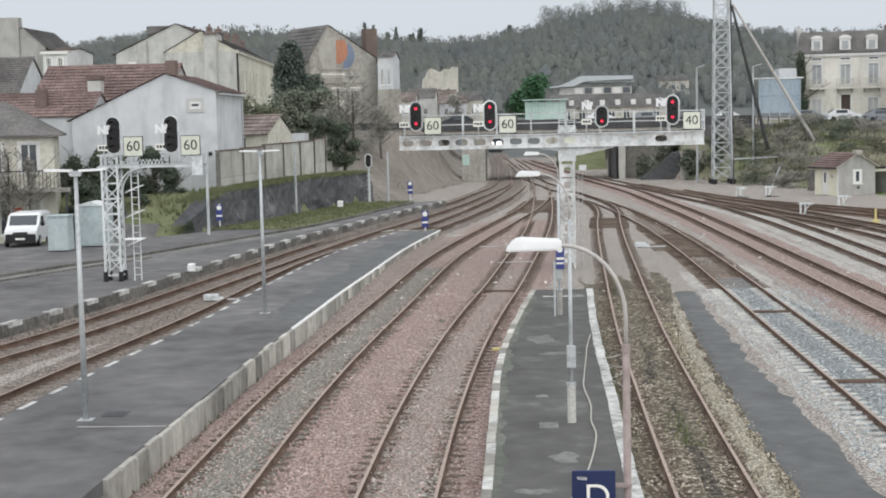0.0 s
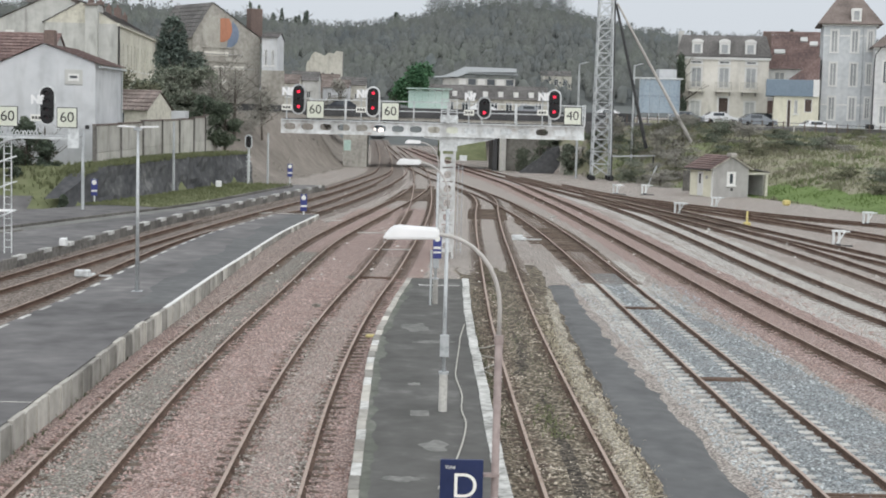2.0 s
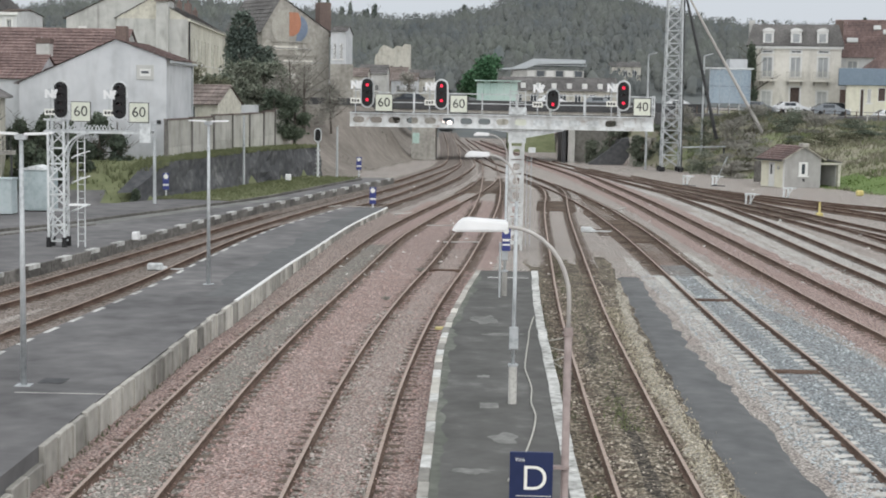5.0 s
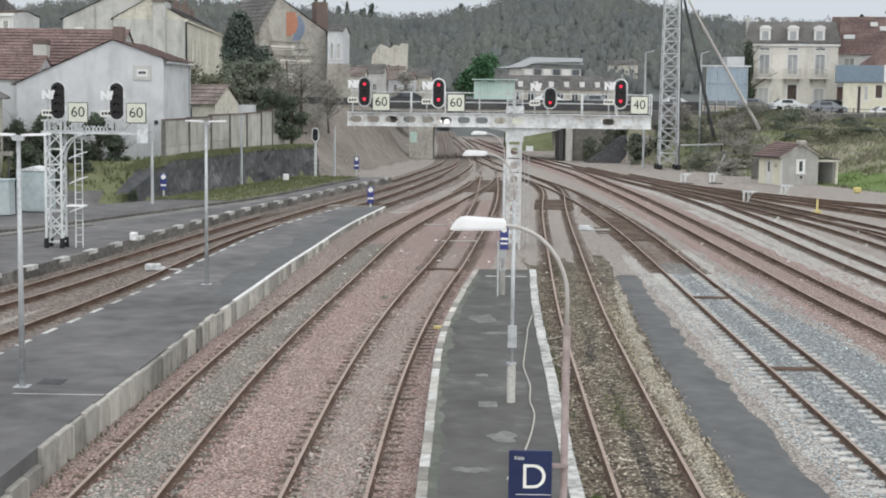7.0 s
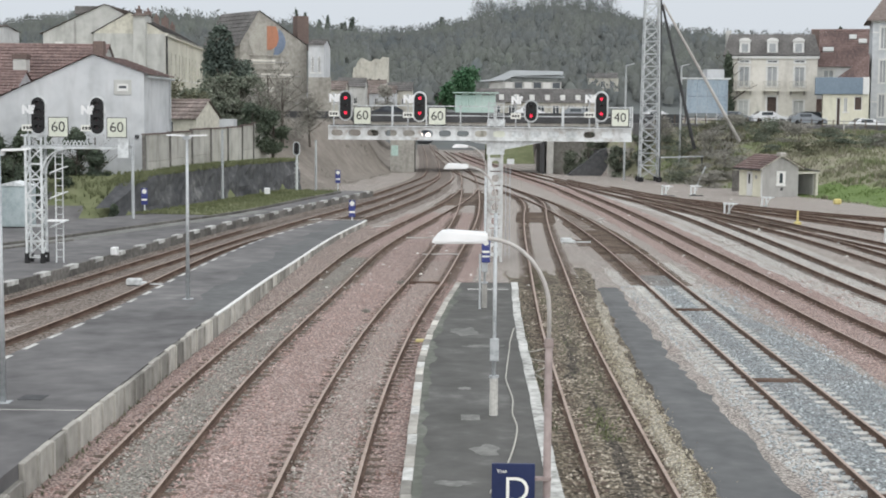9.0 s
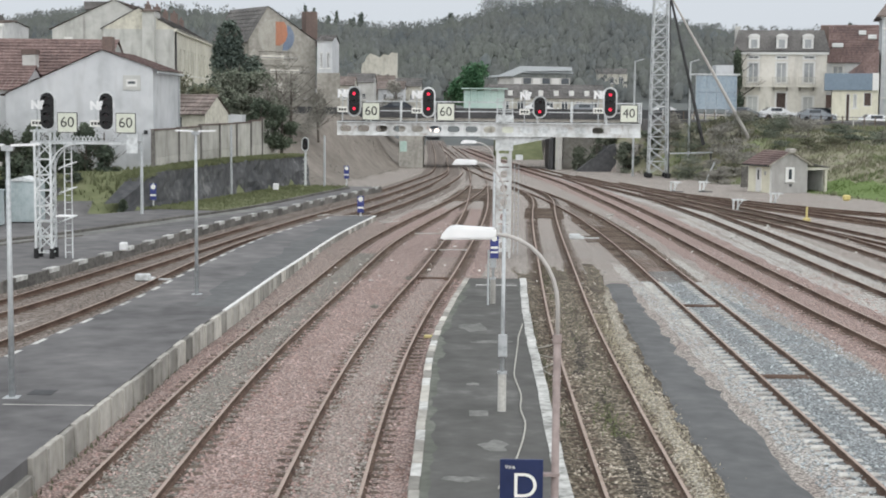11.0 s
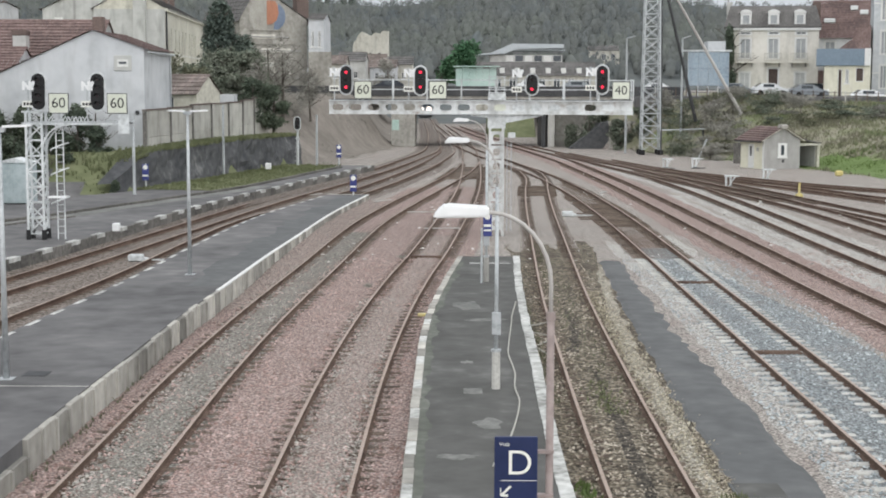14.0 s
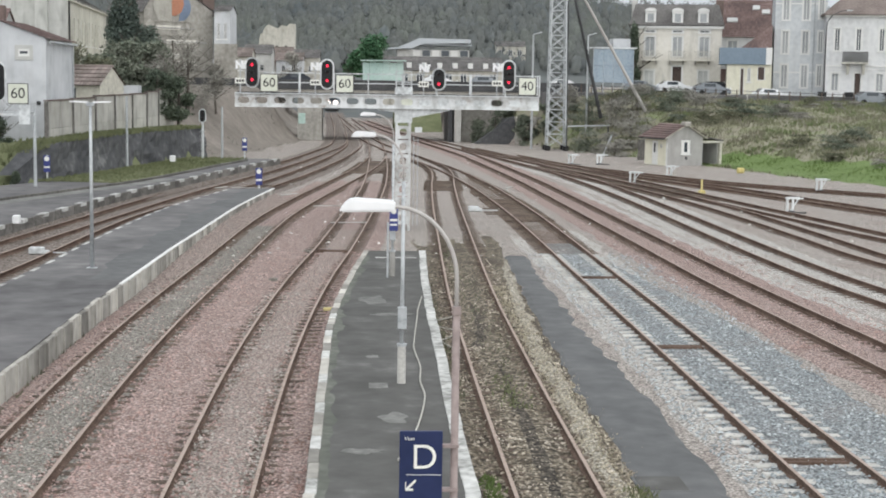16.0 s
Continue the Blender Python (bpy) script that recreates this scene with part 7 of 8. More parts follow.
part("body", B(-0.18, 0.18, -0.12, 0.12, 0, 0.1, 0.02), YELLOW, p)

iron = thing("manhole_cover", "dark worn square cover in the asphalt path", "manhole cover", 5.45, 26.1, BED + 0.05)
part("plate", B(-0.42, 0.42, -0.45, 0.45, 0.0, 0.02, 0.008), ASPHALT_MOSSY, iron)
part("frame", B(-0.48, 0.48, -0.51, 0.51, -0.02, 0.012), ASPHALT_NEW, iron)

# rail joints: timber cross members
for x, y, w in ((8.7, 54.2, 1.25), (8.7, 39.9, 1.2), (-1.2, 62.0, 1.2), (8.7, 27.6, 1.2)):
    t = thing("cross_timber", "rusty brown cross member between two rails", "cross member", x, y, BED, group="cross members")
    part("beam", B(-w / 2 - 0.06, w / 2 + 0.06, -0.1, 0.0, 0, 0.09), RUST, t)
    part("beam", B(-w / 2 - 0.06, w / 2 + 0.06, 0.14, 0.24, 0, 0.09), RUST, t)

# ---------------------------------------------------------------- vehicles and cabinets


def car(x, y, z, rz, paint, label, van=False, group="parked cars"):
    t = thing("van" if van else "car", label, "van" if van else "car", x, y, z, rz, group="" if van else group)
    L, H, W = (4.2, 1.82, 0.88) if van else (4.1, 1.46, 0.85)
    if van:
        out = [(-2.1, 0.3), (2.1, 0.3), (2.1, 0.95), (1.35, 1.12), (0.85, 1.72), (0.5, 1.82), (-1.95, 1.82), (-2.08, 1.0)]
    else:
        out = [(-2.0, 0.3), (2.05, 0.3), (2.05, 0.75), (1.1, 0.95), (0.4, 1.42), (-1.1, 1.46), (-1.75, 1.0), (-2.03, 0.9)]
    bm = bmesh.new()
    prism(bm, out, -W, W)
    bmesh.ops.bevel(bm, geom=bm.edges[:], offset=0.07, segments=2, affect="EDGES")
    body = part("body", bm, paint, t, smooth=False)
    bm = bmesh.new()
    if van:
        prism(bm, [(0.86, 1.66), (1.3, 1.15), (1.33, 1.16), (0.9, 1.7)], -W * 0.85, W * 0.85)
        for s in (-1, 1):
            part("side_window", B(0.0, 0.75, s * W - 0.01, s * W + 0.01, 1.12, 1.62), PANE, t, "dark glass")
            part("wing_mirror", B(0.78, 0.92, s * (W + 0.12) - 0.1, s * (W + 0.12) + 0.1, 1.1, 1.32, 0.03), BLACK, t)
        part("grille", B(2.06, 2.12, -0.4, 0.4, 0.68, 0.84, 0.01), BLACK, t)
    else:
        prism(bm, [(0.43, 1.37), (1.02, 0.98), (1.05, 1.0), (0.47, 1.41)], -W * 0.85, W * 0.85)
        prism(bm, [(-1.15, 1.42), (-1.7, 1.02), (-1.73, 1.04), (-1.18, 1.45)], -W * 0.8, W * 0.8)
        for s in (-1, 1):
            box(bm, -1.0, 0.3, s * W - 0.01, s * W + 0.012, 1.0, 1.35)
    part("windscreen" if van else "windows", bm, PANE, t, "dark glass")
    for wx in (-1.3, 1.3):
        for s in (-1, 1):
            wobj = part("wheel", tube(bmesh.new(), (wx, s * W - 0.1, 0.31), (wx, s * W + 0.05, 0.31), 0.31, 0.31, 18), TYRE, t)
            part("rim", tube(bmesh.new(), (wx, s * (W + 0.03), 0.31), (wx, s * (W + 0.07), 0.31), 0.19, 0.19, 14), GALV, wobj)
    for s in (-1, 1):
        part("headlight", B(2.02, 2.12, s * 0.62 - 0.18, s * 0.62 + 0.18, 0.72, 0.92, 0.02), LAMP_WHITE, t)
    part("bumper", B(2.0, 2.16, -W * 0.93, W * 0.93, 0.25, 0.74 if van else 0.62, 0.04), BLACK if van else paint, t)
    part("number_plate", B(2.16, 2.17, -0.26, 0.26, 0.42, 0.53), SIGN_WHITE, t)
    return t


car(-28.2, 83.0, PLAT_L, -83, CAR_WHITE, "white delivery van parked beside grey cabinets", True)
for x, y, z, rz, pt, lb in ((36.9, 177, 5.75, 4, CAR_WHITE, "white car parked before the mansion"), (33.0, 178, 5.75, 3, CAR_GREY, "grey car parked beside the road"), (39.9, 170.5, 5.6, 2, CAR_GREY, "grey hatchback parked beside the road"), (45.6, 166, 5.05, 2, CAR_WHITE, "white car parked before the annex"), (55.0, 159.5, 4.9, 2, CAR_GREY, "pale grey car parked before the white townhouse"), (24.0, 178, 5.75, 0, CAR_WHITE, "white van-like car near the bridge"), (42.5, 178.5, 5.75, 4, CAR_DARK, "dark car parked before the mansion"), (9.0, 176.5, 5.95, 0, CAR_WHITE, "white car on the road bridge"), (-8.0, 176, 5.95, 180, CAR_DARK, "dark car on the road bridge"), (14.5, 177, 5.95, 0, CAR_GREY, "grey car on the road bridge")):
    car(x, y, z, rz, pt, lb)
for x in (50.5, 53.5, 57.5):
    bn = thing("wheelie_bin", "dark plastic wheeled bin on the pavement", "bin", x, 163.0, 5.0, group="wheeled bins")
    part("body", B(-0.4, 0.4, -0.4, 0.4, 0.08, 1.15, 0.06), BLACK, bn)
    part("lid", B(-0.43, 0.43, -0.45, 0.43, 1.15, 1.25, 0.03), DARK_STEEL, bn)
    for s in (-0.3, 0.3):
        part("wheel", tube(bmesh.new(), (s - 0.04, 0.3, 0.1), (s + 0.04, 0.3, 0.1), 0.1, 0.1, 10), TYRE, bn)
road = bmesh.new()
slab(road, [(20, 166), (66, 157), (66, 170), (46, 174), (20, 182)], 4.0, 5.72)
rd = tagged(part("road", road, ASPHALT), "asphalt street in front of the terrace", "road", kind="structure")
rf = thing("roadside_fence", "low dark post fence along the street edge", "fence", 0, 0, 0)
for k in range(40):
    u = k / 39
    x, y, z = 22 + 43 * u, 166.0 - 9.3 * u, 6.0 - 0.9 * u
    part("post", B(x - 0.05, x + 0.05, y - 0.05, y + 0.05, z - 0.6, z + 0.75), SLEEPER_WOOD if k % 6 else CONCRETE_PALE, rf)
for z in (0.25, 0.6):
    bm = bmesh.new()
    bar(bm, (22, 166.0, 6.0 + z), (65, 156.7, 5.1 + z), 0.05)
    part("wire", bm, DARK_STEEL, rf)
for k in range(9):
    u = 0.46 + 0.06 * k
    x, y, z = 22 + 43 * u, 166.35 - 9.3 * u, 5.9 - 0.9 * u
    seg = thing("low_street_wall", "low pale grey concrete wall along the street", "wall", x, y, z, -12.2, group="street wall segments")
    part("slab", B(0.0, 2.58, 0.0, 0.18, -1.0, 0.35, 0.02), CONCRETE_PALE, seg)
    part("coping", B(-0.02, 2.6, -0.04, 0.22, 0.35, 0.42, 0.01), CONCRETE_PALE, seg)
sl = thing("street_lamp", "dark curved street lamp before the grey townhouse", "street lamp", 51.6, 166, 5.0)
bm = bmesh.new()
pipe(bm, [(0, 0, 0), (0, 0, 8), (0.1, 0, 9.0), (0.6, 0, 9.7), (1.6, 0, 10.2), (2.4, 0, 10.3)], [0.1, 0.07, 0.06, 0.06, 0.05, 0.05])
part("pole", bm, DARK_STEEL, sl)
part("head", B(2.2, 2.9, -0.12, 0.12, 10.22, 10.36, 0.03), GALV, sl)
cab = thing("equipment_cabinet", "grey green steel equipment cabinet on the platform", "cabinet", -25.4, 77.8, PLAT_L, group="equipment cabinets")
part("body", B(0, 1.12, 0, 1.0, 0.05, 1.85, 0.02), CABINET, cab)
part("roof", B(-0.05, 1.17, -0.06, 1.05, 1.85, 1.93, 0.01), CABINET, cab)
part("door", B(0.06, 1.06, -0.015, 0.0, 0.15, 1.78), CABINET, cab)
cab = thing("equipment_cabinet", "larger grey green cabinet with pitched roof", "cabinet", -24.7, 80.4, PLAT_L, group="equipment cabinets")
part("body", B(0, 1.75, 0, 1.4, 0.05, 2.25, 0.02), CABINET, cab)
bm = bmesh.new()
prism(bm, [(-0.08, 2.25), (1.83, 2.25), (0.88, 2.5)], -0.08, 1.48)
part("roof", bm, WHITE_STEEL, cab)
part("door", B(0.06, 0.85, -0.015, 0.0, 0.15, 2.15), CABINET, cab)
part("door", B(0.9, 1.7, -0.015, 0.0, 0.15, 2.15), CABINET, cab)

# ---------------------------------------------------------------- plants


def leafy(bm, centre, radii, n, size, rng, flat=0.35):
    """A cloud of small leaf faces with an uneven outline."""
    c = Vector(centre)
    for _ in range(n):
        d = Vector((rng.gauss(0, 1), rng.gauss(0, 1), rng.gauss(0, 1))).normalized()
        r = rng.uniform(0.25, 1.0) ** 0.6
        lump = 0.78 + 0.5 * noise.noise(Vector((d.x * 1.7 + c.x, d.y * 1.7 + c.y, d.z * 1.7 + c.z)))
        p = c + Vector((d.x * radii[0], d.y * radii[1], d.z * radii[2])) * r * lump
        s = size * rng.uniform(0.5, 1.4)
        u = Vector((rng.gauss(0, 1), rng.gauss(0, 1), rng.gauss(0, 0.6))).normalized()
        v = u.orthogonal().normalized()
        a = rng.uniform(0, 6.28)
        w = (v * math.cos(a) + u.cross(v) * math.sin(a)) * s * flat
        bm.faces.new([bm.verts.new(q) for q in (p - u * s * 0.5, p + w, p + u * s * 0.5, p - w)])


def limbs(bm, base, top, r, rng, count=7, spread=0.5):
    base, top = Vector(base), Vector(top)
    tube(bm, base, top, r, r * 0.35, 7)
    hgt = (top - base).length
    for k in range(count):
        u = rng.uniform(0.3, 0.95)
        a = rng.uniform(0, 6.28)
        p = base.lerp(top, u)
        ln = hgt * spread * (1.1 - u * 0.6) * rng.uniform(0.6, 1.1)
        q = p + Vector((math.cos(a) * ln, math.sin(a) * ln, ln * rng.uniform(0.5, 1.0)))
        tube(bm, p, q, r * 0.4 * (1.1 - u), r * 0.08, 5)
        for j in range(2):
            m = p.lerp(q, rng.uniform(0.4, 0.8))
            a2 = rng.uniform(0, 6.28)
            tube(bm, m, m + Vector((math.cos(a2), math.sin(a2), 0.9)) * ln * 0.4, r * 0.14, r * 0.04, 4)


def tree(name, label, x, y, z, h, rad, leaf, n, size, seed, clumps=8, bare=False, category="tree", flat=0.35, low=0.25):
    rng = random.Random(seed)
    t = thing(name, label, category, x, y, z)
    bm = bmesh.new()
    limbs(bm, (0, 0, -0.3), (rng.uniform(-0.3, 0.3), 0, h * 0.9), 0.035 * h if not bare else 0.025 * h, rng, 14 if bare else 8)
    part("trunk", bm, BARK, t)
    bm = bmesh.new()
    for k in range(clumps):
        a = rng.uniform(0, 6.28)
        rr = rad * rng.uniform(0.1, 0.75)
        zz = h * rng.uniform(low, 0.95)
        taper = 1.15 - 0.6 * zz / h
        leafy(bm, (math.cos(a) * rr * taper, math.sin(a) * rr * taper, zz), (rad * 0.5, rad * 0.5, h * 0.16), n // clumps, size, rng, flat)
    part("crown", bm, leaf, t)
    return t


tree("evergreen_tree", "dark evergreen tree beside the cream house", -23.4, 149, 5, 9.8, 1.9, EVERGREEN, 15000, 0.34, 1, 40, low=0.3)
tree("evergreen_tree", "dark evergreen tree beside the cream house", -21.6, 150, 5, 7.0, 2.2, EVERGREEN, 6500, 0.32, 2, 26)
for k, (x, y, h, r, mt) in enumerate(((-21.5, 138, 6.6, 3.0, HEDGE), (-19.0, 141, 6.4, 2.6, HEDGE), (-24, 136, 5.2, 2.8, HEDGE), (-22.6, 134, 4.6, 2.4, HEDGE), (-19.8, 133, 4.2, 2.2, HEDGE))):
    tree("hedge_tree", "soft grey green shrubby tree behind the garden wall", x, y, 3.5, h, r, mt, 9000, 0.26, 20 + k, 34, low=0.08)
for k, (x, y, h, r) in enumerate(((-16.8, 146, 7.2, 2.8), (-18.2, 148, 7.6, 2.4), (-14.5, 150, 5.0, 2.2), (-17.5, 134, 5.6, 2.2))):
    tree("bare_tree", "bare grey winter tree behind the garden wall", x, y, 3.5, h, r, TWIGS_NEAR, 2400, 0.5, 30 + k, 26, True, flat=0.05, low=0.15)
for k, (x, y, h, r, mt) in enumerate(((-24.6, 128, 6.6, 2.3, OLIVE), (-17.4, 129, 4.6, 2.0, IVY), (-15.9, 131, 4.0, 1.7, IVY), (-22.0, 126, 5.6, 1.9, OLIVE))):
    tree("shrub", "dense olive green shrub behind the wall", x, y, 3, h, r, mt, 5200, 0.2, 40 + k, 16, category="shrub", low=0.1)
for k, x in enumerate((-28.3, -26.6, -24.8, -23.4, -30.0)):
    tree("vine_bush", "tangled dark creeper against the house", x, 97.5, 1.2, 4.3, 1.3, IVY, 3000, 0.32, 60 + k, 12, True, "shrub", flat=0.16, low=0.05)
for k, (x, y, z_, h) in enumerate(((-26.9, 91.6, 0.4, 3.2), (-25.8, 93.0, 0.6, 3.4), (-27.9, 92.6, 0.4, 3.6), (-24.9, 94.4, 1.4, 2.6), (-20.6, 90.2, 0.2, 0.9))):
    tree("dark_hedge", "dense dark evergreen hedge beside the cabinets", x, y, z_, h, h * 0.33, IVY, 3600, 0.22, 160 + k, 14, category="hedge", low=0.02)
for k, x in enumerate((-31.0, -29.5)):
    tree("climbing_plant", "leafless climber on the balcony", x, 87.6, PLAT_L, 5.4, 0.9, TWIGS_NEAR, 700, 0.35, 70 + k, 8, True, "climber", flat=0.1)
tree("pine_tree", "bushy green pine beyond the bridge", 1.2, 205, 5, 7.4, 2.8, PINE, 6500, 0.36, 3, 18, low=0.4)
tree("pine_tree", "bushy green pine beyond the bridge", -1.2, 210, 5, 6.2, 2.4, PINE, 1600, 0.5, 4, 10, low=0.4)
tree("ivy_growth", "dark ivy covering the side of the mansion", 33.35, 184.2, 5.6, 8.4, 0.95, IVY, 6000, 0.25, 5, 22, category="ivy", low=0.05)
tree("bare_tree", "grey bare tree on the far embankment", -8.5, 186, 5, 5, 2.2, TWIGS_NEAR, 1200, 0.5, 6, 8, True, flat=0.1)
for k, (x, y, h, r) in enumerate(((24.0, 158, 3.6, 2.6), (26.5, 156, 3.4, 2.6), (29, 157, 3.2, 2.8), (32, 155, 2.6, 2.6), (35, 153, 2.0, 2.4), (22.5, 163, 2.8, 2.2), (38, 150, 1.5, 2.4), (25, 149, 2.4, 2.2), (28.5, 147, 2.2, 2.2), (23, 152, 2.6, 2.2), (27.5, 152, 2.8, 2.6), (42, 147, 1.3, 2.2), (31, 163, 1.6, 2.0), (35, 161, 1.4, 2.0), (24.5, 144, 1.8, 1.8))):
    tree("bramble_bush", "leafless brown bramble thicket on the bank", x, y, height(x, y) - 0.2, h, r, TWIGS_NEAR if k % 3 else HEDGE, 2400, 0.34, 80 + k, 14, True, "shrub", flat=0.08, low=0.02)
for k, (x, y, h, r) in enumerate(((13.2, 171, 3.4, 1.4), (15.2, 169.5, 3.9, 1.7), (18.2, 166, 3.6, 1.8), (20.6, 164.5, 3.4, 1.8), (16.8, 171.5, 5.2, 1.8))):
    tree("ivy_bush", "grey green ivy growing before the bridge abutment", x, y, height(x, y) - 0.2, h, r, HEDGE, 3200, 0.26, 130 + k, 14, category="shrub", low=0.02)

# soft low thickets over the upper bank
rng = random.Random(29)
made = 0
while made < 46:
    x, y = rng.uniform(22, 62), rng.uniform(112, 166)
    if not 0.34 < bank_share(x, y) < 0.93:
        continue
    made += 1
    hh = rng.uniform(0.7, 1.7)
    tree("bramble_bush", "low leafless bramble thicket on the bank", x, y, height(x, y) - 0.25, hh, hh * rng.uniform(1.2, 1.9), (TWIGS_NEAR, HEDGE, OLIVE)[made % 3], 1500, 0.24, 300 + made, 9, True, "shrub", flat=0.12, low=0.0)

# grass and scrub tufts on the banks
rng = random.Random(11)
for nm, mt, lab, n_, box_, size in (("bank_grass", GREEN_GRASS, "fresh green grass at the foot of the bank", 14000, (30, 56, 100, 150), 0.16), ("bank_scrub", BANK_DRY, "dry tangled scrub on the embankment", 30000, (18, 64, 112, 168), 0.36), ("bank_weeds", SCRUB, "olive green weeds on the embankment", 16000, (18, 64, 112, 168), 0.34), ("verge_grass", GRASS, "winter grass on the bank below the house", 5000, (-31, -12, 86, 126), 0.3), ("cutting_scrub", TWIGS_NEAR, "dry scrub on the cutting slope", 7000, (-24, -6, 124, 180), 0.16)):
    bm = bmesh.new()
    for _ in range(n_):
        x, y = rng.uniform(box_[0], box_[1]), rng.uniform(box_[2], box_[3])
        slot = ground_slot(x, y)
        if nm == "bank_grass" and slot != 5 or nm in ("bank_scrub", "bank_weeds") and slot != 2 or nm == "verge_grass" and slot != 1 or nm == "cutting_scrub" and slot not in (3,):
            continue
        z = height(x, y)
        s = size * rng.uniform(0.4, 1.3) * (0.4 + 1.5 * abs(noise.noise(Vector((x / 5, y / 5, 0)))))
        for k in range(3):
            a = rng.uniform(0, 6.28)
            w = Vector((math.cos(a), math.sin(a), 0)) * s * 0.22
            tip = Vector((x + rng.uniform(-0.4, 0.4) * s, y + rng.uniform(-0.4, 0.4) * s, z + s))
            o = Vector((x, y, z - 0.05))
            bm.faces.new([bm.verts.new(q) for q in (o - w, o + w, tip)])
    tagged(part(nm, bm, mt), lab, "grass", kind="stuff")

rng = random.Random(19)
bm = bmesh.new()
for _ in range(5200):
    y = rng.uniform(91, 119)
    xa = lerp_table([(90, -20.0), (98, -17.8), (108, -15.8), (121, -13.1)], y)
    xb = lerp_table([(90, -14.7), (100, -12.4), (110, -10.6), (119, -8.9)], y)
    x = xa + (xb - xa) * rng.random() ** 1.3
    q = rng.uniform(0.06, 0.2)
    for k in range(2):
        a = rng.uniform(0, 6.28)
        w = Vector((math.cos(a), math.sin(a), 0)) * q * 0.25
        o = Vector((x, y, PLAT_L + 0.05))
        bm.faces.new([bm.verts.new(p) for p in (o - w, o + w, o + Vector((rng.uniform(-0.4, 0.4) * q, rng.uniform(-0.4, 0.4) * q, q)))])
tagged(part("verge_tufts", bm, GRASS), "short winter grass between kerb and rock wall", "grass", kind="stuff")
rng = random.Random(17)
bm = bmesh.new()
for _ in range(5200):
    i = rng.randrange(len(base) - 1)
    bx, by = base[i]
    if by < 93:
        continue
    x, y = bx - rng.uniform(0.3, 2.6), by + rng.uniform(-0.3, 0.3)
    z = max(height(x, y), lerp_table(top_of, y)) - 0.03
    s = rng.uniform(0.08, 0.32)
    for k in range(3):
        a = rng.uniform(0, 6.28)
        w = Vector((math.cos(a), math.sin(a), 0)) * s * 0.2
        tip = Vector((x + rng.uniform(-0.4, 0.4) * s, y + rng.uniform(-0.4, 0.4) * s, z + s))
        o = Vector((x, y, z))
        bm.faces.new([bm.verts.new(q) for q in (o - w, o + w, tip)])
tagged(part("wall_top_grass", bm, GRASS), "short green grass along the top of a rock wall", "grass", kind="stuff")

# woods on the hill
rng = random.Random(7)
verts, faces, shade = [], [], []


def hill_crown(x, y, z, h, r, twigs, full=True):
    """Many small twig faces whose shading follows the rounded crown, over a small dark core."""
    mid = Vector((x, y, z + h * 0.35))
    if full:
        k0 = len(verts)
        for ring, (rr, zz) in enumerate(((0.5, 0.1), (0.62, 0.4), (0.42, 0.66))):
            for i in range(6):
                a = 2 * math.pi * (i + 0.5 * ring) / 6
                q = r * rr * rng.uniform(0.7, 1.2)
                verts.append((x + math.cos(a) * q, y + math.sin(a) * q, z + h * zz * rng.uniform(0.85, 1.12)))
        verts.append((x, y, z + h * 0.8))
        for ring in range(2):
            for i in range(6):
                a, b = k0 + ring * 6 + i, k0 + ring * 6 + (i + 1) % 6
                faces.append((a, b, b + 6, a + 6))
        faces.extend((k0 + 12 + i, k0 + 12 + (i + 1) % 6, k0 + 18) for i in range(6))
        shade.extend((Vector(v) - mid).normalized() + Vector((0, -0.3, 0.9)) for v in verts[k0:])
    for _ in range(twigs):
        a, u = rng.uniform(0, 6.28), rng.random()
        rad = r * (1.1 - 0.75 * u * u) * rng.uniform(0.35, 1.1)
        p = Vector((x + math.cos(a) * rad, y + math.sin(a) * rad, z + h * (0.15 + 0.95 * u)))
        s = h * rng.uniform(0.05, 0.11) * (1 if full else 0.6)
        d = Vector((math.cos(a) * 0.55, math.sin(a) * 0.55, 1)).normalized() * s
        w = Vector((rng.uniform(0.4, 1), rng.uniform(-0.4, 0.4), 0.1)) * s * (0.42 if full else 0.16)
        k = len(verts)
        verts.extend((p - d, p + w, p + d, p - w))
        faces.append((k, k + 1, k + 2, k + 3))
        shade.extend([(p - mid).normalized() + Vector((0, -0.3, 0.9))] * 4)
    k = len(verts)
    verts.extend(((x - 0.2, y, z), (x + 0.2, y, z), (x, y, z + h * 0.95)))
    faces.append((k, k + 1, k + 2))
    shade.extend([Vector((0, -0.4, 0.9))] * 3)


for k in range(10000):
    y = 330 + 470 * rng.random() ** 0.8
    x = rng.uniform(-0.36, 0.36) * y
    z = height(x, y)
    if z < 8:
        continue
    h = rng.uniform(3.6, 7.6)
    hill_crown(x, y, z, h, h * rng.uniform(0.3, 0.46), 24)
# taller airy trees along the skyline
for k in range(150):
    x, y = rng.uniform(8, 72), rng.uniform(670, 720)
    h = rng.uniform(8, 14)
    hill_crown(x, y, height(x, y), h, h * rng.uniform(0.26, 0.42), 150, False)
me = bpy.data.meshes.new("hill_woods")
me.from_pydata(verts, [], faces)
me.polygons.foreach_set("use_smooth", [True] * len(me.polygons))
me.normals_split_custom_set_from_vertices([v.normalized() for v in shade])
me.materials.append(HAZED_TWIGS)
tagged(new("hill_woods", me), "leafless woods covering the hill, tinted blue grey for distance haze", "woods", kind="stuff")
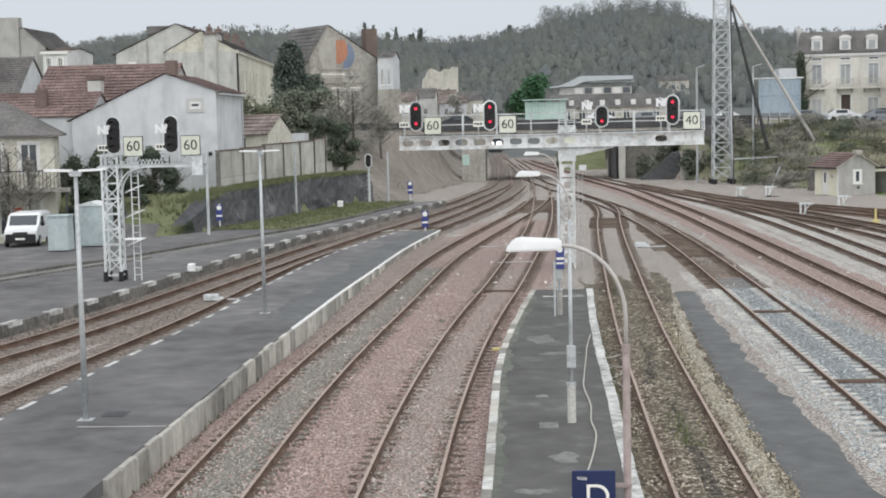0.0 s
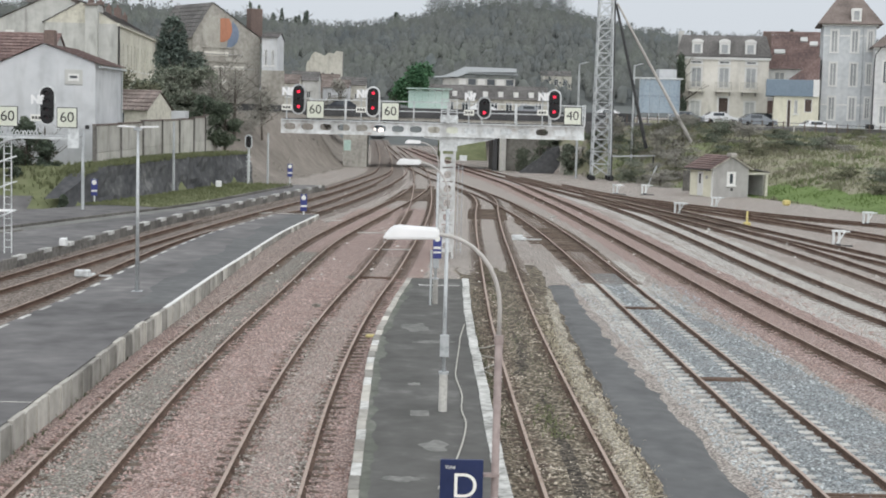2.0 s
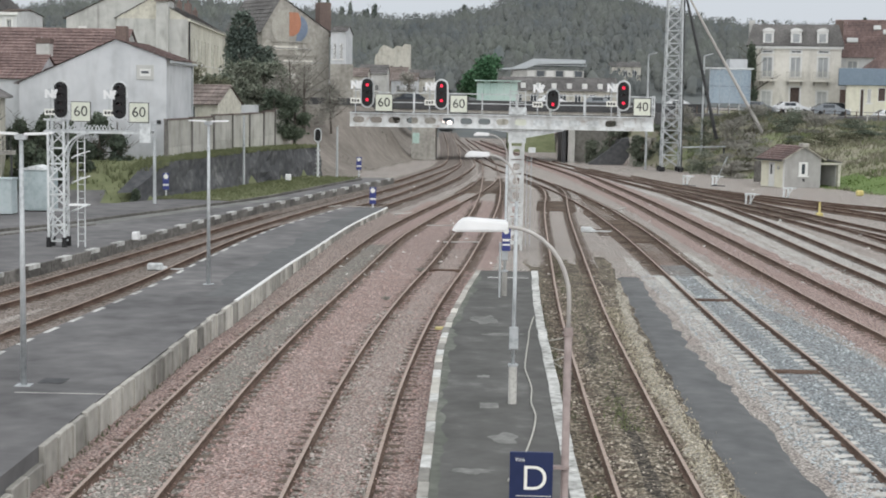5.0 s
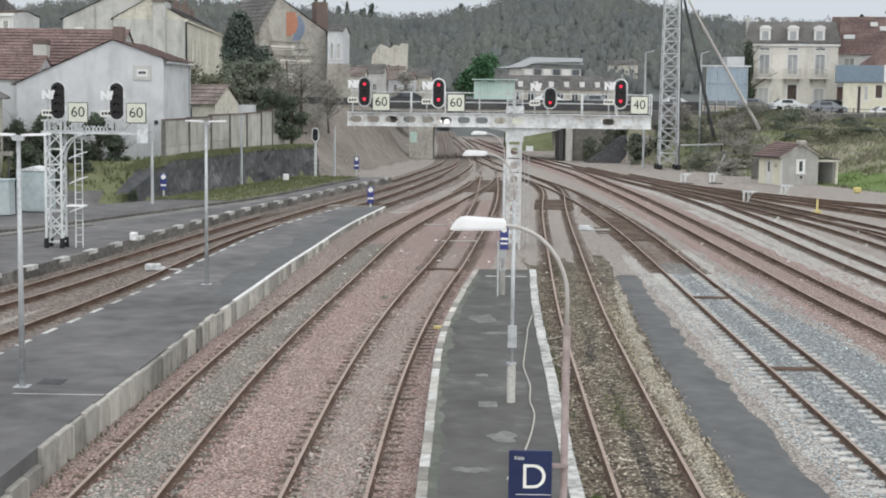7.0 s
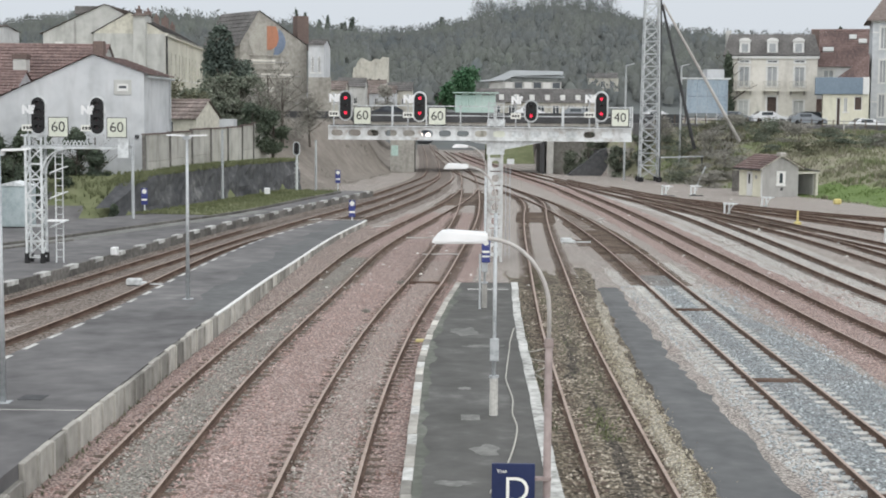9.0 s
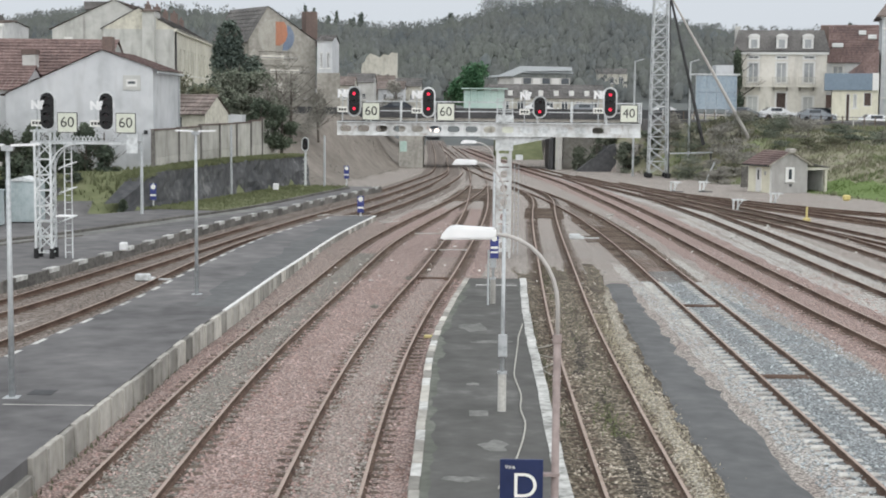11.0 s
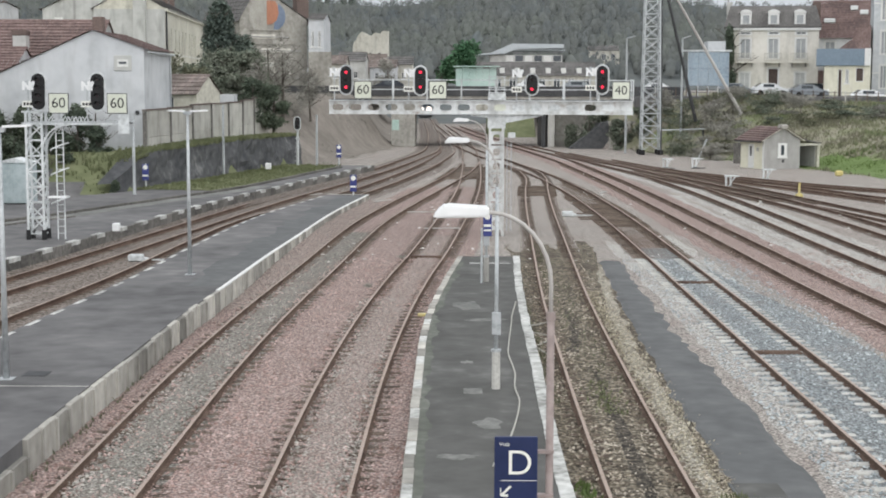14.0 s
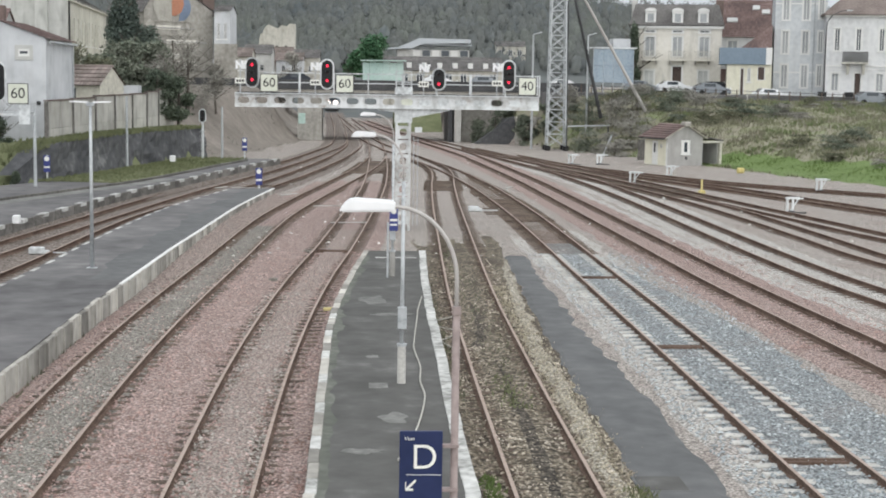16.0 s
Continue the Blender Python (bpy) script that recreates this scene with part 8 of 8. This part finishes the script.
for k in range(14):
    x = -72 + k * 3.6 + rng.uniform(-2, 2) if k < 9 else rng.uniform(-220, 180)
    y = rng.uniform(640, 720)
    tree("hill_conifer", "dark conifer standing above the woods", x, y, height(x, y), rng.uniform(7, 12), 1.7, EVERGREEN, 1100, 0.7, 200 + k, 20, low=0.1)["group"] = "conifers on the ridge"

# loose ballast stones and weeds round the platform
STONE_MATS = {"pink": mat("loose_pink_stone", [(0.22, 0.14, 0.12), (0.37, 0.265, 0.24), (0.48, 0.375, 0.345)], 6.0, 0.9, 0.0, per_island=0.4), "grey": mat("loose_grey_stone", [(0.20, 0.18, 0.155), (0.32, 0.30, 0.27), (0.43, 0.405, 0.37)], 6.0, 0.9, 0.0, per_island=0.4), "blue": mat("loose_blue_stone", [(0.22, 0.25, 0.265), (0.35, 0.38, 0.39), (0.46, 0.485, 0.49)], 6.0, 0.9, 0.0, per_island=0.35), "pale": mat("pale_litter", [(0.35, 0.33, 0.30), (0.55, 0.53, 0.50)], 6.0, 0.9, 0.0, per_island=0.5), "soil": mat("loose_soiled_stone", [(0.10, 0.08, 0.06), (0.26, 0.225, 0.175), (0.50, 0.45, 0.38)], 6.0, 0.9, 0.0, per_island=0.5)}
FIELDS = (("pink", 9000, -7.6, -0.95, 25, 62), ("grey", 3500, -7.0, -5.5, 25, 62), ("grey", 2500, -3.3, -1.8, 25, 50), ("soil", 6500, 2.2, 5.1, 25, 60), ("blue", 6500, 6.9, 11.6, 25, 62), ("pink", 2500, 11.8, 16.0, 40, 66), ("pale", 420, -9, 24, 60, 128))
rng = random.Random(21)
for nm, n_, xa, xb, ya, yb in FIELDS:
    verts, faces = [], []
    for _ in range(n_):
        y = ya + (yb - ya) * rng.random() ** 1.6
        x = rng.uniform(xa, xb)
        if nm == "pink" and xa < -5 and y > 42:
            x += (y - 42) * 0.11
        z = BED + (0.025 if nm != "blue" else 0.03) + rng.uniform(-0.01, 0.012)
        s = rng.uniform(0.02, 0.05) if nm != "pale" else rng.uniform(0.03, 0.11)
        k = len(verts)
        for dx, dy, dz in ((1, 0, 0), (0, 1, 0), (-1, 0, 0), (0, -1, 0), (0, 0, 0.75)):
            verts.append((x + s * (dx + rng.uniform(-0.35, 0.35)), y + s * (dy + rng.uniform(-0.35, 0.35)), z + s * (dz + rng.uniform(-0.1, 0.25))))
        faces += [(k, k + 1, k + 4), (k + 1, k + 2, k + 4), (k + 2, k + 3, k + 4), (k + 3, k, k + 4)]
    me = bpy.data.meshes.new("ballast_stones")
    me.from_pydata(verts, [], faces)
    me.materials.append(STONE_MATS[nm])
    tagged(new("ballast_stones", me), "loose angular ballast stones between the rails", "ballast", kind="stuff")
rng = random.Random(23)
for cx, cy, rx, ry, n_, mt, lab in ((3.45, 34.0, 0.35, 1.8, 260, GRASS, "dull green weeds between old rails"), (2.35, 24.5, 0.2, 2.2, 420, GREEN_GRASS, "green weeds at the platform foot"), (4.95, 24.6, 0.3, 1.2, 420, GRASS, "pale green weeds beside the asphalt path"), (4.75, 38, 0.4, 14, 2600, STRAW_TUFT, "dry straw tufts beside the asphalt path"), (2.3, 45, 0.12, 12, 500, OLIVE, "thin weeds along the platform edge"), (3.6, 52, 0.5, 16, 500, OLIVE, "sparse weeds between old rails"), (-2.2, 62, 0.25, 0.4, 60, TWIGS_NEAR, "dead tuft in the ballast"), (-3.1, 53, 0.15, 0.25, 60, TWIGS_NEAR, "dead tuft in the ballast"), (-7.72, 50, 0.1, 24, 500, OLIVE, "weeds along the platform kerb")):
    bm = bmesh.new()
    for _ in range(n_):
        x, y = cx + rng.gauss(0, 0.5) * rx, cy + rng.uniform(-1, 1) * ry
        s = rng.uniform(0.03, 0.075) if mt == STRAW_TUFT else rng.uniform(0.04, 0.15)
        a = rng.uniform(0, 6.28)
        w = Vector((math.cos(a), math.sin(a), 0)) * s * (0.6 if mt == STRAW_TUFT else 0.25)
        o = Vector((x, y, BED + 0.02))
        bm.faces.new([bm.verts.new(q) for q in (o - w, o + w, o + Vector((rng.uniform(-0.6, 0.6) * s, rng.uniform(-0.6, 0.6) * s, s)))])
    tagged(part("weeds", bm, mt), lab, "weeds", kind="stuff")

for x, y, rz, w in ((0.6, 88.5, 4, 2.2), (-1.9, 84, 8, 1.6), (-4.4, 92, 60, 1.8), (-0.6, 74.5, 10, 1.9), (9.9, 100, 70, 1.6), (15.2, 84, 75, 1.4), (18.8, 92, 80, 1.8), (-9.2, 97, 65, 2.0)):
    t = thing("loose_board", "pale weathered board lying in the gravel", "board", x, y, BED + 0.02, rz, group="loose boards")
    part("board", B(-w / 2, w / 2, -0.07, 0.07, 0.0, 0.06, 0.01), CONCRETE_PALE, t)
